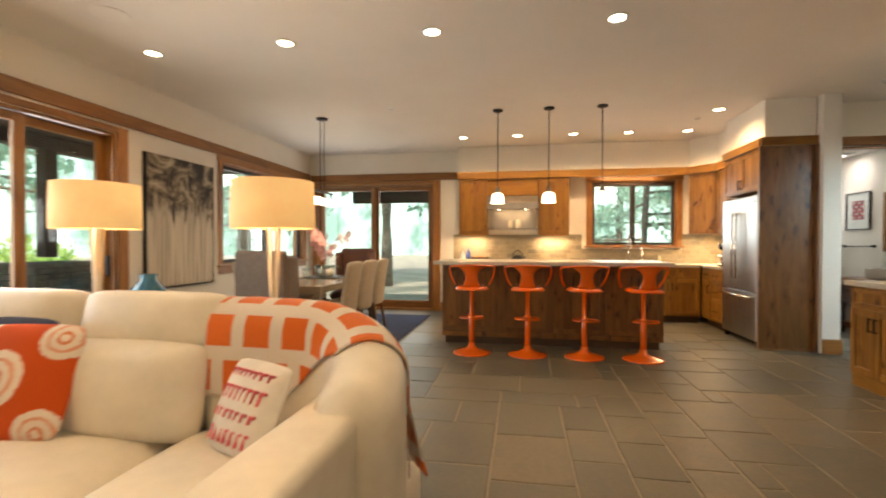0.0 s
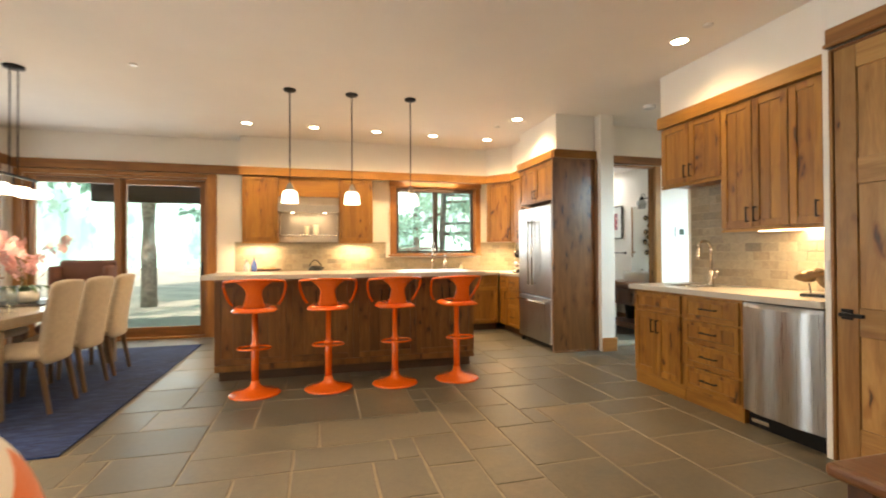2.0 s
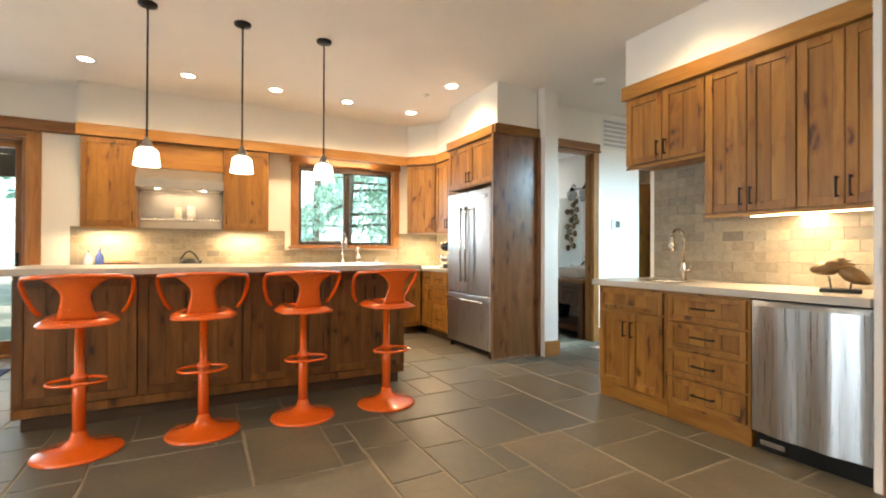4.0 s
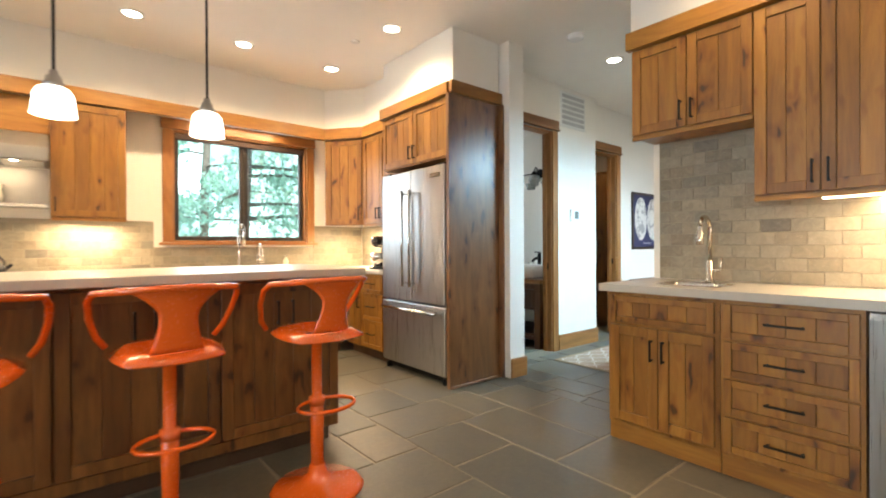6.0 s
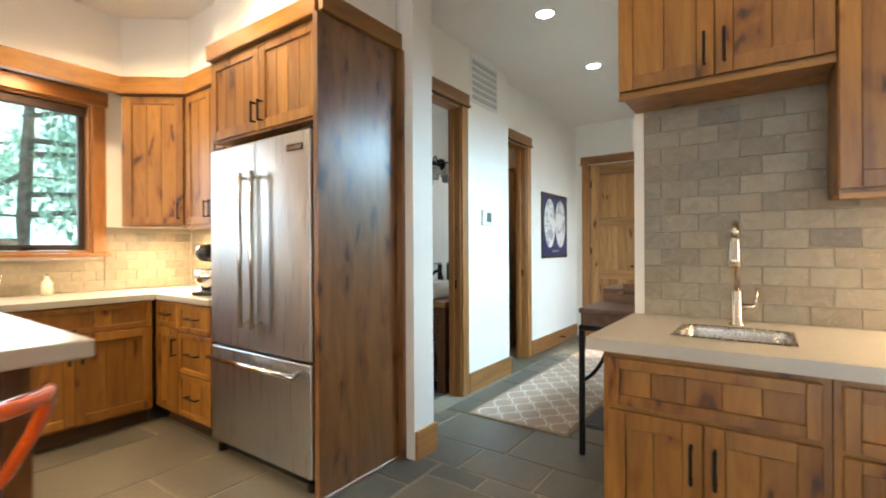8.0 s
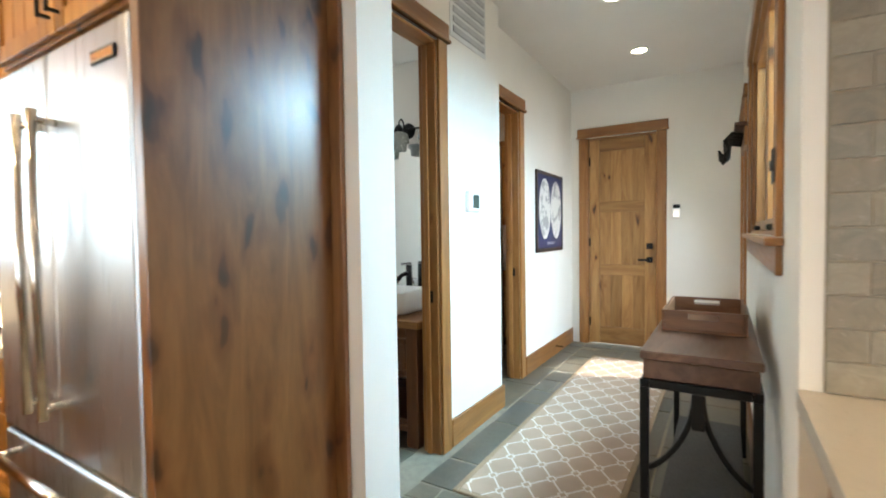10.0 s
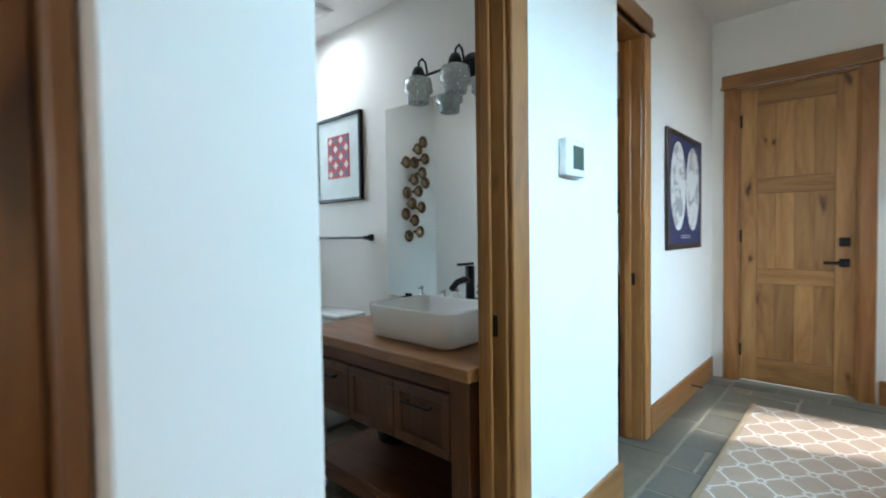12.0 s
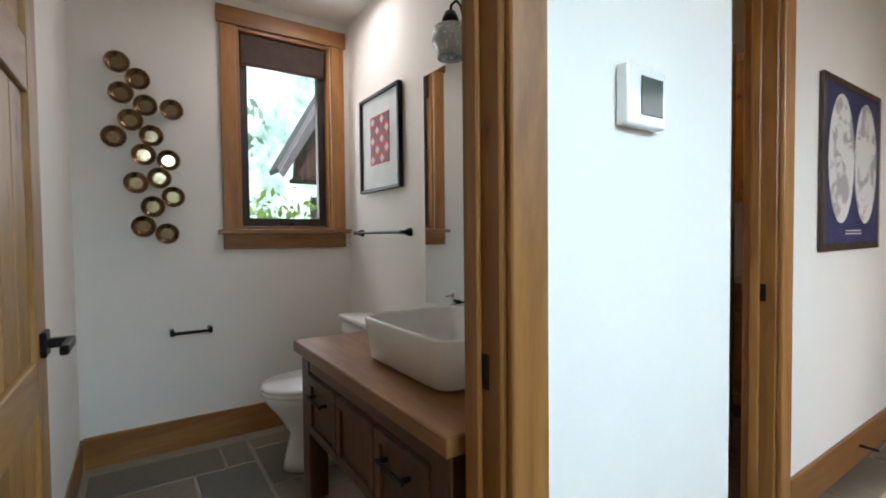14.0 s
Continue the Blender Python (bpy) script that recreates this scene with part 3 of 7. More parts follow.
SHADE = plain("brown_shade", (0.06, 0.035, 0.025), 0.8, var=0.3, scale=12, relief=0.3)
window("window_kitchen", "y", NY, 0.2, 1.825, 3.215, 1.215, 2.34, 2, -1, "double casement window with dark sashes over the sink", cranks=True, shade=0.07, apron=False, fw=0.042)
window("window_dining", "x", WX, 0.2, 6.42, 8.8, 0.95, 2.36, 2, 1, "wide dining window with slim dark sashes", cranks=False)
window("window_powder", "y", 9.3, 0.18, 5.06, 5.64, 1.25, 2.46, 1, -1, "small casement window with a rolled dark shade", shade=0.19)
window("window_hall", "y", 5.38, 0.12, 4.65, 6.5, 1.28, 2.40, 2, 1, "hall window with fir casing and sashes", frame_mat=TRIM, cranks=True)


def sliding_door(name, axis, at, out, b0, b1, z1, label, n=2):
    e = empty(name)
    far = at - out * 0.2

    def put(nm, p0, p1, d0, d1, za, zb, mt, parent=e, bev=0.004, lab=""):
        lo, hi = min(d0, d1), max(d0, d1)
        b = slab(p0, p1, lo, hi, za, zb, bev) if axis == "y" else slab(lo, hi, p0, p1, za, zb, bev)
        return part(nm, b, mt, parent, lab)
    hm = TRIM_X if axis == "y" else TRIM_Y
    put("jamb", b0 - 0.002, b0 + 0.03, at, far, 0, z1, TRIM)
    put("jamb", b1 - 0.03, b1 + 0.002, at, far, 0, z1, TRIM)
    put("jamb_head", b0 + 0.031, b1 - 0.031, at, far, z1 - 0.03, z1, hm)
    put("threshold", b0 + 0.031, b1 - 0.031, at - out * 0.01, far, 0, 0.03, hm)
    put("side_casing", b0 - 0.11, b0 - 0.003, at + out * 0.001, at + out * 0.022, 0, z1 + 0.065, TRIM)
    put("side_casing", b1 + 0.003, b1 + 0.13, at + out * 0.001, at + out * 0.022, 0, z1 + 0.065, TRIM)
    put("head_casing", b0 - 0.002, b1 + 0.002, at + out * 0.001, at + out * 0.021, z1 + 0.002, z1 + 0.065, hm)
    w = (b1 - b0 - 0.064) / n
    for c in range(n):
        q0, q1 = b0 + 0.032 + c * w - (0.03 if c else 0), b0 + 0.032 + (c + 1) * w
        d0 = at - out * (0.05 + 0.055 * (c % 2))
        d1 = d0 - out * 0.045
        s = put("door_leaf", q0, q0 + 0.085, d0, d1, 0.032, z1 - 0.032, TRIM)
        put("stile", q1 - 0.085, q1, d0, d1, 0.032, z1 - 0.032, TRIM, s)
        put("top_rail", q0 + 0.086, q1 - 0.086, d0, d1, z1 - 0.11, z1 - 0.033, hm, s)
        put("bottom_rail", q0 + 0.086, q1 - 0.086, d0, d1, 0.032, 0.17, hm, s)
        g = put("pane", q0 + 0.08, q1 - 0.08, d0 - out * 0.02, d0 - out * 0.026, 0.165, z1 - 0.105, GLASS, s, 0)
        g.visible_shadow = False
    hx = b1 - 0.075
    put("pull", hx - 0.012, hx + 0.012, at - out * 0.05 + out * 0.03, at - out * 0.05, 0.92, 1.12, BLACK, e, 0.004, "black door pull")
    return tagged(e, label, "door", "", "structure")


sliding_door("door_slider_north", "y", NY, -1, -3.28, -1.0, 2.36, "fir-framed sliding glass door to the garden")
sliding_door("door_slider_west", "x", WX, 1, 1.46, 4.74, 2.36, "wide fir-framed sliding glass doors", 4)


# ---- cabinets ----
def pull(parent, x, z, vertical=True, y=-0.022, length=0.12):
    bm = bmesh.new()
    if vertical:
        add_box(bm, x - 0.005, x + 0.005, y - 0.034, y - 0.024, z - length / 2, z + length / 2, 0.002)
        for s in (-1, 1):
            add_box(bm, x - 0.0045, x + 0.0045, y - 0.025, y, z + s * (length / 2 - 0.008) - 0.0045, z + s * (length / 2 - 0.008) + 0.0045)
    else:
        add_box(bm, x - length / 2, x + length / 2, y - 0.034, y - 0.024, z - 0.005, z + 0.005, 0.002)
        for s in (-1, 1):
            add_box(bm, x + s * (length / 2 - 0.012) - 0.0045, x + s * (length / 2 - 0.012) + 0.0045, y - 0.025, y, z - 0.0045, z + 0.0045)
    return part("handle", bm, BLACK, parent, "dark bronze bar pull")


def cab_front(parent, name, x0, x1, z0, z1, handle=None, wood_m=None, boards=True):
    """Shaker front with a grooved board panel; its back lies on y = 0."""
    m = wood_m or ALDER
    s = 0.055 if z1 - z0 > 0.3 else 0.035
    d = part(name, slab(x0 + 0.002, x1 - 0.002, -0.004, 0, z0 + 0.002, z1 - 0.002), m, parent)
    for a, b in ((x0, x0 + s), (x1 - s, x1)):
        part("stile", slab(a, b, -0.021, -0.0045, z0, z1, 0.002), m, d)
    for a, b in ((z0, z0 + s), (z1 - s, z1)):
        part("rail", slab(x0 + s + 0.0005, x1 - s - 0.0005, -0.0205, -0.0045, a, b, 0.002), m, d)
    wi = x1 - x0 - 2 * s
    n = max(1, round(wi / 0.105)) if boards else 1
    for i in range(n):
        a, b = x0 + s + wi * i / n, x0 + s + wi * (i + 1) / n
        part("panel_board", slab(a + 0.001, b - 0.001, -0.012, -0.0045, z0 + s + 0.0005, z1 - s - 0.0005, 0.0018), m, d)
    if handle:
        hx, hz, vert = handle
        pull(d, hx, hz, vert, length=0.12 if vert else 0.155)
    return d


def base_cabinet(x, y, rz, w, layout, depth=0.60, h=0.88, label="", material=None, toe=True):
    """Origin at the front left corner of the face; layout: list of (kind, x0, x1, z0, z1)."""
    m = material or ALDER
    e = empty("base_cabinet", x, y, 0, rz)
    zb = 0.105 if toe else 0.0
    bm = slab(0.0005, w - 0.0005, 0.001, depth, zb, h, 0.001)
    part("body", bm, m, e)
    if toe == "flush":
        part("base_board", slab(0.001, w - 0.001, 0.012, depth - 0.01, 0.0, zb - 0.001, 0.002), ALDER_X, e)
    elif toe:
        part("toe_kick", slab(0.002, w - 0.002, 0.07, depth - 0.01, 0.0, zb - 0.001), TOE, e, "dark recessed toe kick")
    for kind, x0, x1, z0, z1 in layout:
        if kind == "drawer":
            cab_front(e, "drawer", x0, x1, z0, z1, ((x0 + x1) / 2, (z0 + z1) / 2 + 0.005, False), m)
        elif kind == "false":
            cab_front(e, "false_front", x0, x1, z0, z1, None, m)
        elif kind == "doorL":
            cab_front(e, "door", x0, x1, z0, z1, (x1 - 0.03, z1 - 0.12, True), m)
        elif kind == "doorR":
            cab_front(e, "door", x0, x1, z0, z1, (x0 + 0.03, z1 - 0.12, True), m)
    return tagged(e, label or "knotty alder base cabinet with dark pulls", "cabinet")


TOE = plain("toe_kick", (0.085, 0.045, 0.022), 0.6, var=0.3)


def wall_cabinet(x, y, z, rz, w, h, depth, doors, label="", low_rail=True, handle_low=True):
    e = empty("wall_cabinet", x, y, z, rz)
    part("body", slab(0.0005, w - 0.0005, 0.001, depth, 0, h, 0.001), ALDER, e)
    n = len(doors)
    dw = w / n
    for i, side in enumerate(doors):
        hx = dw * (i + 1) - 0.032 if side == "L" else dw * i + 0.032
        cab_front(e, "door", dw * i + 0.003, dw * (i + 1) - 0.003, 0.012, h - 0.012, (hx, 0.11, True) if side != "N" else None)
    if low_rail:
        part("light_rail", slab(0.001, w - 0.001, -0.016, 0.004, -0.022, -0.0005, 0.002), ALDER_X, e)
    return tagged(e, label or "knotty alder wall cabinet with grooved doors", "cabinet")


def crown(name, x, y, z, rz, w, h=0.1, out=0.045, label="plain alder crown board on the cabinets"):
    e = link_mesh(name, slab(0, w, -out, 0.01, 0, h, 0.004), ALDER_X)
    e.matrix_world = pose(x, y, z, 0, 0, rz)
    return tagged(e, label, "crown board")


# wet bar, facing west
BX = 3.52
Z = 0.88
base_cabinet(BX, 5.335, -90, 0.61, [("false", 0.022, 0.588, 0.706, 0.862), ("doorL", 0.022, 0.303, 0.130, 0.688), ("doorR", 0.307, 0.588, 0.130, 0.688)], label="knotty alder sink cabinet with two doors beside the bar end", toe="flush")
base_cabinet(BX, 4.724, -90, 0.545, [("drawer", 0.020, 0.529, 0.690, 0.862), ("drawer", 0.020, 0.529, 0.503, 0.675), ("drawer", 0.020, 0.529, 0.316, 0.488), ("drawer", 0.020, 0.529, 0.130, 0.301)], label="knotty alder cabinet with four drawers", toe="flush")


def dishwasher():
    e = empty("dishwasher", 3.515, 4.175, 0, -90)
    part("body", slab(0.004, 0.553, 0.03, 0.6, 0.10, 0.87), BLACK, e)
    bm = bmesh.new()
    n = 36
    cols = []
    for i in range(n + 1):
        u = i / n
        bow = -0.022 * (1 - (2 * u - 1) ** 2) + 0.006 * math.sin(u * 15 + 0.6)
        cols.append([bm.verts.new((0.006 + u * 0.545, yy, z)) for yy, z in ((bow - 0.005, 0.115), (bow - 0.005, 0.84), (bow * 0.6 + 0.002, 0.868), (0.03, 0.868), (0.03, 0.115))])
    for a, b in zip(cols, cols[1:]):
        for k in range(5):
            bm.faces.new((a[k], b[k], b[(k + 1) % 5], a[(k + 1) % 5]))
    bm.faces.new(cols[0])
    bm.faces.new(list(reversed(cols[-1])))
    bmesh.ops.recalc_face_normals(bm, faces=bm.faces)
    part("door", bm, STEEL_BRUSHED, e, "bowed brushed steel door")
    part("kick_plate", slab(0.006, 0.551, 0.045, 0.06, 0.0, 0.1), BLACK, e, "black kick plate")
    part("vent", slab(0.03, 0.16, 0.035, 0.046, 0.03, 0.06, 0.003), CHROME, e)
    return tagged(e, "bowed stainless steel dishwasher built into the bar", "dishwasher")


def steel_brushed():
    m, nt, b = mat("brushed_door_steel")
    v = coords(nt, (40, 40, 0.5))
    g = noise_tex(nt, v, 5, 3)
    nt.links.new(ramp(nt, g, (0.3, (0.43, 0.44, 0.45)), (0.7, (0.50, 0.51, 0.52))), b.inputs["Base Color"])
    nt.links.new(ramp(nt, g, (0.3, (0.26,)), (0.7, (0.34,))), b.inputs["Roughness"])
    b.inputs["Metallic"].default_value = 1.0
    b.inputs["Anisotropic"].default_value = 0.8
    b.inputs["Anisotropic Rotation"].default_value = 0.25
    return m


STEEL_BRUSHED = steel_brushed()
dishwasher()


def counter(name, x0, x1, y0, y1, z0, z1, label, hole=None):
    bm = bmesh.new()
    if hole:
        a, b, c, d_ = hole
        for q in ((x0, x1, y0, c), (x0, x1, d_, y1), (x0, a, c, d_), (b, x1, c, d_)):
            add_box(bm, q[0], q[1], q[2], q[3], z0, z1)
        bmesh.ops.remove_doubles(bm, verts=bm.verts, dist=1e-5)
        doubled = [f for f in bm.faces if any(f is not g and len(set(f.verts) & set(g.verts)) == 4 for e2 in f.edges for g in e2.link_faces)]
        bmesh.ops.delete(bm, geom=doubled, context="FACES_ONLY")
    else:
        add_box(bm, x0, x1, y0, y1, z0, z1, 0.005, 2)
    return tagged(link_mesh(name, bm, QUARTZ), label, "countertop")


counter("bar_countertop", 3.49, 4.185, 3.625, 5.385, 0.882, 0.925, "pale grey quartz countertop on the wet bar", (3.68, 3.98, 4.79, 5.15))


def sink(name, x0, x1, y0, y1, zt, depth, label):
    bm = bmesh.new()
    n, r = 6, 0.05

    def ring(x0, x1, y0, y1, z, r):
        pts = []
        for cx, cy, a0 in ((x1 - r, y1 - r, 0), (x0 + r, y1 - r, 90), (x0 + r, y0 + r, 180), (x1 - r, y0 + r, 270)):
            for k in range(n + 1):
                a = radians(a0 + 90 * k / n)
                pts.append(bm.verts.new((cx + r * math.cos(a), cy + r * math.sin(a), z)))
        return pts
    rings = [ring(x0 - 0.012, x1 + 0.012, y0 - 0.012, y1 + 0.012, zt + 0.003, r), ring(x0, x1, y0, y1, zt + 0.003, r), ring(x0 + 0.004, x1 - 0.004, y0 + 0.004, y1 - 0.004, zt - 0.01, r), ring(x0 + 0.012, x1 - 0.012, y0 + 0.012, y1 - 0.012, zt - depth, r)]
    for a, b in zip(rings, rings[1:]):
        for k in range(len(a)):
            bm.faces.new((a[k], a[(k + 1) % len(a)], b[(k + 1) % len(b)], b[k]))
    bm.faces.new(rings[-1])
    bmesh.ops.recalc_face_normals(bm, faces=bm.faces)
    e = empty(name)
    part("basin", bm, STEEL, e, "", True)
    part("drain", lathe([(0.0, 0), (0.03, 0), (0.035, 0.004), (0.0, 0.004)], 16, Matrix.Translation(((x0 + x1) / 2, (y0 + y1) / 2, zt - depth + 0.001))), CHROME, e)
    return tagged(e, label, "sink")


sink("bar_sink", 3.695, 3.965, 4.805, 5.135, 0.925, 0.17, "small undermount steel bar sink")


def gooseneck(name, x, y, z, rz, h, reach, label, material):
    e = empty(name, x, y, z, rz)
    part("base", lathe([(0.0, 0), (0.028, 0), (0.028, 0.006), (0.019, 0.012), (0.019, 0.13), (0.015, 0.14), (0.0, 0.14)], 20), material, e, "", True)
    pts = [(0, 0, 0.13), (0, 0, h - reach / 2)] + [(0, -reach / 2 + reach / 2 * math.cos(a), h - reach / 2 + reach / 2 * math.sin(a)) for a in [math.pi * k / 10 for k in range(1, 10)]]
    part("spout", tube(pts, 0.0125, 12), material, e, "", True)
    top = pts[-1]
    part("spray_head", lathe([(0.0, 0), (0.022, 0), (0.020, 0.03), (0.015, 0.10), (0.013, 0.12), (0.0, 0.12)], 16, Matrix.Translation((0, top[1] - 0.004, top[2] - 0.115)) @ Matrix.Rotation(radians(-8), 4, "X")), material, e, "", True)
    bm = tube([(0.015, 0, 0.075), (0.055, 0, 0.075)], 0.012, 12)
    tube([(0.055, 0, 0.07), (0.062, 0, 0.10), (0.066, 0, 0.15)], [0.008, 0.006, 0.005], 10, bm)
    part("lever", bm, material, e, "", True)
    return tagged(e, label, "faucet")


NICKEL = plain("brushed_nickel", (0.60, 0.55, 0.48), 0.22, 1.0, var=0.04, relief=0.0)
gooseneck("bar_faucet", 4.05, 4.967, 0.925, -90, 0.40, 0.15, "brushed nickel gooseneck faucet with a side lever", NICKEL)

# bar wall cabinets, facing west
UX = 3.885
wall_cabinet(UX, 5.37, 1.86, -90, 0.69, 0.57, 0.30, "LR", "short knotty alder wall cabinet over the bar sink")
wall_cabinet(UX, 4.678, 1.41, -90, 0.575, 1.02, 0.30, "LR", "tall knotty alder wall cabinet with two doors")
wall_cabinet(UX, 4.101, 1.41, -90, 0.475, 1.02, 0.30, "LR", "tall knotty alder wall cabinet beside the pier")
crown("crown_board", UX, 5.40, 2.432, -90, 1.77, 0.115)


# stone tiles, laid in a running bond
def tile_mat(name):
    m, nt, b = mat(name)
    info = nt.nodes.new("ShaderNodeObjectInfo")
    base = ramp(nt, info.outputs["Random"], (0.0, (0.215, 0.18, 0.13)), (0.3, (0.265, 0.225, 0.165)), (0.6, (0.30, 0.26, 0.195)), (0.92, (0.235, 0.21, 0.165)), (1.0, (0.155, 0.135, 0.11)))
    v = coords(nt)
    c = noise_tex(nt, v, 14, 5, 0.7, 1.5)
    f = noise_tex(nt, v, 70, 3)
    col = mix(nt, base, ramp(nt, c, (0.35, (0.78, 0.76, 0.72)), (0.68, (1.18, 1.16, 1.1))), 0.8, "MULTIPLY")
    vein = ramp(nt, noise_tex(nt, v, 24, 6, 0.75, 3.0), (0.60, (0, 0, 0)), (0.66, (1, 1, 1)))
    col = mix(nt, col, (0.48, 0.44, 0.37), mix(nt, (0, 0, 0), vein, 0.4))
    nt.links.new(col, b.inputs["Base Color"])
    nt.links.new(ramp(nt, f, (0.3, (0.4,)), (0.7, (0.6,))), b.inputs["Roughness"])
    bump(nt, b, mix(nt, c, f, 0.5), 0.25, 0.004)
    return m


TILE = tile_mat("travertine_tile")
TGROUT = plain("tile_grout", (0.30, 0.26, 0.195), 0.9, var=0.1, scale=30)
tile_mesh = {}


def tile(parent, w, h, m):
    key = (round(w, 3), round(h, 3))
    if key not in tile_mesh:
        bm = bmesh.new()
        top = [bm.verts.new((sx * (w / 2 - 0.0024), -0.003, sz * (h / 2 - 0.0024))) for sx, sz in ((-1, -1), (1, -1), (1, 1), (-1, 1))]
        bot = [bm.verts.new((sx * (w / 2 - 0.0012), 0.0, sz * (h / 2 - 0.0012))) for sx, sz in ((-1, -1), (1, -1), (1, 1), (-1, 1))]
        bm.faces.new(top)
        for k in range(4):
            bm.faces.new((bot[k], bot[(k + 1) % 4], top[(k + 1) % 4], top[k]))
        me = bpy.data.meshes.new("tile")
        bm.to_mesh(me)
        bm.free()
        me.materials.append(TILE)
        tile_mesh[key] = me
    ob = new("tile", tile_mesh[key])
    ob.parent = parent
    ob.matrix_basis = m


def tiled(name, x, y, z, rz, w, h, tw, th, skip=lambda a, b: False, label="running-bond travertine tile backsplash"):
    """Tiles on a sheet of grout; local x to the right, z up, the front is -y."""
    back = link_mesh(name, slab(0, w, 0.001, 0.009, 0, h), TGROUT)
    back.matrix_world = pose(x, y, z, 0, 0, rz)
    tagged(back, label, "backsplash", "", "structure")
    rows = int(h / th + 0.001)
    for r in range(rows):
        u = -(tw / 2) if r % 2 else 0.0
        while u < w - 0.01:
            a, b = max(0, u), min(w, u + tw)
            cz = r * th + th / 2
            if b - a > 0.02 and not skip((a + b) / 2, cz):
                tile(back, b - a - 0.002, th - 0.002, pose((a + b) / 2, 0.001, cz))
            u += tw
    return back


# bar backsplash facing west
tiled("backsplash_bar", 4.18, 5.335, 0.927, -90, 1.71, 0.98, 0.150, 0.0755, lambda a, z: z > 0.48 and a > 0.72)
lamp("undercabinet_bar", "AREA", look((3.99, 4.15, 1.395), (4.01, 4.15, 0)), 27, WARM, size=(0.12, 0.9))
tagged(link_mesh("undercabinet_light", slab(3.93, 3.97, 3.68, 4.40, 1.385, 1.408, 0.003), emit("strip_light", (1.0, 0.80, 0.52), 7)), "slim glowing light strip under the cabinet", "light strip")

# ---- refrigerator wall ----
e = empty("refrigerator_surround", 3.375, 6.652, 0)
part("panel", slab(0, 0.58, 0, 0.037, 0, 2.40, 0.002), DARK_ALDER, e)
part("edge_strip", slab(0.582, 0.604, -0.045, 0.037, 0, 2.40, 0.003), DARK_ALDER, e, "dark alder edge strip")
part("shoe_moulding", slab(0.01, 0.58, -0.016, -0.002, 0, 0.02, 0.004), DARK_ALDER, e)
tagged(e, "dark-stained knotty alder tall end panel", "panel")
wall_cabinet(3.43, 7.70, 1.895, -90, 1.01, 0.505, 0.53, "LR", "knotty alder cabinet over the refrigerator", False)
crown("crown_board", 3.43, 7.72, 2.402, -90, 1.035)
o = link_mesh("crown_board", slab(0, 0.595, -0.026, 0.01, 0, 0.1, 0.004), ALDER_X)
o.matrix_world = pose(3.385, 6.650, 2.402)
tagged(o, "plain alder crown board on the tall panel", "crown board")


def refrigerator():
    e = empty("refrigerator", 3.385, 7.675, 0, -90)
    W, H = 0.955, 1.845
    part("case", slab(0.012, W - 0.012, 0.075, 0.55, 0.05, H - 0.02, 0.004), plain("fridge_case", (0.10, 0.10, 0.10), 0.5), e, "dark grey case")
    mid = W / 2
    for nm, x0, x1 in (("upper_door", 0.004, mid - 0.003), ("upper_door", mid + 0.003, W - 0.004)):
        part(nm, slab(x0, x1, 0, 0.072, 0.665, H - 0.005, 0.012, 3), STEEL_BRUSHED, e)
    part("freezer_drawer", slab(0.004, W - 0.004, 0, 0.072, 0.075, 0.652, 0.012, 3), STEEL_BRUSHED, e)
    for x in (mid - 0.055, mid + 0.055):
        bm = tube([(x, -0.055, 0.80), (x, -0.06, 1.2), (x, -0.055, 1.66)], 0.0145, 12)
        for z in (0.83, 1.63):
            tube([(x, 0.0, z), (x, -0.055, z)], 0.011, 10, bm)
        part("door_handle", bm, CHROME, e, "long steel bar handle", True)
    bm = tube([(0.07, -0.055, 0.595), (mid, -0.06, 0.595), (W - 0.07, -0.055, 0.595)], 0.0145, 12)
    for x in (0.11, W - 0.11):
        tube([(x, 0, 0.595), (x, -0.055, 0.595)], 0.011, 10, bm)
    part("drawer_handle", bm, CHROME, e, "long steel bar handle", True)
    part("badge", slab(W - 0.19, W - 0.06, -0.004, 0, 1.74, 1.775, 0.004), BLACK, e, "small dark badge with a bright rim")
    part("badge_rim", slab(W - 0.185, W - 0.065, -0.006, -0.004, 1.745, 1.77, 0.002), CHROME, e)
    part("hinge_cover", slab(0.02, 0.12, 0.02, 0.09, H - 0.004, H + 0.012, 0.004), BLACK, e)
    part("hinge_cover", slab(W - 0.12, W - 0.02, 0.02, 0.09, H - 0.004, H + 0.012, 0.004), BLACK, e)
    part("grille", slab(0.05, W - 0.05, 0.05, 0.07, 0.02, 0.07), BLACK, e)
    for x in (0.05, W - 0.05):
        part("foot", lathe([(0.03, 0), (0.03, 0.045), (0.02, 0.05)], 12, Matrix.Translation((x, 0.05, 0))), BLACK, e)
    return tagged(e, "stainless steel french-door refrigerator with a freezer drawer", "refrigerator")


refrigerator()

# ---- kitchen run on the north wall ----
FY = 8.46
for x0, w, lay in ((-0.60, 0.68, "doors"), (0.90, 0.72, "drawers"), (1.622, 0.85, "doors"), (2.474, 0.90, "doors")):
    if lay == "doors":
        L = [("false", 0.004, w - 0.004, 0.70, 0.872), ("doorL", 0.004, w / 2 - 0.002, 0.125, 0.692), ("doorR", w / 2 + 0.002, w - 0.004, 0.125, 0.692)]
    else:
        L = [("drawer", 0.004, w - 0.004, 0.685, 0.872), ("drawer", 0.004, w - 0.004, 0.41, 0.677), ("drawer", 0.004, w - 0.004, 0.125, 0.402)]
    base_cabinet(x0, FY, 0, w, L)
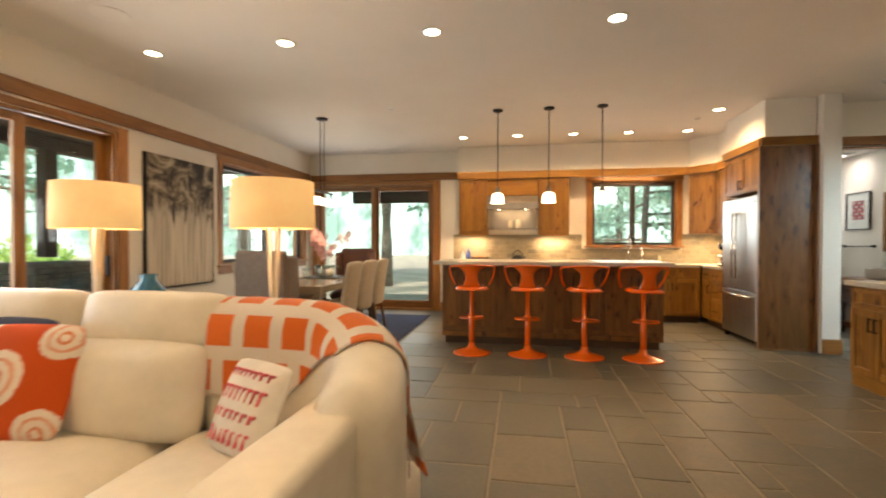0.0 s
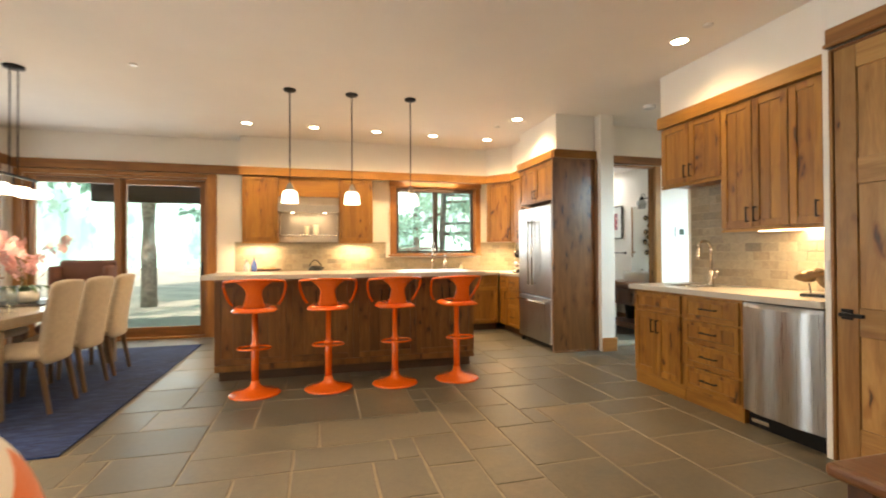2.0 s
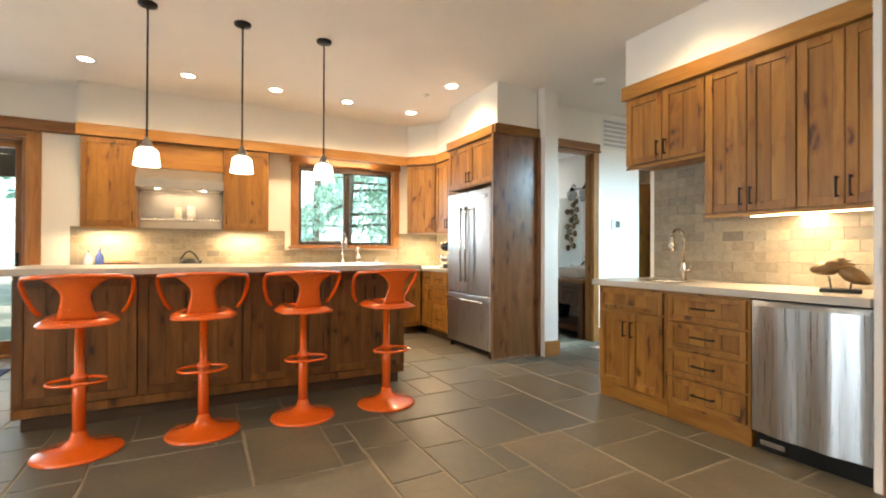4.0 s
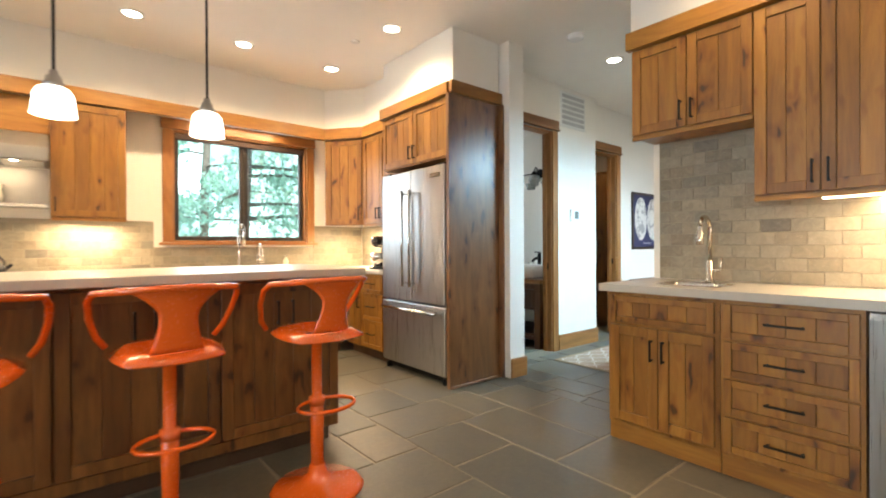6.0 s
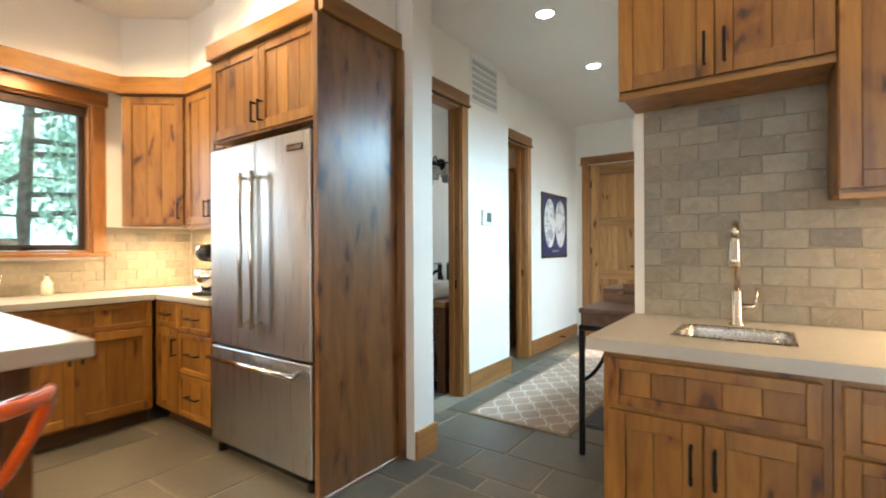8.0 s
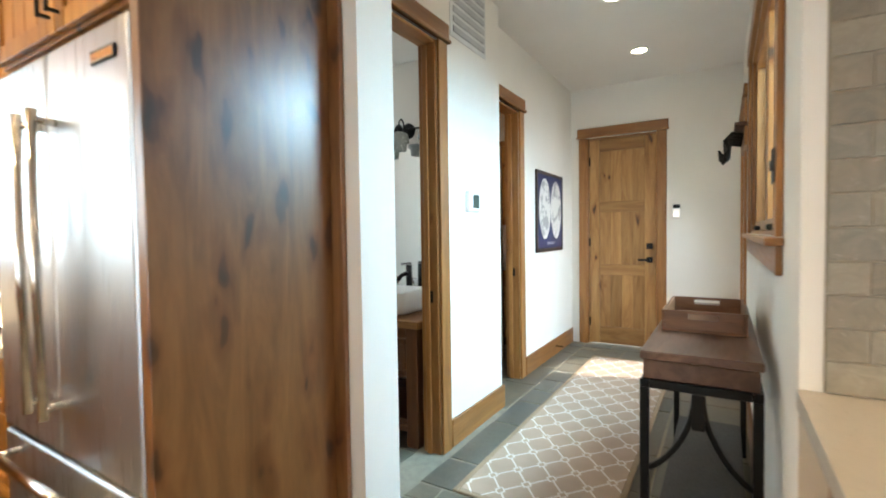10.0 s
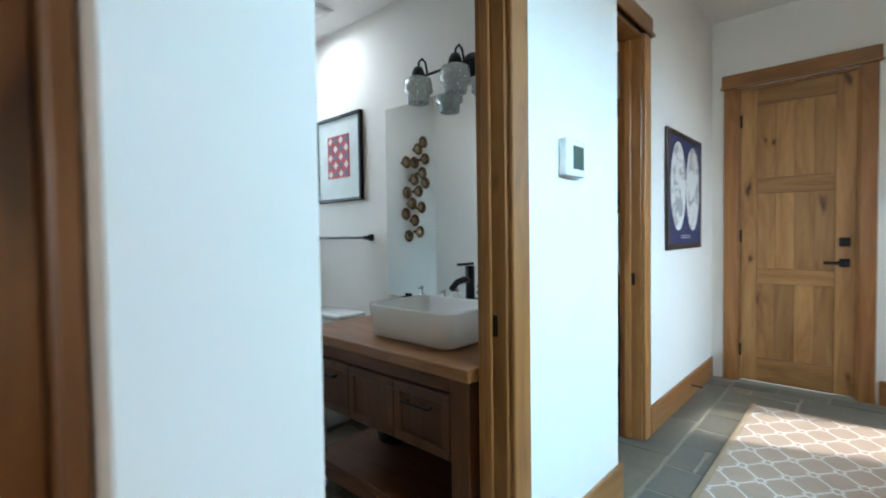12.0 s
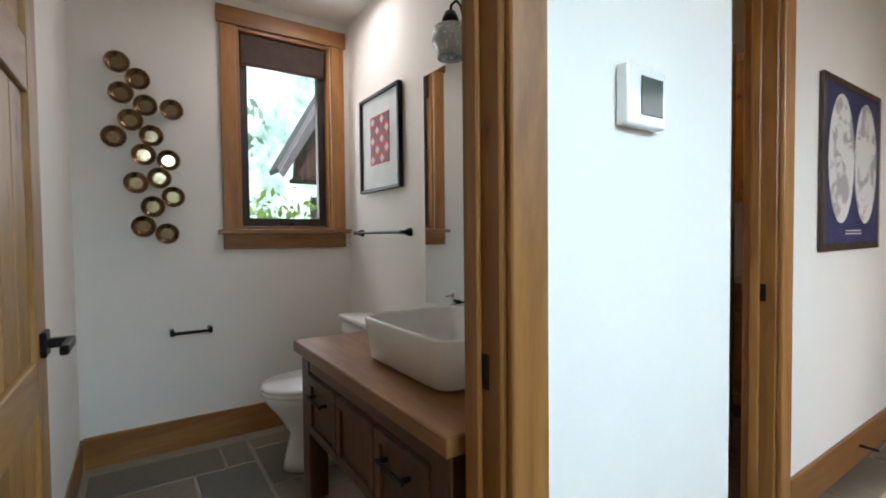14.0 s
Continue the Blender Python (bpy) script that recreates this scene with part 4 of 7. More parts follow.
e_run = base_cabinet(3.42, 8.455, -90, 0.33, [("drawer", 0.004, 0.326, 0.70, 0.872), ("doorL", 0.004, 0.326, 0.125, 0.692)], 0.545)
base_cabinet(3.42, 8.124, -90, 0.42, [("drawer", 0.004, 0.416, 0.685, 0.872), ("drawer", 0.004, 0.416, 0.41, 0.677), ("drawer", 0.004, 0.416, 0.125, 0.402)], 0.545, label="knotty alder drawer cabinet beside the refrigerator")
counter("kitchen_countertop", -0.62, 3.965, 8.43, NY - 0.003, 0.882, 0.922, "pale quartz countertop along the kitchen wall", (1.70, 2.44, 8.52, 8.92))
counter("kitchen_countertop", 3.39, 3.965, 7.705, 8.428, 0.882, 0.922, "pale quartz countertop beside the refrigerator")
sink("kitchen_sink", 1.72, 2.42, 8.54, 8.90, 0.922, 0.2, "steel undermount kitchen sink")


def cooktop():
    e = empty("range", 0.085, 8.40, 0)
    part("body", slab(0.0, 0.81, 0.03, 0.66, 0.02, 0.90, 0.006), STEEL, e)
    part("oven_door", slab(0.02, 0.79, 0.0, 0.03, 0.18, 0.74, 0.008), STEEL, e)
    part("control_panel", slab(0.01, 0.80, 0.0, 0.03, 0.76, 0.89, 0.008), STEEL, e)
    for i in range(6):
        part("knob", lathe([(0.022, 0), (0.02, 0.03), (0, 0.03)], 14, Matrix.Translation((0.1 + i * 0.122, 0.0, 0.825)) @ Matrix.Rotation(radians(90), 4, "X")), BLACK, e)
    part("oven_handle", tube([(0.08, -0.05, 0.70), (0.73, -0.05, 0.70)], 0.012, 10), CHROME, e)
    bm = bmesh.new()
    for i in range(5):
        add_box(bm, 0.04 + i * 0.18, 0.055 + i * 0.18, 0.08, 0.62, 0.905, 0.935)
    for j in range(4):
        add_box(bm, 0.03, 0.78, 0.09 + j * 0.165, 0.105 + j * 0.165, 0.915, 0.935)
    part("grate", bm, BLACK, e, "black cast-iron grate")
    part("cooktop", slab(0.01, 0.80, 0.05, 0.655, 0.90, 0.912), BLACK, e)
    return tagged(e, "stainless steel range under the hood", "range")


cooktop()
# wall cabinets and hood
CY = 8.755
wall_cabinet(-0.475, CY, 1.41, 0, 0.50, 0.965, 0.32, "L", "knotty alder wall cabinet beside the hood")
wall_cabinet(0.90, CY, 1.41, 0, 0.515, 0.965, 0.32, "R", "knotty alder wall cabinet beside the window")
tagged(link_mesh("hood_panel", slab(0.026, 0.899, CY + 0.02, NY - 0.002, 2.09, 2.375, 0.003), ALDER_X), "plain alder panel above the hood", "panel")
crown("crown_board", -0.51, CY, 2.376, 0, 3.82, 0.125)
tagged(link_mesh("window_valance", slab(1.417, 3.28, CY - 0.005, NY - 0.028, 2.455, 2.499, 0.003), ALDER_X), "alder valance shelf over the sink window", "valance")


def hood():
    e = empty("range_hood", 0.03, 8.58, 1.845)
    bm = bmesh.new()
    prof = [(0.0, 0.0), (0.0, 0.10), (0.16, 0.235), (0.49, 0.235), (0.49, 0.0)]
    a = [bm.verts.new((0.0, y, z)) for y, z in prof]
    b = [bm.verts.new((0.865, y, z)) for y, z in prof]
    for k in range(5):
        bm.faces.new((a[k], b[k], b[(k + 1) % 5], a[(k + 1) % 5]))
    bm.faces.new(list(reversed(a)))
    bm.faces.new(b)
    bmesh.ops.recalc_face_normals(bm, faces=bm.faces)
    bmesh.ops.bevel(bm, geom=bm.edges[:], offset=0.006, segments=2, affect="EDGES")
    part("canopy", bm, HOODSTEEL, e)
    for i in range(3):
        part("baffle", slab(0.03 + i * 0.272, 0.29 + i * 0.272, 0.06, 0.46, -0.006, 0.002, 0.002), CHROME, e)
    for x in (0.2, 0.66):
        part("hood_lamp", lathe([(0.0, 0), (0.025, 0), (0.025, 0.006), (0, 0.006)], 16, Matrix.Translation((x, 0.1, -0.008))), LAMPGLOW, e, "small glowing hood lamp")
    return tagged(e, "stainless steel range hood over the cooktop", "range hood")


LAMPGLOW = emit("lamp_glow", (1.0, 0.86, 0.62), 16)
hood()
lamp("hood_light", "AREA", look((0.46, 8.75, 1.825), (0.46, 8.85, 0.9)), 5, WARM, size=(0.6, 0.25))
tagged(link_mesh("steel_backsplash", slab(0.035, 0.89, NY - 0.012, NY - 0.003, 1.50, 1.84, 0.001), HOODSTEEL), "brushed steel backsplash behind the range", "backsplash")
tagged(link_mesh("steel_shelf", slab(0.035, 0.89, NY - 0.14, NY - 0.013, 1.505, 1.53, 0.004), STEEL), "steel shelf behind the range", "shelf")
for x, r, h, c in ((0.42, 0.045, 0.13, (0.75, 0.70, 0.55)), (0.56, 0.055, 0.15, (0.80, 0.76, 0.66))):
    tagged(link_mesh("pitcher", lathe([(r * 0.7, 0), (r, h * 0.35), (r * 0.75, h * 0.75), (r * 0.95, h), (r * 0.85, h), (r * 0.65, h * 0.75), (0, h * 0.3)], 20, Matrix.Translation((x, NY - 0.08, 1.53))), plain("cream_glaze", c, 0.25, coat=0.4), smooth=True), "cream glazed pitcher on the steel shelf", "pitcher")

# backsplash on the north wall
def north_skip(a, z):
    x = -0.60 + a
    return (1.66 < x < 3.32 and z > 0.24) or (0.03 < x < 0.90 and z > 0.57)


tiled("backsplash_north", -0.62, NY - 0.010, 0.924, 0, 2.28, 0.49, 0.150, 0.0755, north_skip)
tiled("backsplash_window", 1.661, NY - 0.010, 0.924, 0, 1.63, 0.24, 0.150, 0.0755)
tiled("backsplash_north_corner", 3.292, NY - 0.010, 0.924, 0, 0.66, 0.49, 0.150, 0.0755)
tiled("backsplash_east", 3.956, NY - 0.012, 0.924, -90, 1.35, 0.49, 0.150, 0.0755)
# corner wall cabinets
e = empty("corner_wall_cabinet", 3.30, 8.755, 1.41, math.degrees(math.atan2(8.38 - 8.755, 0.30)))
L = math.hypot(0.30, 0.375)
part("body", slab(0.001, L - 0.001, 0.001, 0.14, 0, 0.965, 0.001), ALDER, e)
cab_front(e, "door", 0.03, L - 0.03, 0.012, 0.953, (L - 0.06, 0.11, True))
tagged(e, "diagonal knotty alder corner wall cabinet", "cabinet")
crown("crown_board", 3.29, 8.765, 2.376, math.degrees(math.atan2(8.38 - 8.755, 0.30)), L + 0.02, 0.125)
wall_cabinet(3.60, 8.375, 1.41, -90, 0.67, 0.965, 0.36, "LR", "knotty alder wall cabinet beside the refrigerator")
crown("crown_board", 3.60, 8.38, 2.376, -90, 0.68, 0.125)
lamp("undercabinet_left", "AREA", look((-0.25, 8.9, 1.37), (-0.25, 8.95, 0)), 19, WARM, size=(0.45, 0.08))
lamp("undercabinet_right", "AREA", look((1.15, 8.9, 1.37), (1.15, 8.95, 0)), 19, WARM, size=(0.45, 0.08))
lamp("undercabinet_corner", "AREA", look((3.62, 8.55, 1.37), (3.7, 8.6, 0)), 36, WARM, size=(0.3, 0.3))
for x0, x1, y0, y1 in ((-0.48, -0.02, 8.9, 8.93), (0.94, 1.38, 8.9, 8.93)):
    tagged(link_mesh("undercabinet_light", slab(x0, x1, y0, y1, 1.398, 1.409, 0.002), emit("strip_glow", (1.0, 0.80, 0.52), 7)), "slim glowing light strip under the cabinet", "light strip")
for x in (2.08, 2.78):
    e = empty("valance_light", x, 8.92, 2.452)
    part("ring", lathe([(0.042, 0.0), (0.056, 0.0), (0.056, -0.006), (0.042, -0.006), (0.042, 0.0)], 20, None, False), CHROME, e)
    part("lens", lathe([(0.0, -0.001), (0.042, -0.001), (0.042, -0.004), (0.0, -0.004)], 20), LAMPGLOW, e, "glowing lens")
    tagged(e, "small round light in the window valance", "light", "valance lights")
lamp("valance_glow", "AREA", look((2.43, 8.90, 2.43), (2.43, 9.0, 1)), 12, WARM, size=(0.9, 0.06))

# things on the kitchen counter
def kitchen_faucet():
    e = empty("kitchen_faucet", 2.42, 8.97, 0.922)
    part("base", lathe([(0, 0), (0.03, 0), (0.03, 0.01), (0.018, 0.02), (0.016, 0.2), (0, 0.2)], 18), CHROME, e, "", True)
    helix = []
    for i in range(150):
        u = i / 149
        a = 2 * math.pi * 30 * u
        if u < 0.6:
            c = Vector((0, 0, 0.2 + u / 0.6 * 0.20))
            helix.append(c + Vector((0.014 * math.cos(a), 0.014 * math.sin(a), 0)))
        else:
            t = (u - 0.6) / 0.4 * math.pi
            c = Vector((0, -0.08 + 0.08 * math.cos(t), 0.40 + 0.08 * math.sin(t)))
            helix.append(c + Vector((0.014 * math.cos(a), 0.014 * math.sin(a) * math.cos(t), 0.014 * math.sin(a) * math.sin(t))))
    part("spring", tube(helix, 0.0032, 5), CHROME, e, "coiled steel spring")
    part("hose", tube([(0, 0, 0.2), (0, 0, 0.4)] + [(0, -0.08 + 0.08 * math.cos(math.pi * k / 8), 0.4 + 0.08 * math.sin(math.pi * k / 8)) for k in range(1, 9)], 0.008, 8), BLACK, e, "", True)
    part("spray_head", lathe([(0, 0), (0.018, 0), (0.016, 0.1), (0.011, 0.15), (0, 0.15)], 14, Matrix.Translation((0, -0.16, 0.255))), CHROME, e, "", True)
    part("docking_arm", tube([(0, 0, 0.26), (0, -0.16, 0.28)], 0.006, 8), CHROME, e)
    return tagged(e, "steel spring-neck kitchen faucet by the sink", "faucet")


kitchen_faucet()
gooseneck("filter_faucet", 2.62, 8.98, 0.922, 0, 0.27, 0.10, "slim steel filter faucet by the sink", CHROME)


def stand_mixer():
    e = empty("stand_mixer", 3.62, 8.05, 0.922, -60)
    body = plain("mixer_dark", (0.03, 0.03, 0.035), 0.2, 0.3, coat=0.6)
    part("foot", slab(-0.09, 0.09, -0.14, 0.14, 0, 0.035, 0.015, 2), body, e)
    part("column", slab(-0.045, 0.045, 0.05, 0.13, 0.03, 0.25, 0.02, 2), body, e)
    part("head", lathe([(0, -0.19), (0.05, -0.18), (0.062, -0.08), (0.065, 0.05), (0.055, 0.15), (0.03, 0.18), (0, 0.185)], 18, Matrix.Translation((0, 0.0, 0.29)) @ Matrix.Rotation(radians(90), 4, "X")), body, e, "", True)
    part("bowl", lathe([(0.05, 0), (0.06, 0.01), (0.095, 0.07), (0.105, 0.14), (0.1, 0.14), (0.09, 0.07), (0, 0.02)], 20, Matrix.Translation((0, -0.06, 0.036))), CHROME, e, "polished steel bowl", True)
    part("band", lathe([(0.0665, 0.02), (0.0665, 0.035), (0.063, 0.035)], 18, Matrix.Translation((0, 0, 0.29)) @ Matrix.Rotation(radians(90), 4, "X")), CHROME, e)
    return tagged(e, "dark stand mixer with a steel bowl on the counter", "mixer")


stand_mixer()


def bottle(x, y, z, r, h, colour, cap, label, rough=0.15):
    e = empty("bottle", x, y, z)
    part("body", lathe([(0, 0), (r, 0), (r, h * 0.6), (r * 0.35, h * 0.78), (r * 0.35, h * 0.9), (0, h * 0.9)], 18), plain("bottle_" + cap, colour, rough, coat=0.5), e, "", True)
    part("cap", lathe([(0, 0), (r * 0.4, 0), (r * 0.4, h * 0.12), (0, h * 0.12)], 14, Matrix.Translation((0, 0, h * 0.89))), BLACK if cap == "dark" else CHROME, e)
    return tagged(e, label, "bottle")


bottle(-0.42, 8.85, 0.922, 0.045, 0.22, (0.75, 0.75, 0.76), "pale", "white plastic bottle on the kitchen counter")
bottle(-0.33, 8.92, 0.922, 0.04, 0.26, (0.04, 0.09, 0.35), "blue", "blue bottle on the kitchen counter")
bottle(2.92, 8.97, 0.922, 0.032, 0.15, (0.7, 0.65, 0.5), "soap", "small soap bottle by the sink")
bottle(3.86, 7.95, 0.922, 0.03, 0.2, (0.2, 0.12, 0.05), "amber", "amber bottle behind the mixer")


def basket(x, y, z):
    e = empty("bread_basket", x, y, z)
    part("tray", lathe([(0.13, 0), (0.16, 0.05), (0.165, 0.09), (0.155, 0.09), (0.15, 0.05), (0, 0.012)], 24), plain("dark_wicker", (0.07, 0.03, 0.018), 0.7, var=0.4, scale=60, relief=0.6), e)
    for i in range(4):
        a = i * 1.6
        part("roll", lathe([(0, -0.05), (0.03, -0.035), (0.042, 0), (0.03, 0.03), (0, 0.04)], 14, Matrix.Translation((0.06 * math.cos(a), 0.06 * math.sin(a), 0.08))), plain("crust", (0.42, 0.22, 0.09), 0.6, var=0.3, scale=30), e, "", True)
    return tagged(e, "dark woven basket with bread rolls", "basket")


basket(-0.10, 8.7, 0.922)


def kettle(x, y, z):
    e = empty("kettle", x, y, z)
    part("body", lathe([(0.09, 0), (0.105, 0.03), (0.1, 0.08), (0.06, 0.12), (0.0, 0.125)], 22), BLACK, e, "", True)
    part("handle", tube([(-0.085, 0, 0.09)] + [(-0.085 + 0.17 * k / 8, 0, 0.12 + 0.085 * math.sin(math.pi * k / 8)) for k in range(9)] + [(0.085, 0, 0.09)], 0.008, 8), BLACK, e, "", True)
    part("spout", tube([(0.08, 0, 0.06), (0.13, 0, 0.1)], [0.018, 0.01], 10), BLACK, e, "", True)
    return tagged(e, "black kettle on the cooktop", "kettle")


kettle(0.55, 8.62, 0.935)

# ---- island ----
def island():
    e = empty("kitchen_island", -0.36, 6.36, 0)
    W, D, H = 2.60, 0.62, 0.993
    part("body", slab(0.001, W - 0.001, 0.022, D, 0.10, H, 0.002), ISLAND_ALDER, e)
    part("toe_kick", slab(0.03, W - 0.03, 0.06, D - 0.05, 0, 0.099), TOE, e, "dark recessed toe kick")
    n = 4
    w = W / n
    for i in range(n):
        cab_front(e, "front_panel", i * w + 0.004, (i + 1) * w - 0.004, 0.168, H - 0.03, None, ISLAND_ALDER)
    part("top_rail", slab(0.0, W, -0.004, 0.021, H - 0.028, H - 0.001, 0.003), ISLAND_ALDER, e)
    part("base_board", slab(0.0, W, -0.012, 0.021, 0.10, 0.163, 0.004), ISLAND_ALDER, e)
    for i in range(n):
        for s in (0.285, 0.365):
            pull(e, i * w + s, 0.80, True, -0.021, 0.13)
    part("outlet", slab(W + 0.001, W + 0.006, 0.16, 0.23, 0.62, 0.73, 0.002), BLACK, e, "dark outlet plate")
    return tagged(e, "knotty alder kitchen island with flat panels", "island")


island()
counter("island_countertop", -0.43, 2.29, 6.10, 7.02, 0.995, 1.036, "pale grey quartz island countertop")


# ---- bar stools ----
def bar_stool(x, y, rz):
    e = empty("bar_stool", x, y, 0, rz)
    part("base", lathe([(0.0, 0.0), (0.215, 0.0), (0.218, 0.008), (0.20, 0.02), (0.09, 0.042), (0.045, 0.075), (0.034, 0.12), (0.0, 0.12)], 40), ORANGE, e, "", True)
    part("post", lathe([(0.0, 0.1), (0.032, 0.1), (0.032, 0.44), (0.024, 0.445), (0.024, 0.76), (0.0, 0.76)], 20), ORANGE, e, "", True)
    # foot ring
    ring = [(0.135 * math.cos(a), -0.09 + 0.10 * math.sin(a), 0.42) for a in [2 * math.pi * k / 24 for k in range(24)]]
    part("foot_ring", tube(ring, 0.009, 8, None, True), ORANGE, e, "", True)
    part("collar", lathe([(0.033, 0.40), (0.038, 0.40), (0.038, 0.44), (0.033, 0.44)], 20), ORANGE, e, "", True)
    # pressed seat pan with a rolled rim
    bm = bmesh.new()
    n, rows = 32, 5
    grid = []
    for r in range(rows + 1):
        u = r / rows
        row = []
        for k in range(n):
            a = 2 * math.pi * k / n
            sq = 1.0 / max(abs(math.cos(a)), abs(math.sin(a))) ** 0.45
            rr = 0.185 * u * sq
            z = 0.765 + 0.010 * u ** 2 - (0.030 if r == rows else 0.0) + 0.012 * math.sin(a) * u
            row.append(bm.verts.new((rr * math.cos(a) * (1.05 if r == rows else 1), rr * math.sin(a) * (1.05 if r == rows else 1), z)))
        grid.append(row)
    for r in range(rows):
        for k in range(n):
            q = [grid[r][k], grid[r][(k + 1) % n], grid[r + 1][(k + 1) % n], grid[r + 1][k]]
            q = list(dict.fromkeys(q))
            if len(q) >= 3:
                try:
                    bm.faces.new(q)
                except ValueError:
                    pass
    bmesh.ops.remove_doubles(bm, verts=bm.verts, dist=1e-4)
    bmesh.ops.recalc_face_normals(bm, faces=bm.faces)
    ob = part("seat", bm, ORANGE, e, "", True)
    sol = ob.modifiers.new("thick", "SOLIDIFY")
    sol.thickness = 0.006
    # curved top rail that runs forward into the arms
    R = 0.258
    pts = []
    for k in range(25):
        a = radians(200 + 140 * k / 24)
        pts.append((R * math.cos(a), 0.045 + R * math.sin(a) * 0.98, 1.008 - 0.02 * abs(math.cos(a)) ** 2))
    lead = [(-0.195, 0.12, 0.770), (-0.226, 0.10, 0.815), (-0.250, 0.05, 0.895), (-0.256, 0.0, 0.96)]
    tail = [(-p[0], p[1], p[2]) for p in reversed(lead)]
    part("arm_rail", tube(lead + pts + tail, 0.0125, 10), ORANGE, e, "tubular orange arm rail", True)
    # pressed back splat between seat and rail, widening upwards
    bm = bmesh.new()
    prev = None
    for k in range(11):
        u = k / 10
        z = 0.765 + 0.248 * u
        half = 0.092 - 0.03 * math.sin(u * math.pi * 0.8) + 0.115 * max(0, (u - 0.5) / 0.5) ** 2
        back = -0.160 - 0.050 * u
        row = []
        for j in range(9):
            v = -1 + 2 * j / 8
            x_ = half * v
            row.append(bm.verts.new((x_, back + 1.9 * x_ * x_ + 0.012, z)))
        if prev:
            for j in range(8):
                bm.faces.new((prev[j], prev[j + 1], row[j + 1], row[j]))
        prev = row
    ob = part("back_splat", bm, ORANGE, e, "pressed orange steel splat", True)
    sol = ob.modifiers.new("thick", "SOLIDIFY")
    sol.thickness = 0.005
    return tagged(e, "glossy orange steel swivel bar stool with arms", "bar stool", "stools at the island")


first = bar_stool(0.057, 5.915, 4)
for x, r in ((0.685, -3), (1.298, 2), (1.911, 5)):
    copy_thing(first, pose(x, 5.915, 0, 0, 0, r))

# ---- pendants, downlights ----
OPAL = emit("opal_glass", (1.0, 0.90, 0.74), 3.0)


def pendant(x, y, bottom):
    e = empty("pendant_light", x, y, CH)
    part("canopy", lathe([(0.0, -0.001), (0.065, -0.001), (0.062, -0.018), (0.03, -0.03), (0.0, -0.03)], 24), BLACK, e, "", True)
    L = CH - bottom
    part("stem", tube([(0, 0, -0.03), (0, 0, -L + 0.20)], 0.0065, 8), BLACK, e)
    part("socket", lathe([(0.0, 0), (0.016, 0), (0.019, -0.02), (0.030, -0.028), (0.032, -0.05), (0.040, -0.056), (0.042, -0.082), (0.0, -0.082)], 20, Matrix.Translation((0, 0, -L + 0.205))), HOODSTEEL, e, "dull steel socket cup", True)
    part("shade", lathe([(0.04, 0.128), (0.060, 0.120), (0.074, 0.098), (0.078, 0.07), (0.083, 0.02), (0.087, 0.0), (0.082, 0.0), (0.078, 0.02), (0.073, 0.07), (0.069, 0.095), (0.056, 0.115), (0.038, 0.122)], 28, Matrix.Translation((0, 0, -L))), OPAL, e, "glowing white opal glass shade", True)
    return tagged(e, "pendant light with an opal glass shade on a dark stem", "pendant light", "pendants over the island")


first = pendant(0.312, 6.60, 1.765)
for x in (0.949, 1.592):
    copy_thing(first, pose(x, 6.60, CH))
for x in (0.312, 0.949, 1.592):
    lamp("pendant_bulb", "POINT", Matrix.Translation((x, 6.60, 1.73)), 7, WARM, soft=0.06)


def downlight(x, y):
    e = empty("downlight", x, y, CH)
    part("trim_ring", lathe([(0.062, -0.001), (0.085, -0.001), (0.085, -0.006), (0.062, -0.008)], 28, None, False), CERAMIC, e)
    part("lens", lathe([(0.0, -0.002), (0.062, -0.002), (0.062, -0.004), (0.0, -0.004)], 24), LAMPGLOW, e, "glowing lens")
    return tagged(e, "round recessed ceiling downlight, lit", "downlight", "ceiling downlights")


first = first_downlight = downlight(*DOWN[0])
for x, y in DOWN[1:] + HALL_DOWN:
    copy_thing(first, pose(x, y, CH))
# y < 2: the added fill row out of view, set stronger for the sofa
for x, y in DOWN:
    lamp("downlight_beam", "SPOT", look((x, y, CH - 0.03), (x, y, 0)), 90 if y > 6 else 80 if y < 2 else 40 if x > 3 else 46 if x > -0.5 else 58, WARM, cone=140, soft=0.06)
for x, y in HALL_DOWN:
    lamp("downlight_beam", "SPOT", look((x, y, CH - 0.03), (x, y, 0)), 5, (1.0, 0.82, 0.6), cone=120, soft=0.06)


def disc(name, x, y, r, h, material, label, cat):
    return tagged(link_mesh(name, lathe([(0.0, 0), (r, 0), (r, -h * 0.6), (r * 0.8, -h), (0, -h)], 28, Matrix.Translation((x, y, CH - 0.001))), material, smooth=False), label, cat)


disc("ceiling_speaker", -2.41, 3.66, 0.13, 0.008, PAINT, "round flush white ceiling speaker", "speaker")
disc("smoke_detector", 4.36, 6.13, 0.07, 0.035, CERAMIC, "round white smoke detector", "smoke detector")
for x, y in ((3.45, 4.38), (-1.01, 6.28), (2.95, 7.4)):
    disc("sprinkler", x, y, 0.035, 0.015, CERAMIC, "small white ceiling sprinkler cover", "sprinkler")


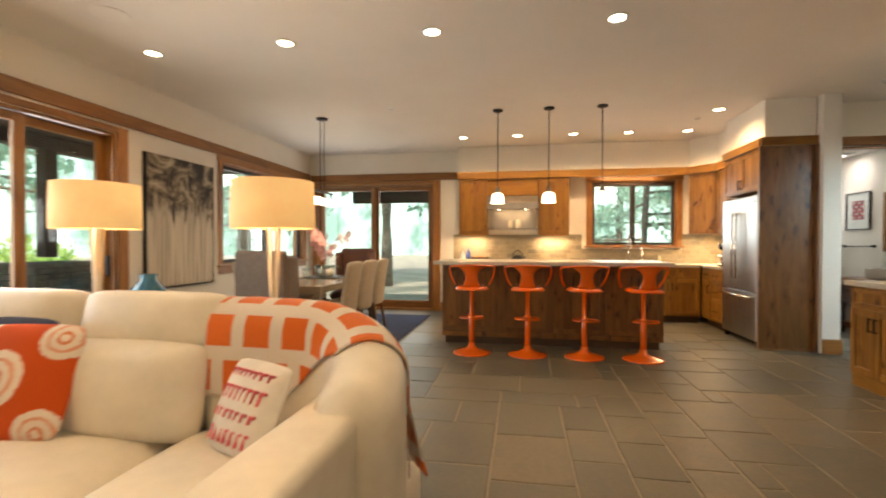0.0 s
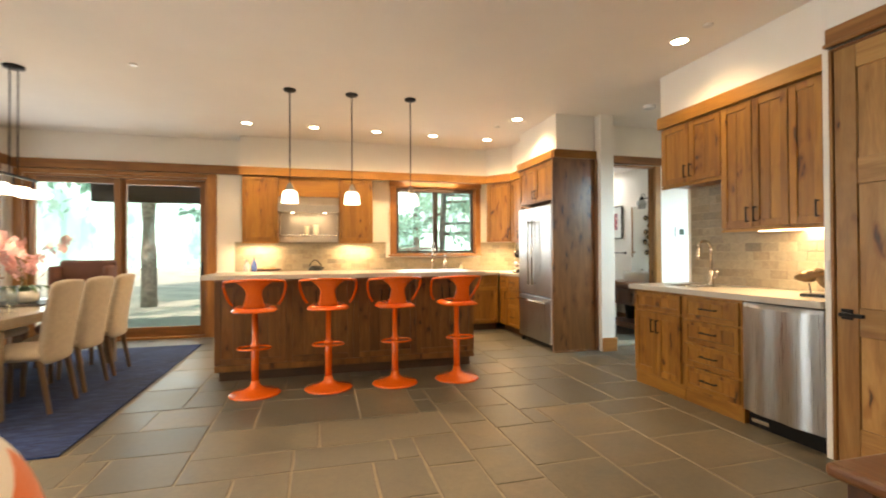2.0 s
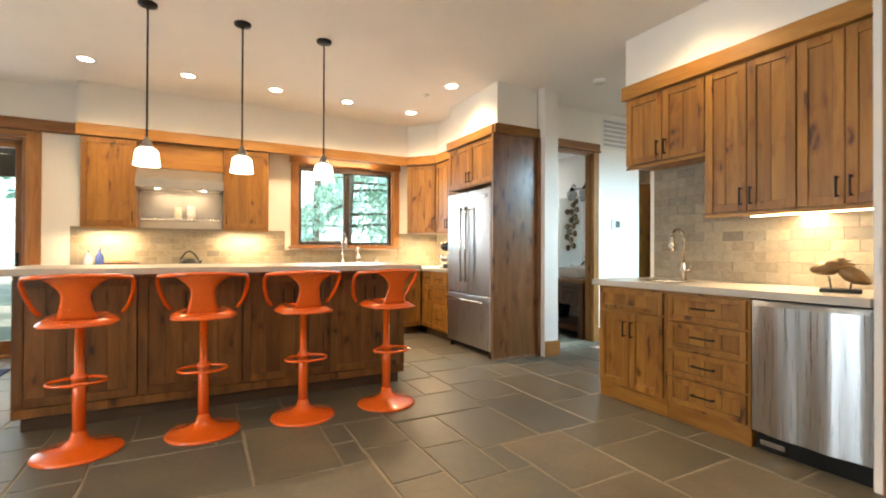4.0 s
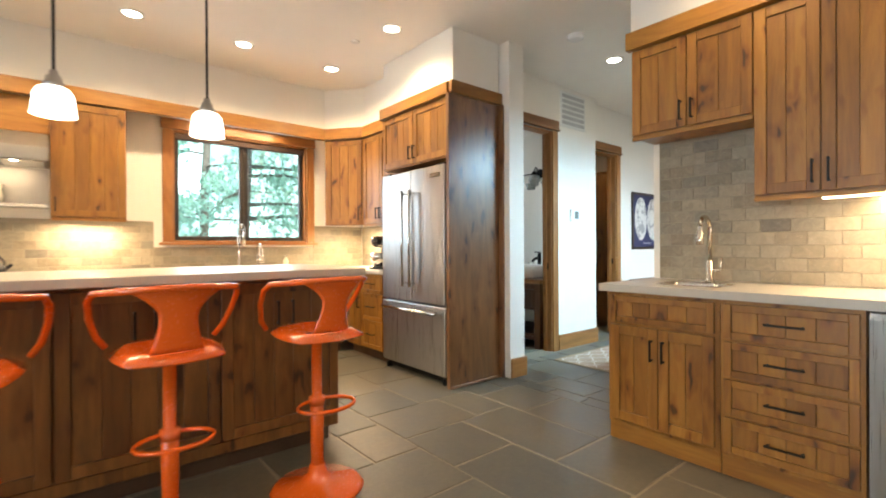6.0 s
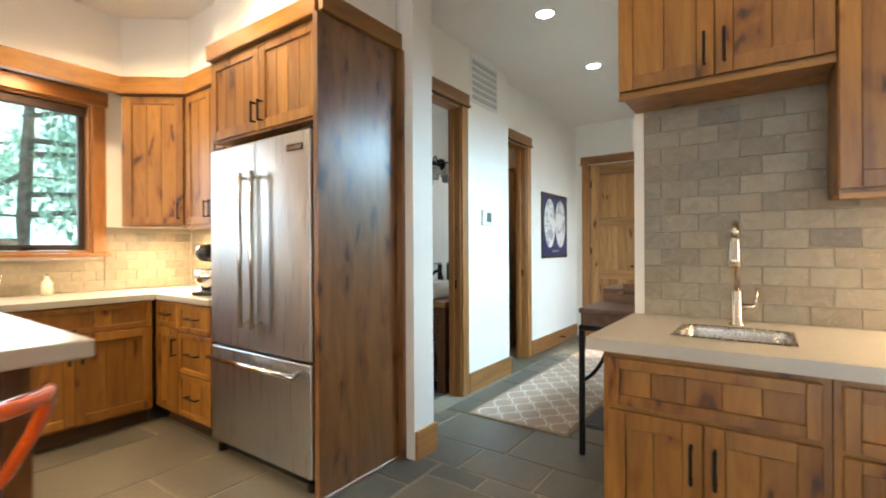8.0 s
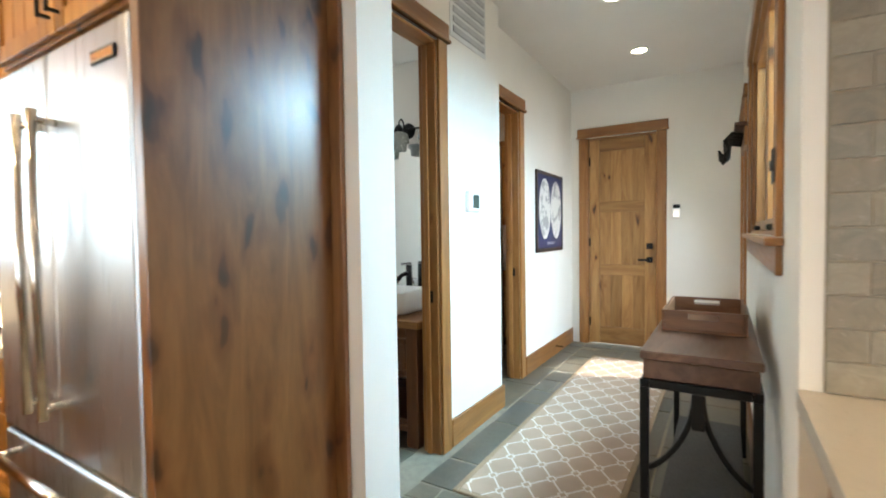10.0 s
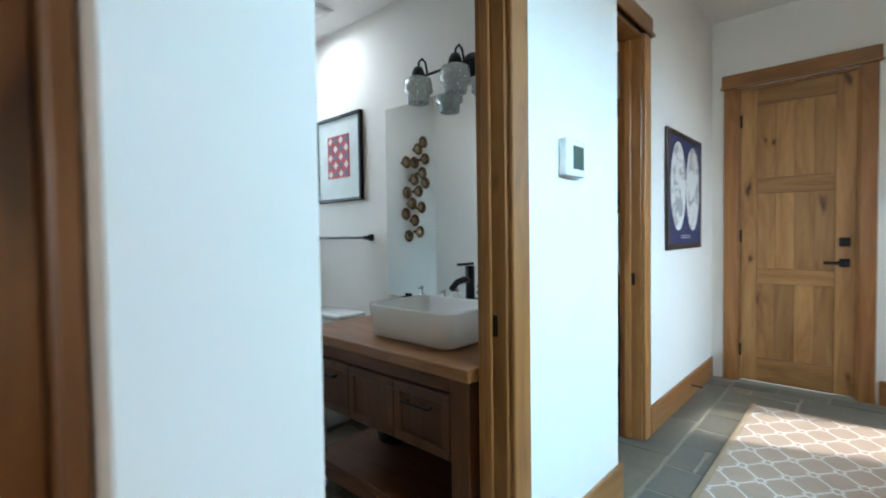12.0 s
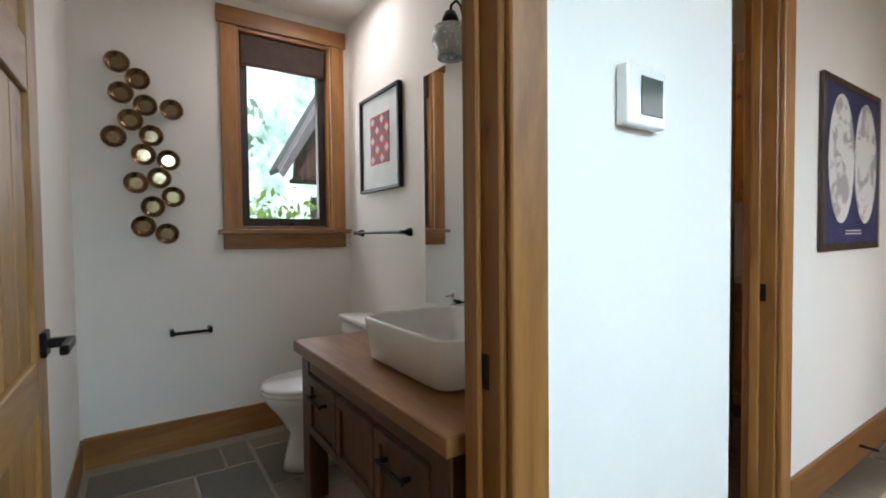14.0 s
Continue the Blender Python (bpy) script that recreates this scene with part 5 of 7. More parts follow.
# ---- living side: sofa, throw, pillows, lamps ----
def cushion(w, d, h, puff=0.03, seg=10, crown=1.0):
    """A soft block: rounded rectangle bulging in the middle, centred on x, y, resting on z = 0."""
    bm = bmesh.new()
    bmesh.ops.create_grid(bm, x_segments=seg, y_segments=seg, size=0.5)
    top = [v for v in bm.verts]
    ext = bmesh.ops.extrude_face_region(bm, geom=bm.faces[:])
    up = [v for v in ext["geom"] if isinstance(v, bmesh.types.BMVert)]
    for v in top:
        u, t = 2 * v.co.x, 2 * v.co.y
        e = max(abs(u), abs(t))
        v.co.z = 0.0 + h * 0.35 * max(0, (e - 0.8) / 0.2) ** 2
    for v in up:
        u, t = 2 * v.co.x, 2 * v.co.y
        e = max(abs(u), abs(t))
        v.co.z = h - h * 0.35 * max(0, (e - 0.8) / 0.2) ** 2 + puff * crown * (1 - u * u) * (1 - t * t)
        v.co.z += 0.004 * math.sin(9 * u + 3 * t) * (1 - e)
    for v in bm.verts:
        u, t = 2 * v.co.x, 2 * v.co.y
        r = 1 - 0.04 * (abs(u) ** 4) * (abs(t) ** 4) * 2
        v.co.x *= w * r
        v.co.y *= d * r
    bmesh.ops.recalc_face_normals(bm, faces=bm.faces)
    return bm


def soft(ob, levels=1):
    m = ob.modifiers.new("soft", "SUBSURF")
    m.levels = m.render_levels = levels
    return ob


def back_line(s):
    """Line of the sofa back's crest by length from x = -0.72: place, outward normal and crest height."""
    if s < 0.44:
        return (-0.72 + s, 2.62), (0.0, 1.0), 0.985 - 0.01 * (s / 0.44) ** 2
    a = min((s - 0.44) / 0.32, math.pi / 2)
    over = max(0.0, s - 0.44 - 0.32 * math.pi / 2)
    u = a / (math.pi / 2)
    return (-0.28 + 0.32 * math.sin(a), 2.30 + 0.32 * math.cos(a) - over), (math.sin(a), math.cos(a)), 0.975 - 0.165 * u ** 1.3 - 0.35 * over


def back_skin(s, v, lift=0.0):
    """Point on the padded back: v from 0, low on the seat side, over the crest at 0.5, to 1, low behind."""
    (x, y), (nx, ny), top = back_line(s)
    half, low = 0.15 + lift, 0.28
    rise = top - 0.13 - low
    arc = math.pi * 0.13
    run = v * (2 * rise + arc)
    if run < rise:
        n, z = -half - 0.02 * math.sin(math.pi * run / rise), low + run
    elif run < rise + arc:
        a = (run - rise) / arc * math.pi
        n, z = -half * math.cos(a), top - 0.13 + (0.13 + lift) * math.sin(a)
    else:
        n, z = half, low + 2 * rise + arc - run
    return Vector((x + n * nx, y + n * ny, z))


def sofa():
    e = empty("sofa")
    part("base", slab(-2.95, -0.20, 1.78, 2.76, 0.06, 0.27, 0.04, 3), LEATHER, e, "", True)
    xs = [(-2.92, -2.18), (-2.175, -1.435), (-1.43, -0.69)]
    for a, b in xs:
        c, w = (a + b) / 2, b - a
        bm = cushion(w, 0.42, 0.21, 0.05)
        bm.transform(Matrix.Translation((c, 2.50, 0.60)) @ Matrix.Rotation(radians(80), 4, "X"))
        for v in bm.verts:
            v.co.y += 0.007 * math.sin(17 * (v.co.x - c) + 9 * v.co.z) + 0.004 * math.sin(41 * (v.co.x - c) - 14 * v.co.z)
        soft(part("back_cushion", bm, LEATHER, e, "creased cream leather back cushion", True))
        bm = cushion(w, 0.27, 0.19, 0.045)
        bm.transform(Matrix.Translation((c, 2.66, 0.865)) @ Matrix.Rotation(radians(76), 4, "X"))
        soft(part("headrest", bm, LEATHER, e, "padded cream leather headrest", True))
    for a, b in ((-2.92, -1.875), (-1.87, -0.80), (-0.795, -0.19)):
        bm = cushion(b - a, 0.86, 0.18, 0.035)
        bm.transform(Matrix.Translation(((a + b) / 2, 2.10, 0.27)))
        soft(part("seat_cushion", bm, LEATHER, e, "", True))
    part("back", slab(-2.94, -0.725, 2.62, 2.78, 0.22, 0.90, 0.06, 4), LEATHER, e, "", True)
    # the back's padded end sweeps round the corner
    bm = bmesh.new()
    total, nu, nv = 0.44 + 0.32 * math.pi / 2 + 0.10, 30, 26
    grid = [[bm.verts.new(back_skin(total * i / nu, j / nv)) for j in range(nv + 1)] for i in range(nu + 1)]
    for i in range(nu):
        for j in range(nv):
            bm.faces.new((grid[i][j], grid[i][j + 1], grid[i + 1][j + 1], grid[i + 1][j]))
    bm.faces.new(grid[0])
    (x, y), _, top = back_line(total)
    tip = [bm.verts.new((x + (v.co.x - x) * 0.72, v.co.y - 0.05, 0.5 + (v.co.z - 0.5) * 0.9)) for v in grid[-1]]
    for j in range(nv):
        bm.faces.new((grid[-1][j], grid[-1][j + 1], tip[j + 1], tip[j]))
    bm.faces.new(tip)
    bmesh.ops.recalc_face_normals(bm, faces=bm.faces)
    part("back_end", bm, LEATHER, e, "rounded cream leather end of the back", True)
    part("end_base", slab(-0.14, 0.185, 2.02, 2.66, 0.07, 0.30, 0.05, 4), LEATHER, e, "", True)
    # broad flat arm with a stitched top panel
    bm = slab(-0.195, 0.055, 1.02, 2.42, 0.09, 0.655, 0.035, 4)
    for v in bm.verts:
        if v.co.z > 0.5:
            v.co.z += 0.012 * (1 - ((v.co.x + 0.07) / 0.13) ** 2)
            v.co.x += 0.02 * max(0, (v.co.y - 1.02) / 1.4)
    arm = part("arm", bm, LEATHER, e, "broad flat cream leather arm", True)
    thread = plain("seam_thread", (0.30, 0.24, 0.17), 0.8)
    for x in (0.028, -0.168):
        part("seam", tube([(x + 0.02 * (y - 1.02) / 1.4, y, 0.6535 - (0.001 if x < 0 else 0.0)) for y in [1.05 + 0.09 * k for k in range(16)]], 0.0022, 6), thread, arm, "stitched seam")
    for x, y, h in ((-0.07, 1.1, 0.095), (0.02, 2.5, 0.08), (-2.85, 1.9, 0.065), (-2.85, 2.68, 0.065), (-1.5, 2.68, 0.065)):
        part("foot", lathe([(0.0, 0), (0.03, 0), (0.035, h), (0, h)], 12, Matrix.Translation((x, y, 0))), BLACK, e)
    return tagged(e, "cream leather sofa with padded headrests", "sofa")


sofa()


def throw_mat():
    m, nt, b = mat("orange_throw")
    uv = nt.nodes.new("ShaderNodeUVMap")
    br = nt.nodes.new("ShaderNodeTexBrick")
    br.offset, br.squash = 0.5, 1.0
    for k, v in (("Color1", (0.80, 0.17, 0.022, 1)), ("Color2", (0.74, 0.15, 0.020, 1)), ("Mortar", (0.80, 0.73, 0.66, 1))):
        br.inputs[k].default_value = v
    br.inputs["Scale"].default_value = 1.0
    br.inputs["Mortar Size"].default_value = 0.029
    br.inputs["Mortar Smooth"].default_value = 0.0
    br.inputs["Brick Width"].default_value = 0.175
    br.inputs["Row Height"].default_value = 0.185
    nt.links.new(uv.outputs[0], br.inputs["Vector"])
    weave = noise_tex(nt, coords(nt), 260, 2)
    nt.links.new(mix(nt, br.outputs["Color"], ramp(nt, weave, (0.3, (0.75,)), (0.7, (1.05,))), 0.5, "MULTIPLY"), b.inputs["Base Color"])
    b.inputs["Roughness"].default_value = 0.95
    b.inputs["Sheen Weight"].default_value = 0.3
    bump(nt, b, weave, 0.4, 0.004)
    return m


def throw():
    """A blanket laid over the crest of the sofa's rounded corner; its free end hangs down outside."""
    bm = bmesh.new()
    uvl = bm.loops.layers.uv.new("UVMap")
    nu, nv = 44, 48
    grid = []
    for i in range(nu + 1):
        u = i / nu
        row = []
        for j in range(nv + 1):
            w = j / nv
            s = 0.03 + 0.80 * u - 0.05 * (1 - w) * (1 - u)
            start = 0.20 + 0.21 * max(0.0, (u - 0.45) / 0.55) ** 0.8
            end = 0.82 + 0.16 * u
            v = start + (end - start) * w
            p = back_skin(s, v, 0.005 + 0.003 * math.sin(31 * u + 6 * w) * w)
            if w > 0.6:
                p += Vector(back_line(s)[1]).to_3d() * (0.10 * (w - 0.6) * (0.6 + u + 0.5 * math.sin(26 * u)))
            row.append((bm.verts.new(p), (s + 0.03, v * 1.55 + 0.06)))
        grid.append(row)
    for i in range(nu):
        for j in range(nv):
            q = (grid[i][j], grid[i + 1][j], grid[i + 1][j + 1], grid[i][j + 1])
            f = bm.faces.new([k[0] for k in q])
            for loop, k in zip(f.loops, q):
                loop[uvl].uv = k[1]
    bmesh.ops.recalc_face_normals(bm, faces=bm.faces)
    e = empty("throw_blanket")
    ob = part("cloth", bm, throw_mat(), e, "", True)
    so = ob.modifiers.new("thick", "SOLIDIFY")
    so.thickness, so.offset = 0.008, 1
    hem = plain("throw_hem", (0.58, 0.36, 0.25), 0.95, relief=0.3, fine=220)
    part("hem", tube([back_skin(0.83, 0.41 + 0.57 * k / 30, 0.012) for k in range(31)], 0.0024, 8), hem, e, "dark orange bound hem", True)
    return tagged(e, "orange and white checked throw draped over the sofa back", "blanket")


throw()


def medallion_mat():
    """Orange ground with large and small white ringed rosettes."""
    m, nt, b = mat("medallion_fabric")
    v = coords(nt, (1, 1, 1), False)
    col = None
    ground = (0.62, 0.085, 0.012)
    for c, r in (((-0.04, 0.0, 0.0), 0.125), ((0.17, 0.17, 0.0), 0.10), ((0.16, -0.20, 0.0), 0.10), ((-0.22, 0.21, 0.0), 0.09), ((-0.22, -0.21, 0.0), 0.09)):
        flat = nt.nodes.new("ShaderNodeVectorMath")
        flat.operation = "MULTIPLY"
        flat.inputs[1].default_value = (1, 1, 0)
        nt.links.new(v, flat.inputs[0])
        far = nt.nodes.new("ShaderNodeVectorMath")
        far.operation = "DISTANCE"
        far.inputs[1].default_value = c
        nt.links.new(flat.outputs[0], far.inputs[0])
        wob = nt.nodes.new("ShaderNodeMath")
        wob.operation = "MULTIPLY_ADD"
        wob.inputs[1].default_value = 0.02
        nt.links.new(noise_tex(nt, v, 60, 2), wob.inputs[0])
        nt.links.new(far.outputs["Value"], wob.inputs[2])
        ring = ramp(nt, wob.outputs[0], (0.0, (0.8, 0.7, 0.62)), (r * 0.25, (0.66, 0.22, 0.10)), (r * 0.36, (0.78, 0.68, 0.6)), (r * 0.62, (0.72, 0.34, 0.22)), (r * 0.72, (0.8, 0.72, 0.64)), (r, ground))
        ring.node.color_ramp.interpolation = "CONSTANT"
        near = nt.nodes.new("ShaderNodeMath")
        near.operation = "LESS_THAN"
        near.inputs[1].default_value = r
        nt.links.new(wob.outputs[0], near.inputs[0])
        col = mix(nt, col if col is not None else ground, ring, near.outputs[0])
    nt.links.new(col, b.inputs["Base Color"])
    b.inputs["Roughness"].default_value = 0.9
    bump(nt, b, noise_tex(nt, v, 240, 2), 0.3, 0.003)
    return m


def pillow(name, x, y, z, w, rx, rz, material, label, marks=None):
    bm = cushion(w, w, 0.05, 0.05, 12)
    bmesh.ops.transform(bm, matrix=Matrix.Identity(4), verts=bm.verts)
    ob = link_mesh(name, bm, material, smooth=True)
    soft(ob)
    ob.matrix_world = pose(x, y, z, rx, 0, rz)
    return tagged(ob, label, "pillow")


pillow("orange_pillow", -1.40, 2.25, 0.675, 0.47, 68, 8, medallion_mat(), "orange throw pillow with white medallions on the sofa")
pillow("navy_pillow", -1.56, 2.335, 0.70, 0.44, 70, -4, plain("navy_fabric", (0.02, 0.025, 0.06), 0.9, relief=0.3, fine=200), "navy pillow behind the orange pillow")


def word_pillow():
    e = empty("word_pillow")
    e.matrix_world = pose(-0.36, 2.235, 0.635, 64, 0, -24)
    bm = cushion(0.34, 0.34, 0.04, 0.045, 12)
    soft(part("cover", bm, plain("white_cotton", (0.78, 0.74, 0.68), 0.9, relief=0.2, fine=220), e, "", True))
    pink = plain("pink_print", (0.70, 0.13, 0.16), 0.9)
    rnd = random.Random(4)
    for r in range(4):
        u = -0.12
        while u < 0.11:
            wd = rnd.uniform(0.018, 0.035)
            h = 0.05 if r % 2 else 0.03
            z = 0.04 + 0.045 * (1 - (2 * u / 0.36) ** 2) * (1 - ((0.11 - r * 0.073) * 2 / 0.36) ** 2) + 0.002
            wd *= 0.8
            part("print", slab(u, u + wd * 0.30, 0.11 - r * 0.073 - h / 2, 0.11 - r * 0.073 + h / 2, z - 0.012, z + 0.0015, 0.001), pink, e)
            part("print", slab(u + wd * 0.30 + 0.001, u + wd, 0.11 - r * 0.073 + h / 2 - 0.01, 0.11 - r * 0.073 + h / 2, z - 0.012, z + 0.0015, 0.001), pink, e)
            u += wd + 0.012
    return tagged(e, "small white pillow with faded pink lettering", "pillow")


word_pillow()


def floor_lamp(x, y):
    e = empty("floor_lamp", x, y, 0)
    sh = plain("linen_shade", (0.80, 0.60, 0.36), 0.9, relief=0.2, fine=300)
    nt = sh.node_tree
    b = nt.nodes["Principled BSDF"]
    b.inputs["Emission Color"].default_value = (1.0, 0.60, 0.22, 1)
    b.inputs["Emission Strength"].default_value = 0.45
    part("base", slab(-0.14, 0.14, -0.14, 0.14, 0, 0.025, 0.006), STEEL, e)
    for s in (-1, 1):
        part("blade", tube([(s * 0.035, 0, 0.02), (s * 0.02, 0, 0.5), (s * 0.012, 0, 0.85), (s * 0.03, 0, 1.34)], [0.022, 0.018, 0.014, 0.02], 10), HOODSTEEL, e, "tapered brushed steel blade", True)
    bm = lathe([(0.236, 0), (0.245, 0.0), (0.238, 0.285), (0.230, 0.285)], 48, Matrix.Translation((0, 0, 1.335)), False)
    part("shade", bm, sh, e, "glowing cream drum shade", True)
    part("spider", tube([(-0.232, 0, 1.60), (0.232, 0, 1.60)], 0.004, 6), STEEL, e)
    part("bulb", lathe([(0, 0), (0.03, 0.03), (0.03, 0.07), (0, 0.1)], 14, Matrix.Translation((0, 0, 1.42))), LAMPGLOW, e, "", True)
    return tagged(e, "brushed steel floor lamp with a glowing drum shade", "floor lamp", "floor lamps behind the sofa")


first = floor_lamp(-0.88, 3.28)
copy_thing(first, pose(-2.06, 3.21, 0))
for x, y in ((-0.88, 3.28), (-2.06, 3.21)):
    lamp("floor_lamp_bulb", "POINT", Matrix.Translation((x, y, 1.50)), 14, WARM, soft=0.05)
tagged(link_mesh("floor_vase", lathe([(0.07, 0), (0.13, 0.25), (0.19, 0.6), (0.17, 0.82), (0.08, 0.93), (0.09, 0.99), (0.08, 0.99), (0.06, 0.92), (0, 0.6)], 28, Matrix.Translation((-3.14, 4.80, -0.001)) @ Matrix.Scale(0.94, 4)), plain("blue_glaze", (0.03, 0.16, 0.26), 0.15, coat=0.6, var=0.3), smooth=True), "tall blue glazed floor vase by the wall", "vase")


def canvas():
    m, nt, b = mat("abstract_canvas")
    v = coords(nt, (1, 1, 1), False)
    sx = nt.nodes.new("ShaderNodeSeparateXYZ")
    nt.links.new(v, sx.inputs[0])
    blot = noise_tex(nt, v, 3.2, 5, 0.7, 1.2)

    def mth(op, a, c):
        n = nt.nodes.new("ShaderNodeMath")
        n.operation = op
        for k, q in ((0, a), (1, c)):
            if isinstance(q, float):
                n.inputs[k].default_value = q
            else:
                nt.links.new(q, n.inputs[k])
        return n.outputs[0]
    st = nt.nodes.new("ShaderNodeMapping")
    st.inputs["Scale"].default_value = (1, 14, 0.35)
    nt.links.new(v, st.inputs[0])
    drip = noise_tex(nt, st.outputs[0], 1.6, 3, 0.6)
    up = ramp(nt, mth("ADD", sx.outputs["Z"], mth("MULTIPLY", mth("SUBTRACT", drip, 0.5), 1.1)), (0.86, (0.0,)), (0.94, (1.0,)))
    dark = ramp(nt, blot, (0.44, (0.025, 0.022, 0.02)), (0.52, (0.16, 0.13, 0.09)), (0.62, (0.5, 0.44, 0.34)))
    pale = ramp(nt, drip, (0.42, (0.36, 0.32, 0.26)), (0.5, (0.55, 0.50, 0.42)), (0.65, (0.66, 0.61, 0.52)))
    nt.links.new(mix(nt, pale, dark, up), b.inputs["Base Color"])
    b.inputs["Roughness"].default_value = 0.7
    bump(nt, b, blot, 0.3, 0.005)
    e = empty("wall_painting", WX + 0.002, 5.62, 0.745)
    part("canvas", slab(0.0, 0.04, -0.545, 0.545, 0.0, 1.50, 0.003), m, e)
    part("edge", slab(0.001, 0.045, -0.556, -0.546, 0, 1.50), BLACK, e, "thin dark edge")
    part("edge", slab(0.001, 0.045, 0.546, 0.556, 0, 1.50), BLACK, e, "thin dark edge")
    part("edge", slab(0.001, 0.045, -0.556, 0.556, -0.011, -0.001), BLACK, e, "thin dark edge")
    return tagged(e, "large abstract canvas in black and cream streaks", "painting")


canvas()


def side_table():
    e = empty("side_table", 1.80, 1.64, -0.025)
    part("tabletop", slab(0, 1.1, 0, 0.78, 0.70, 0.735, 0.012, 3), WALNUT, e)
    for x in (0.06, 1.04):
        for y in (0.06, 0.72):
            part("leg", slab(x - 0.03, x + 0.03, y - 0.03, y + 0.03, 0.025, 0.699, 0.004), WALNUT_Z, e)
    part("apron", slab(0.09, 1.01, 0.05, 0.07, 0.62, 0.699), WALNUT, e)
    part("apron", slab(0.09, 1.01, 0.71, 0.73, 0.62, 0.699), WALNUT, e)
    return tagged(e, "dark walnut side table with square legs", "table")


side_table()


# ---- dining ----
def rug_mat(name, c1, c2, c3):
    m, nt, b = mat(name)
    v = coords(nt, (2.2, 9, 1), False)
    a = noise_tex(nt, v, 3.0, 6, 0.75)
    c = noise_tex(nt, coords(nt, (1, 1, 1), False), 2.2, 3)
    col = ramp(nt, a, (0.36, c1), (0.5, c2), (0.66, c3))
    col = mix(nt, col, ramp(nt, c, (0.35, (0.55,)), (0.65, (1.1,))), 0.8, "MULTIPLY")
    nt.links.new(col, b.inputs["Base Color"])
    b.inputs["Roughness"].default_value = 0.95
    bump(nt, b, noise_tex(nt, coords(nt, (1, 1, 1), False), 240, 2), 0.5, 0.006)
    return m


tagged(link_mesh("dining_rug", slab(-3.27, -0.93, 4.88, 8.46, 0.001, 0.013, 0.004), rug_mat("blue_rug", (0.003, 0.008, 0.036), (0.006, 0.024, 0.11), (0.045, 0.08, 0.18))), "distressed dark blue rug under the dining table", "rug")


def dining_table():
    m = plain("champagne_lacquer", (0.34, 0.27, 0.19), 0.25, 0.4, var=0.12, scale=10, relief=0.03, coat=0.4)
    e = empty("dining_table", -2.57, 5.58, 0.013)
    part("tabletop", slab(0, 0.94, 0, 2.05, 0.66, 0.745, 0.008, 2), m, e)
    for x in (0.0, 0.84):
        for y in (0.0, 1.95):
            part("leg", slab(x + 0.001, x + 0.099, y + 0.001, y + 0.099, 0.0, 0.659, 0.006), m, e)
    return tagged(e, "champagne lacquered parsons dining table", "table")


dining_table()


def side_chair(x, y, rz):
    e = empty("dining_chair", x, y, 0.013, rz)
    bm = cushion(0.48, 0.48, 0.09, 0.025)
    bm.transform(Matrix.Translation((0, 0, 0.40)))
    soft(part("seat", bm, FABRIC, e, "", True))
    bm = bmesh.new()
    prev = None
    n = 12
    for k in range(n + 1):
        u = k / n
        z = 0.36 + 0.66 * u
        back = -0.21 - 0.10 * u ** 1.5
        hw = 0.215 + 0.03 * u
        th = 0.045 * (1 - 0.4 * u)
        ring = [bm.verts.new((sx * hw, back + sy, z + (0.012 * (1 - abs(sx)) if k == n else 0))) for sx, sy in ((-1, -th), (-0.5, -th - 0.012), (0, -th - 0.016), (0.5, -th - 0.012), (1, -th), (1, th), (0.5, th + 0.012), (0, th + 0.016), (-0.5, th + 0.012), (-1, th))]
        if prev:
            for j in range(10):
                bm.faces.new((prev[j], prev[(j + 1) % 10], ring[(j + 1) % 10], ring[j]))
        else:
            bm.faces.new(list(reversed(ring)))
        prev = ring
    bm.faces.new(prev)
    bmesh.ops.recalc_face_normals(bm, faces=bm.faces)
    soft(part("backrest", bm, FABRIC, e, "", True))
    for sx in (-1, 1):
        part("leg", tube([(sx * 0.19, 0.19, 0.41), (sx * 0.20, 0.20, 0.0)], [0.024, 0.016], 8), OAKLEG, e)
        part("leg", tube([(sx * 0.19, -0.20, 0.41), (sx * 0.20, -0.27, 0.0)], [0.024, 0.016], 8), OAKLEG, e)
    return tagged(e, "cream linen dining chair with oak legs", "chair", "chairs round the dining table")


OAKLEG = wood("oak_leg", (0.12, 0.07, 0.035), (0.20, 0.12, 0.06), (0.28, 0.17, 0.09), "z", knots=False)
first = side_chair(-1.66, 5.96, 90)
for y, r in ((6.54, 88), (7.10, 91)):
    copy_thing(first, pose(-1.66, y, 0.013, 0, 0, r))
for y, r in ((5.98, -90), (6.55, -91), (7.12, -89)):
    copy_thing(first, pose(-2.54, y, 0.013, 0, 0, r))


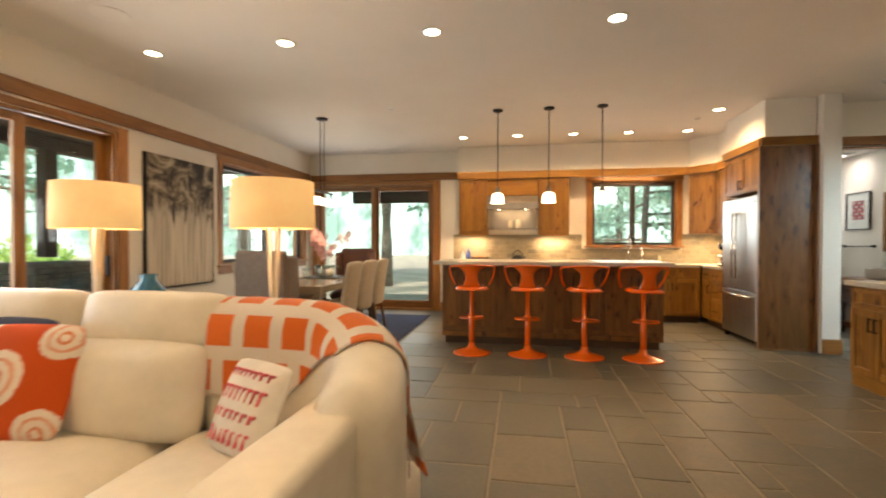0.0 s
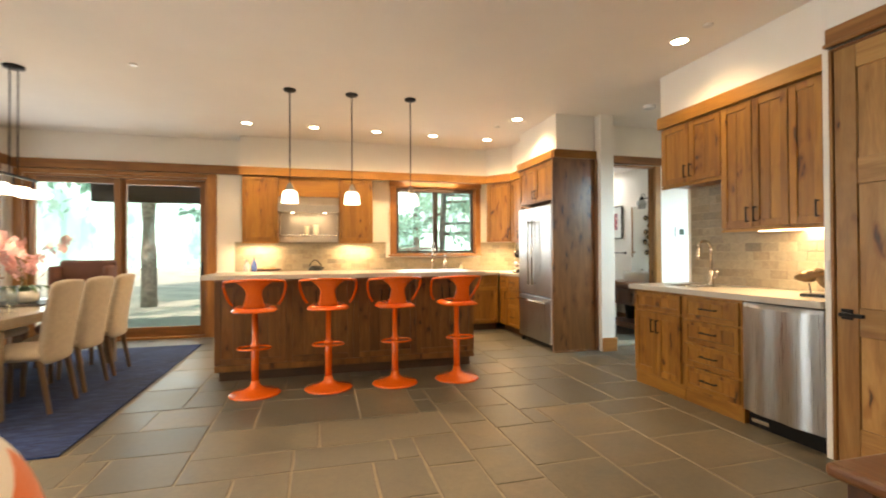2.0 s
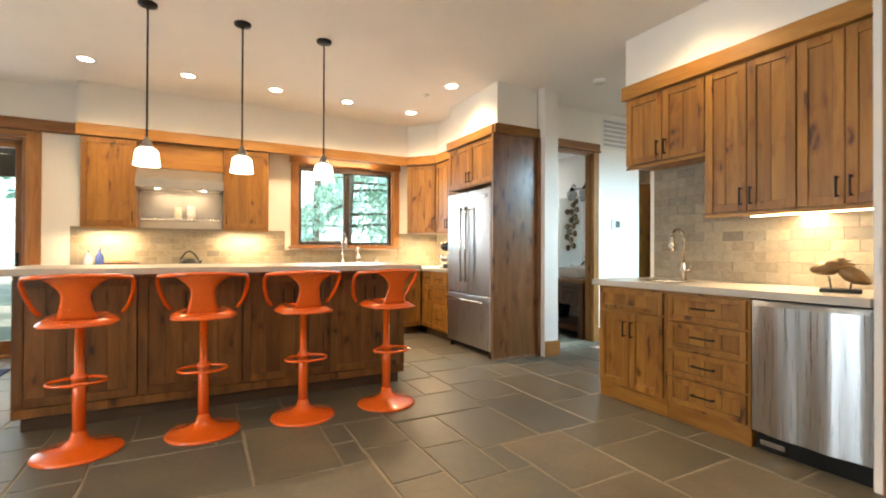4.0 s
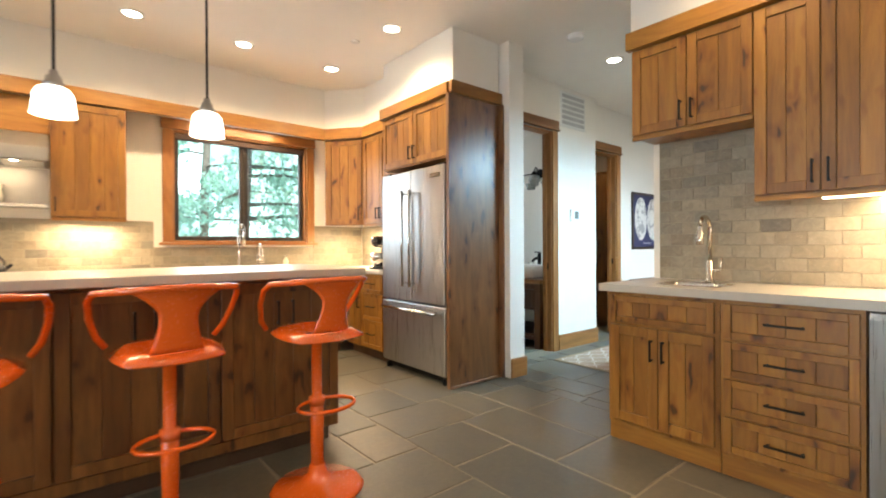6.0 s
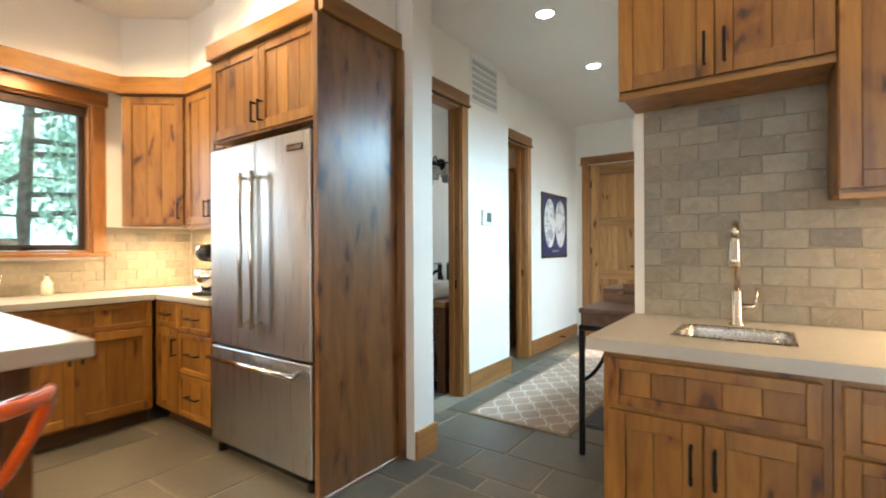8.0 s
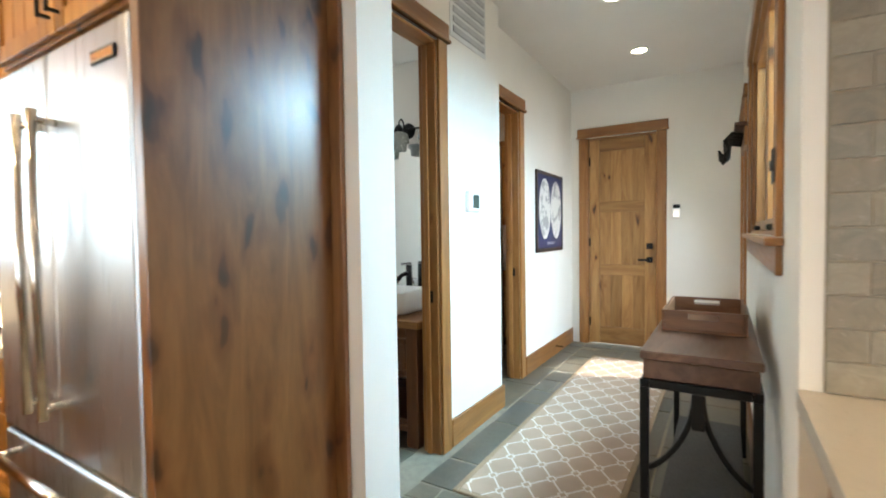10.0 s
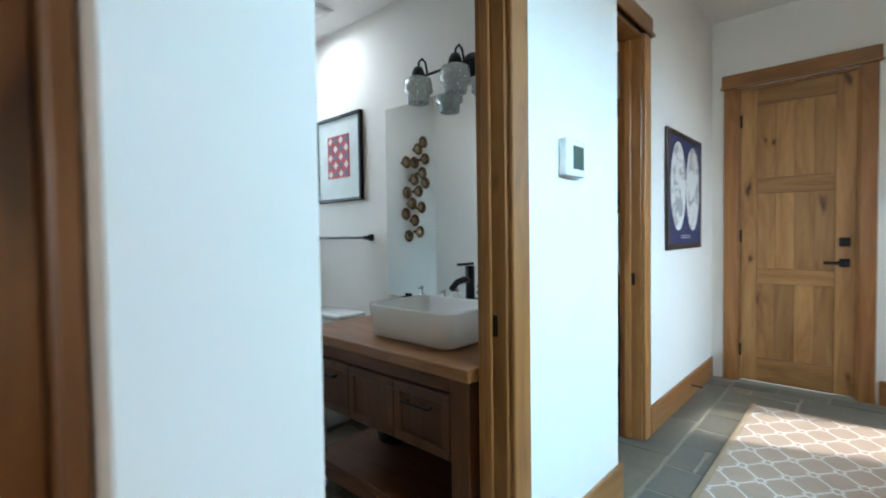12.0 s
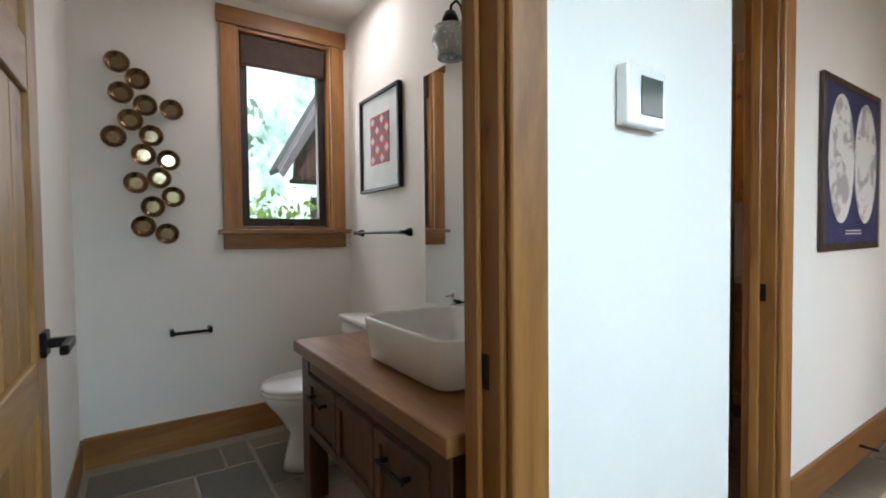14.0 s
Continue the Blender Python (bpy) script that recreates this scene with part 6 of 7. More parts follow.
def wing_chair(x, y, rz, material, tufts, label):
    e = empty("wing_chair", x, y, 0.013, rz)
    bm = cushion(0.60, 0.56, 0.14, 0.03)
    bm.transform(Matrix.Translation((0, 0, 0.34)))
    soft(part("seat", bm, material, e, "", True))
    bk = part("backrest", slab(-0.295, 0.295, -0.36, -0.26, 0.30, 1.155, 0.045, 4), material, e, "", True)
    for s in (-1, 1):
        a, b = sorted((s * 0.245, s * 0.305))
        part("wing", slab(a, b, -0.30, -0.04, 0.36, 1.09, 0.03, 3), material, e, "", True)
    if tufts:
        for i in range(4):
            for j in range(4):
                part("button", lathe([(0.0, 0), (0.016, 0), (0.012, 0.008), (0, 0.01)], 10, Matrix.Translation((-0.2 + 0.133 * i, -0.26, 0.55 + 0.14 * j)) @ Matrix.Rotation(radians(-90), 4, "X")), material, bk)
    for sx in (-1, 1):
        for sy in (-0.30, 0.24):
            part("leg", tube([(sx * 0.25, sy, 0.35), (sx * 0.26, sy * 1.05, 0.0)], [0.028, 0.018], 8), OAKLEG, e)
    return tagged(e, label, "chair")


wing_chair(-2.13, 5.51, 0, GREYFABRIC, False, "taupe upholstered wing chair at the table head")
wing_chair(-2.10, 7.78, 180, plain("tufted_brown", (0.13, 0.06, 0.045), 0.85, relief=0.25, fine=220), True, "brown tufted wing chair at the far table end")


def chandelier():
    e = empty("dining_chandelier", -2.07, 6.6, CH)
    part("canopy", lathe([(0.0, -0.001), (0.08, -0.001), (0.078, -0.02), (0.0, -0.025)], 24), BLACK, e, "", True)
    for y in (-0.06, 0.06):
        part("stem", tube([(0, y, -0.025), (0, y, -0.98)], 0.006, 8), BLACK, e)
    part("bar", slab(-0.012, 0.012, -0.35, 0.35, -1.01, -0.985, 0.003), BLACK, e)
    for y in (-0.30, 0.0, 0.30):
        s = part("arm", tube([(0, y, -1.0), (0.0, y, -1.09)], 0.008, 8), BLACK, e)
        part("shade", lathe([(0.03, 0.07), (0.11, 0.06), (0.14, 0.03), (0.13, 0.0), (0.10, -0.008), (0.0, -0.01)], 28, Matrix.Translation((0, y, -1.16))), OPAL, s, "glowing opal glass shade", True)
    return tagged(e, "dark linear chandelier with glowing opal shades", "chandelier")


chandelier()
lamp("chandelier_bulb", "AREA", look((-2.07, 6.6, 1.73), (-2.07, 6.6, 0)), 14, WARM, size=(0.2, 0.8))


def orchid():
    e = empty("potted_orchid", -2.17, 6.95, 0.772)
    pot = part("pot", lathe([(0.085, 0), (0.12, 0.02), (0.125, 0.11), (0.115, 0.11), (0.105, 0.03), (0, 0.03)], 26), CERAMIC, e, "round white pot", True)
    green = plain("orchid_leaf", (0.05, 0.12, 0.025), 0.4, var=0.3, coat=0.3)
    pink = plain("orchid_petal", (0.80, 0.46, 0.47), 0.6, var=0.25, scale=40, sheen=0.3)
    stemm = plain("orchid_stem", (0.10, 0.12, 0.03), 0.6)
    rnd = random.Random(2)
    for k in range(9):
        a = k * 0.7
        bm = bmesh.new()
        prev = None
        for i in range(8):
            u = i / 7
            w = 0.03 * math.sin(math.pi * min(1, u * 0.95 + 0.05))
            r = 0.03 + 0.20 * u
            z = 0.10 + 0.09 * math.sin(u * 2.6) - 0.05 * u
            row = [bm.verts.new((r * math.cos(a) - s * w * math.sin(a), r * math.sin(a) + s * w * math.cos(a), z + (0.008 if s == 0 else 0) * -1)) for s in (-1, 0, 1)]
            if prev:
                for j in range(2):
                    bm.faces.new((prev[j], prev[j + 1], row[j + 1], row[j]))
            prev = row
        part("leaf", bm, green, e, "", True)
    for s in range(3):
        a = s * 2.2 + 0.3
        pts = [(0.02 * math.cos(a) + 0.16 * u * u * math.cos(a) * 1.9, 0.16 * u * u * math.sin(a) * 1.9, 0.1 + 0.60 * u - 0.12 * u ** 3) for u in [i / 9 for i in range(10)]]
        st = part("stem", tube(pts, 0.004, 6), stemm, e)
        for i in range(16):
            p = Vector(pts[min(9, 3 + i // 2)]) + Vector((rnd.uniform(-0.07, 0.07), rnd.uniform(-0.07, 0.07), rnd.uniform(-0.05, 0.07)))
            bm = bmesh.new()
            tilt = Euler((rnd.uniform(0.6, 2.2), rnd.uniform(-0.6, 0.6), rnd.uniform(0, 6.3))).to_matrix()
            for q in range(5):
                b0 = 2 * math.pi * q / 5
                vs = [bm.verts.new(p + tilt @ Vector(c)) for c in ((0, 0, 0), (0.045 * math.cos(b0 - 0.5), 0.045 * math.sin(b0 - 0.5), 0.008), (0.062 * math.cos(b0), 0.062 * math.sin(b0), 0.0), (0.045 * math.cos(b0 + 0.5), 0.045 * math.sin(b0 + 0.5), 0.008))]
                bm.faces.new(vs)
            part("blossom", bm, pink, st, "", True)
    return tagged(e, "pink orchid in a round white pot on the table", "plant")


orchid()
tagged(link_mesh("serving_tray", slab(-2.44, -1.90, 6.67, 7.23, 0.759, 0.771, 0.004), BLACK), "dark serving tray under the orchid", "tray")


def glass_jar(x, y, z, r, h):
    g = glass("jar_glass", (0.86, 0.90, 0.90))
    ob = link_mesh("glass_vase", lathe([(r * 0.9, 0), (r, h * 0.2), (r, h), (r * 0.95, h), (r * 0.95, h * 0.2), (0, 0.012)], 24, Matrix.Translation((x, y, z))), g, smooth=True)
    return tagged(ob, "clear glass hurricane vase on the dining table", "vase")


glass_jar(-2.05, 6.50, 0.759, 0.065, 0.2)
glass_jar(-2.22, 6.42, 0.759, 0.05, 0.16)

# ---- bar top decoration ----
def fish_sculpture():
    e = empty("bird_sculpture", 3.80, 3.86, 0.925, 20)
    br = plain("aged_bronze", (0.16, 0.10, 0.05), 0.35, 0.8, var=0.3)
    part("plinth", slab(-0.05, 0.05, -0.09, 0.09, 0, 0.02, 0.003), BLACK, e)
    for s in (-1, 1):
        part("stand", tube([(0, s * 0.04, 0.02), (0, s * 0.05, 0.09)], 0.005, 6), BLACK, e)
        part("bird", lathe([(0, -0.085), (0.018, -0.07), (0.04, -0.02), (0.042, 0.02), (0.022, 0.07), (0.004, 0.12), (0, 0.12)], 16, Matrix.Translation((0, s * 0.055, 0.115 + 0.02 * s)) @ Matrix.Rotation(radians(70 * s + 10), 4, "X")), br, e, "", True)
        part("head", lathe([(0, -0.025), (0.02, -0.012), (0.022, 0.01), (0.006, 0.025), (0, 0.05)], 12, Matrix.Translation((0, s * 0.005, 0.17)) @ Matrix.Rotation(radians(-80 * s), 4, "X")), br, e, "", True)
    return tagged(e, "small bronze pair of birds on a stand", "sculpture")


fish_sculpture()
# ---- closet ----
base_cabinet(7.68, 8.95, -90, 0.80, [("drawer", 0.004, 0.796, 0.70, 0.872), ("doorL", 0.004, 0.398, 0.125, 0.692), ("doorR", 0.402, 0.796, 0.125, 0.692)], label="knotty alder closet cabinet with two doors")
base_cabinet(7.68, 8.145, -90, 0.80, [("drawer", 0.004, 0.796, 0.70, 0.872), ("doorL", 0.004, 0.398, 0.125, 0.692), ("doorR", 0.402, 0.796, 0.125, 0.692)], label="knotty alder closet cabinet with two doors")
counter("closet_countertop", 7.65, 8.295, 7.22, 8.99, 0.882, 0.92, "pale quartz countertop in the closet")
wall_cabinet(7.93, 8.95, 1.42, -90, 0.85, 0.98, 0.36, "LR", "knotty alder wall cabinet in the closet")
wall_cabinet(7.93, 8.095, 1.42, -90, 0.85, 0.98, 0.36, "LR", "knotty alder wall cabinet in the closet")
copy_thing(first_downlight, pose(7.0, 8.0, CH))
lamp("closet_downlight_beam", "SPOT", look((7.0, 8.0, CH - 0.03), (7.0, 8.0, 0)), 40, WARM, cone=140, soft=0.06)

# ---- hall ----
def trellis_mat():
    m, nt, b = mat("trellis_rug")
    v = coords(nt, (1, 1, 1), False)
    sx = nt.nodes.new("ShaderNodeSeparateXYZ")
    nt.links.new(v, sx.inputs[0])

    def mth(op, a, c=None):
        n = nt.nodes.new("ShaderNodeMath")
        n.operation = op
        for k, q in ((0, a), (1, c)):
            if q is None:
                continue
            if isinstance(q, (int, float)):
                n.inputs[k].default_value = q
            else:
                nt.links.new(q, n.inputs[k])
        return n.outputs[0]
    ds = []
    for sgn in (1, -1):
        t = mth("ADD", sx.outputs["X"], mth("MULTIPLY", sx.outputs["Y"], 1.25 * sgn))
        ds.append(mth("ABSOLUTE", mth("SUBTRACT", mth("FRACT", mth("DIVIDE", mth("ADD", t, 20.0), 0.235)), 0.5)))
    far = mth("MAXIMUM", ds[0], ds[1])
    bars = mth("MULTIPLY", mth("LESS_THAN", mth("MINIMUM", ds[0], ds[1]), 0.034), mth("GREATER_THAN", far, 0.13))
    ring = mth("LESS_THAN", mth("ABSOLUTE", mth("SUBTRACT", far, 0.13)), 0.03)
    lines = mth("MAXIMUM", bars, ring)
    nz = noise_tex(nt, v, 5, 3)
    col = mix(nt, (0.42, 0.30, 0.215), (0.68, 0.60, 0.52), lines)
    nt.links.new(mix(nt, col, ramp(nt, nz, (0.3, (0.85,)), (0.7, (1.05,))), 0.7, "MULTIPLY"), b.inputs["Base Color"])
    b.inputs["Roughness"].default_value = 0.95
    bump(nt, b, mix(nt, lines, noise_tex(nt, v, 260, 2), 0.4), 0.5, 0.006)
    return m


e = empty("hall_runner")
part("field", slab(4.83, 7.69, 5.96, 6.67, 0.001, 0.012, 0.002), trellis_mat(), e)
BIND = plain("runner_binding", (0.34, 0.24, 0.15), 0.95, relief=0.4, fine=220)
for q in ((4.80, 7.72, 5.93, 5.959), (4.80, 7.72, 6.671, 6.70), (4.80, 4.829, 5.96, 6.67), (7.691, 7.72, 5.96, 6.67)):
    part("binding", slab(*q, 0.001, 0.013, 0.004), BIND, e, "tan woven binding")
tagged(e, "tan hall runner with a cream trellis pattern", "rug")


def console_table():
    e = empty("console_table", 4.60, 5.42, 0)
    W, D = 1.35, 0.37
    rw = wood("reclaimed_wood", (0.09, 0.040, 0.022), (0.17, 0.085, 0.05), (0.27, 0.15, 0.09), "x", 0.4, True, 0.5)
    part("tabletop", slab(0, W, 0, D, 0.845, 0.875, 0.004), rw, e)
    part("drawer_box", slab(0.01, W - 0.01, 0.01, D - 0.01, 0.775, 0.844, 0.003), rw, e)
    for x in (0.45, 0.9):
        part("knob", lathe([(0.006, 0), (0.006, 0.012), (0.013, 0.016), (0, 0.024)], 12, Matrix.Translation((x, D - 0.01, 0.81)) @ Matrix.Rotation(radians(-90), 4, "X")), BLACK, e)
    part("rail", slab(0.0, W, 0.0, 0.03, 0.744, 0.774, 0.003), BLACK, e)
    part("rail", slab(0.0, W, D - 0.03, D, 0.744, 0.774, 0.003), BLACK, e)
    for x in (0.0, W - 0.03):
        part("end_rail", slab(x, x + 0.03, 0.031, D - 0.031, 0.744, 0.774, 0.003), BLACK, e)
        for y in (0.0, D - 0.03):
            part("leg", slab(x, x + 0.03, y, y + 0.03, 0.0, 0.743, 0.003), BLACK, e)
        xx = x + 0.015
        for s, y0 in ((1, 0.03), (-1, D - 0.03)):
            part("arch", tube([(xx, y0 + s * (D / 2 - 0.04) * math.sin(a), 0.45 + 0.2 * (1 - math.cos(a)) + 0.09 * math.sin(a)) for a in [math.pi / 2 * k / 8 for k in range(9)]], 0.011, 8), BLACK, e, "curved black iron brace", True)
        part("post", slab(xx - 0.02, xx + 0.02, D / 2 - 0.02, D / 2 + 0.02, 0.62, 0.743, 0.003), BLACK, e)
    part("lower_shelf", slab(0.03, W - 0.03, 0.03, D - 0.03, 0.16, 0.185, 0.003), plain("charcoal_shelf", (0.05, 0.05, 0.05), 0.6), e)
    return tagged(e, "iron console table with a reclaimed wood top", "console table")


console_table()


def wood_tray():
    e = empty("wooden_tray", 5.0, 5.45, 0.876)
    m = wood("tray_wood", (0.13, 0.05, 0.02), (0.24, 0.10, 0.04), (0.34, 0.16, 0.07), "y", knots=False)
    part("bottom", slab(0, 0.48, 0, 0.31, 0, 0.012, 0.002), m, e)
    for y in (0.0, 0.298):
        part("side", slab(0, 0.48, y, y + 0.012, 0.0125, 0.09, 0.002), m, e)
    for x in (0.0, 0.468):
        bm = slab(x, x + 0.012, 0.0125, 0.2975, 0.0125, 0.055, 0.001)
        add_box(bm, x, x + 0.012, 0.0125, 0.10, 0.055, 0.09)
        add_box(bm, x, x + 0.012, 0.21, 0.2975, 0.055, 0.09)
        add_box(bm, x, x + 0.012, 0.10, 0.21, 0.078, 0.09)
        part("end_with_grip", bm, m, e)
    return tagged(e, "rectangular wooden tray with cut-out grips", "tray")


wood_tray()


def hook_rack():
    e = empty("hook_rack", 6.85, 5.384, 1.5)
    part("board", slab(0, 0.62, 0, 0.03, 0.42, 0.56, 0.005), TRIM_X, e)
    part("top_cap", slab(-0.02, 0.64, 0, 0.09, 0.561, 0.585, 0.004), WALNUT_Z, e)
    for i in range(5):
        x = 0.06 + i * 0.125
        part("hook", tube([(x, 0.03, 0.50), (x, 0.10, 0.52), (x, 0.145, 0.47), (x, 0.12, 0.40), (x, 0.16, 0.36), (x, 0.19, 0.40)], [0.014, 0.016, 0.018, 0.014, 0.012, 0.008], 8), BLACK, e, "dark cast-iron hook", True)
    return tagged(e, "wall rack of dark cast-iron hooks", "coat rack")


hook_rack()


def map_picture():
    e = empty("framed_map", 7.06, 7.058, 1.11)
    W, H = 0.82, 0.80
    fr = wood("map_frame", (0.02, 0.013, 0.01), (0.045, 0.03, 0.02), (0.08, 0.05, 0.035), "z", knots=False)
    for x0, x1, z0, z1 in ((0, 0.035, 0, H), (W - 0.035, W, 0, H), (0.036, W - 0.036, 0, 0.035), (0.036, W - 0.036, H - 0.035, H)):
        part("frame", slab(x0, x1, 0, 0.02, z0, z1, 0.003), fr, e)
    part("sheet", slab(0.03, W - 0.03, 0.004, 0.014, 0.03, H - 0.03), plain("navy_print", (0.022, 0.030, 0.10), 0.5, var=0.2), e, "navy printed sheet")
    m, nt, b = mat("globe_print")
    v = coords(nt)
    nt.links.new(ramp(nt, noise_tex(nt, v, 7, 6, 0.65, 0.5), (0.45, (0.36, 0.35, 0.34)), (0.5, (0.68, 0.66, 0.62))), b.inputs["Base Color"])
    b.inputs["Roughness"].default_value = 0.5
    for x in (0.235, 0.585):
        g = part("globe", lathe([(0, 0), (0.172, 0), (0.172, 0.0012), (0, 0.0012)], 40, Matrix.Translation((x, 0.0035, 0.43)) @ Matrix.Scale(1.75, 4, (0, 0, 1)) @ Matrix.Rotation(radians(90), 4, "X")), m, e, "pale round hemisphere")
    for z in (0.075, 0.09):
        part("caption", slab(0.30, 0.52, 0.001, 0.0035, z, z + 0.006), plain("pale_print", (0.5, 0.5, 0.52), 0.6), e)
    return tagged(e, "framed navy print of two pale hemispheres", "picture")


map_picture()


def thermostat():
    e = empty("thermostat", 5.507, 6.949, 1.51)
    part("body", slab(-0.075, 0.075, -0.03, 0, -0.068, 0.068, 0.006, 2), CERAMIC, e)
    part("screen", slab(-0.025, 0.06, -0.0325, -0.0305, -0.042, 0.045, 0.001), plain("lcd", (0.06, 0.085, 0.07), 0.15), e, "dark grey-green screen")
    return tagged(e, "white wall thermostat with a dark screen", "thermostat")


thermostat()
e = empty("keypad", 8.297, 5.965, 1.51)
part("body", slab(-0.025, 0, -0.035, 0.035, -0.07, 0.03, 0.004), CERAMIC, e)
part("screen", slab(-0.028, -0.0255, -0.033, 0.033, 0.031, 0.07, 0.002), BLACK, e, "black screen")
tagged(e, "white alarm keypad with a black screen", "keypad")
e = empty("return_air_grille", 5.26, 6.949, 2.50)
part("frame", slab(0, 0.48, -0.006, 0, 0, 0.40, 0.002), CERAMIC, e)
for i in range(6):
    part("slat", slab(0.03, 0.45, -0.014, -0.0065, 0.03 + i * 0.06, 0.068 + i * 0.06, 0.002), plain("grille_grey", (0.45, 0.45, 0.45), 0.5), e)
tagged(e, "white louvred return air grille", "vent")
tagged(link_mesh("door_stop_spring", tube([(7.62, 7.06, 0.09), (7.62, 6.985, 0.09)], 0.007, 8), BLACK), "dark baseboard door stop", "door stop")
e = empty("switch_plate", 3.52, 3.606, 1.11)
part("plate", slab(-0.0065, -0.0005, -0.012, 0.012, -0.06, 0.06, 0.0015), CERAMIC, e)
part("rocker", slab(-0.0095, -0.007, -0.007, 0.007, -0.03, 0.03, 0.001), CERAMIC, e)
tagged(e, "white light switch beside the bar", "switch")
e = empty("switch_plate", 4.605, 5.4015, 1.50)
part("plate", slab(-0.03, 0.03, 0, 0.005, -0.055, 0.055, 0.002), DARKFRAME, e)
part("toggle", slab(-0.008, 0.008, 0.0055, 0.012, -0.016, 0.016, 0.002), BLACK, e)
tagged(e, "dark switch plate on the window casing", "switch")
# closet shelves seen through the second doorway
e = empty("closet_shelving", 6.62, 7.5, 0)
for z in (0.5, 0.95, 1.4, 1.85):
    part("shelf", slab(0, 0.6, 0, 1.0, z, z + 0.025, 0.002), ALDER_Y, e)
for y in (0.0, 0.98):
    part("side", slab(0, 0.6, y - 0.012, y + 0.012, 0, 2.2, 0.002), ALDER, e)
tagged(e, "alder shelving in the closet", "shelving")

# ---- powder room ----
def vanity():
    e = empty("vanity", 5.08, 7.10, 0)
    D, W = 0.68, 1.06
    for x in (0.0, D - 0.075):
        for y in (0.0, W - 0.085):
            part("leg", slab(x, x + 0.075, y, y + 0.085, 0, 0.735, 0.004), WALNUT_Z, e)
    part("top_rail", slab(0.004, 0.04, 0.086, W - 0.086, 0.675, 0.735, 0.003), WALNUT, e)
    part("case", slab(0.03, D - 0.01, 0.086, W - 0.086, 0.44, 0.674, 0.002), WALNUT, e)
    wd = (W - 0.172) / 3
    for i in range(3):
        y0, y1 = 0.088 + i * wd, 0.084 + (i + 1) * wd
        d = part("drawer" if i != 1 else "centre_panel", slab(0.008, 0.029, y0, y1, 0.435, 0.665, 0.003), WALNUT_Z, e)
        for a0, a1, z0, z1 in ((y0, y1, 0.435, 0.47), (y0, y1, 0.63, 0.665), (y0, y0 + 0.035, 0.4705, 0.6295), (y1 - 0.035, y1, 0.4705, 0.6295)):
            part("drawer_frame", slab(-0.004, 0.0075, a0, a1, z0, z1, 0.002), WALNUT_Z, d)
        if i != 1:
            yc = (y0 + y1) / 2
            bm = slab(-0.036, -0.026, yc - 0.075, yc + 0.075, 0.60, 0.61, 0.002)
            for s in (-1, 1):
                add_box(bm, -0.027, -0.004, yc + s * 0.06 - 0.005, yc + s * 0.06 + 0.005, 0.60, 0.61)
            part("handle", bm, BLACK, d, "black bar pull")
    part("lower_shelf", slab(0.02, D - 0.02, 0.02, W - 0.02, 0.13, 0.165, 0.003), WALNUT, e)
    part("bottom_rail", slab(0.01, 0.04, 0.086, W - 0.086, 0.09, 0.129, 0.003), WALNUT, e)
    return tagged(e, "walnut open vanity with drawers and a slatted shelf", "vanity")


vanity_e = vanity()
part("countertop", slab(-0.025, 0.685, -0.022, 1.085, 0.736, 0.782, 0.004), wood("live_walnut", (0.15, 0.050, 0.010), (0.33, 0.135, 0.032), (0.50, 0.25, 0.085), "y", 0.38, False, 0.25), vanity_e, "thick oiled walnut top")


def vessel_sink():
    bm = bmesh.new()
    n, r = 6, 0.06

    def ring(hx, hy, z, r):
        pts = []
        for cx, cy, a0 in ((hx - r, hy - r, 0), (-hx + r, hy - r, 90), (-hx + r, -hy + r, 180), (hx - r, -hy + r, 270)):
            for k in range(n + 1):
                a = radians(a0 + 90 * k / n)
                pts.append(bm.verts.new((cx + r * math.cos(a), cy + r * math.sin(a), z)))
        return pts
    rings = [ring(0.165, 0.225, 0, 0.05), ring(0.18, 0.24, 0.012, 0.055), ring(0.195, 0.255, 0.14, 0.06), ring(0.193, 0.253, 0.147, 0.06), ring(0.185, 0.245, 0.147, 0.055), ring(0.182, 0.242, 0.138, 0.055), ring(0.16, 0.22, 0.03, 0.05), ring(0.06, 0.08, 0.02, 0.03)]
    for a, b in zip(rings, rings[1:]):
        for k in range(len(a)):
            bm.faces.new((a[k], a[(k + 1) % len(a)], b[(k + 1) % len(b)], b[k]))
    bm.faces.new(list(reversed(rings[0])))
    bm.faces.new(rings[-1])
    bmesh.ops.recalc_face_normals(bm, faces=bm.faces)
    e = empty("vessel_sink", 5.36, 7.52, 0.783)
    part("bowl", bm, CERAMIC, e, "", True)
    part("drain", lathe([(0, 0), (0.025, 0), (0.025, 0.004), (0, 0.004)], 16, Matrix.Translation((0, 0, 0.021))), CHROME, e)
    return tagged(e, "rectangular white ceramic vessel sink", "sink")


vessel_sink()
e = empty("vessel_faucet", 5.68, 7.58, 0.783)
part("column", lathe([(0, 0), (0.03, 0), (0.03, 0.006), (0.024, 0.01), (0.024, 0.29), (0, 0.29)], 20), BLACK, e, "", True)
part("spout", tube([(0, 0, 0.22), (-0.05, 0, 0.225), (-0.10, 0, 0.215), (-0.14, 0, 0.185)], [0.018, 0.017, 0.016, 0.015], 12), BLACK, e, "", True)
part("lever", slab(-0.09, 0.024, -0.01, 0.01, 0.295, 0.307, 0.003), BLACK, e)
tagged(e, "tall matte black vessel faucet", "faucet")
MIRROR = plain("mirror_silver", (0.86, 0.88, 0.87), 0.015, 1.0, var=0.0, relief=0)
e = empty("wall_mirror", 5.765, 7.2, 0.86)
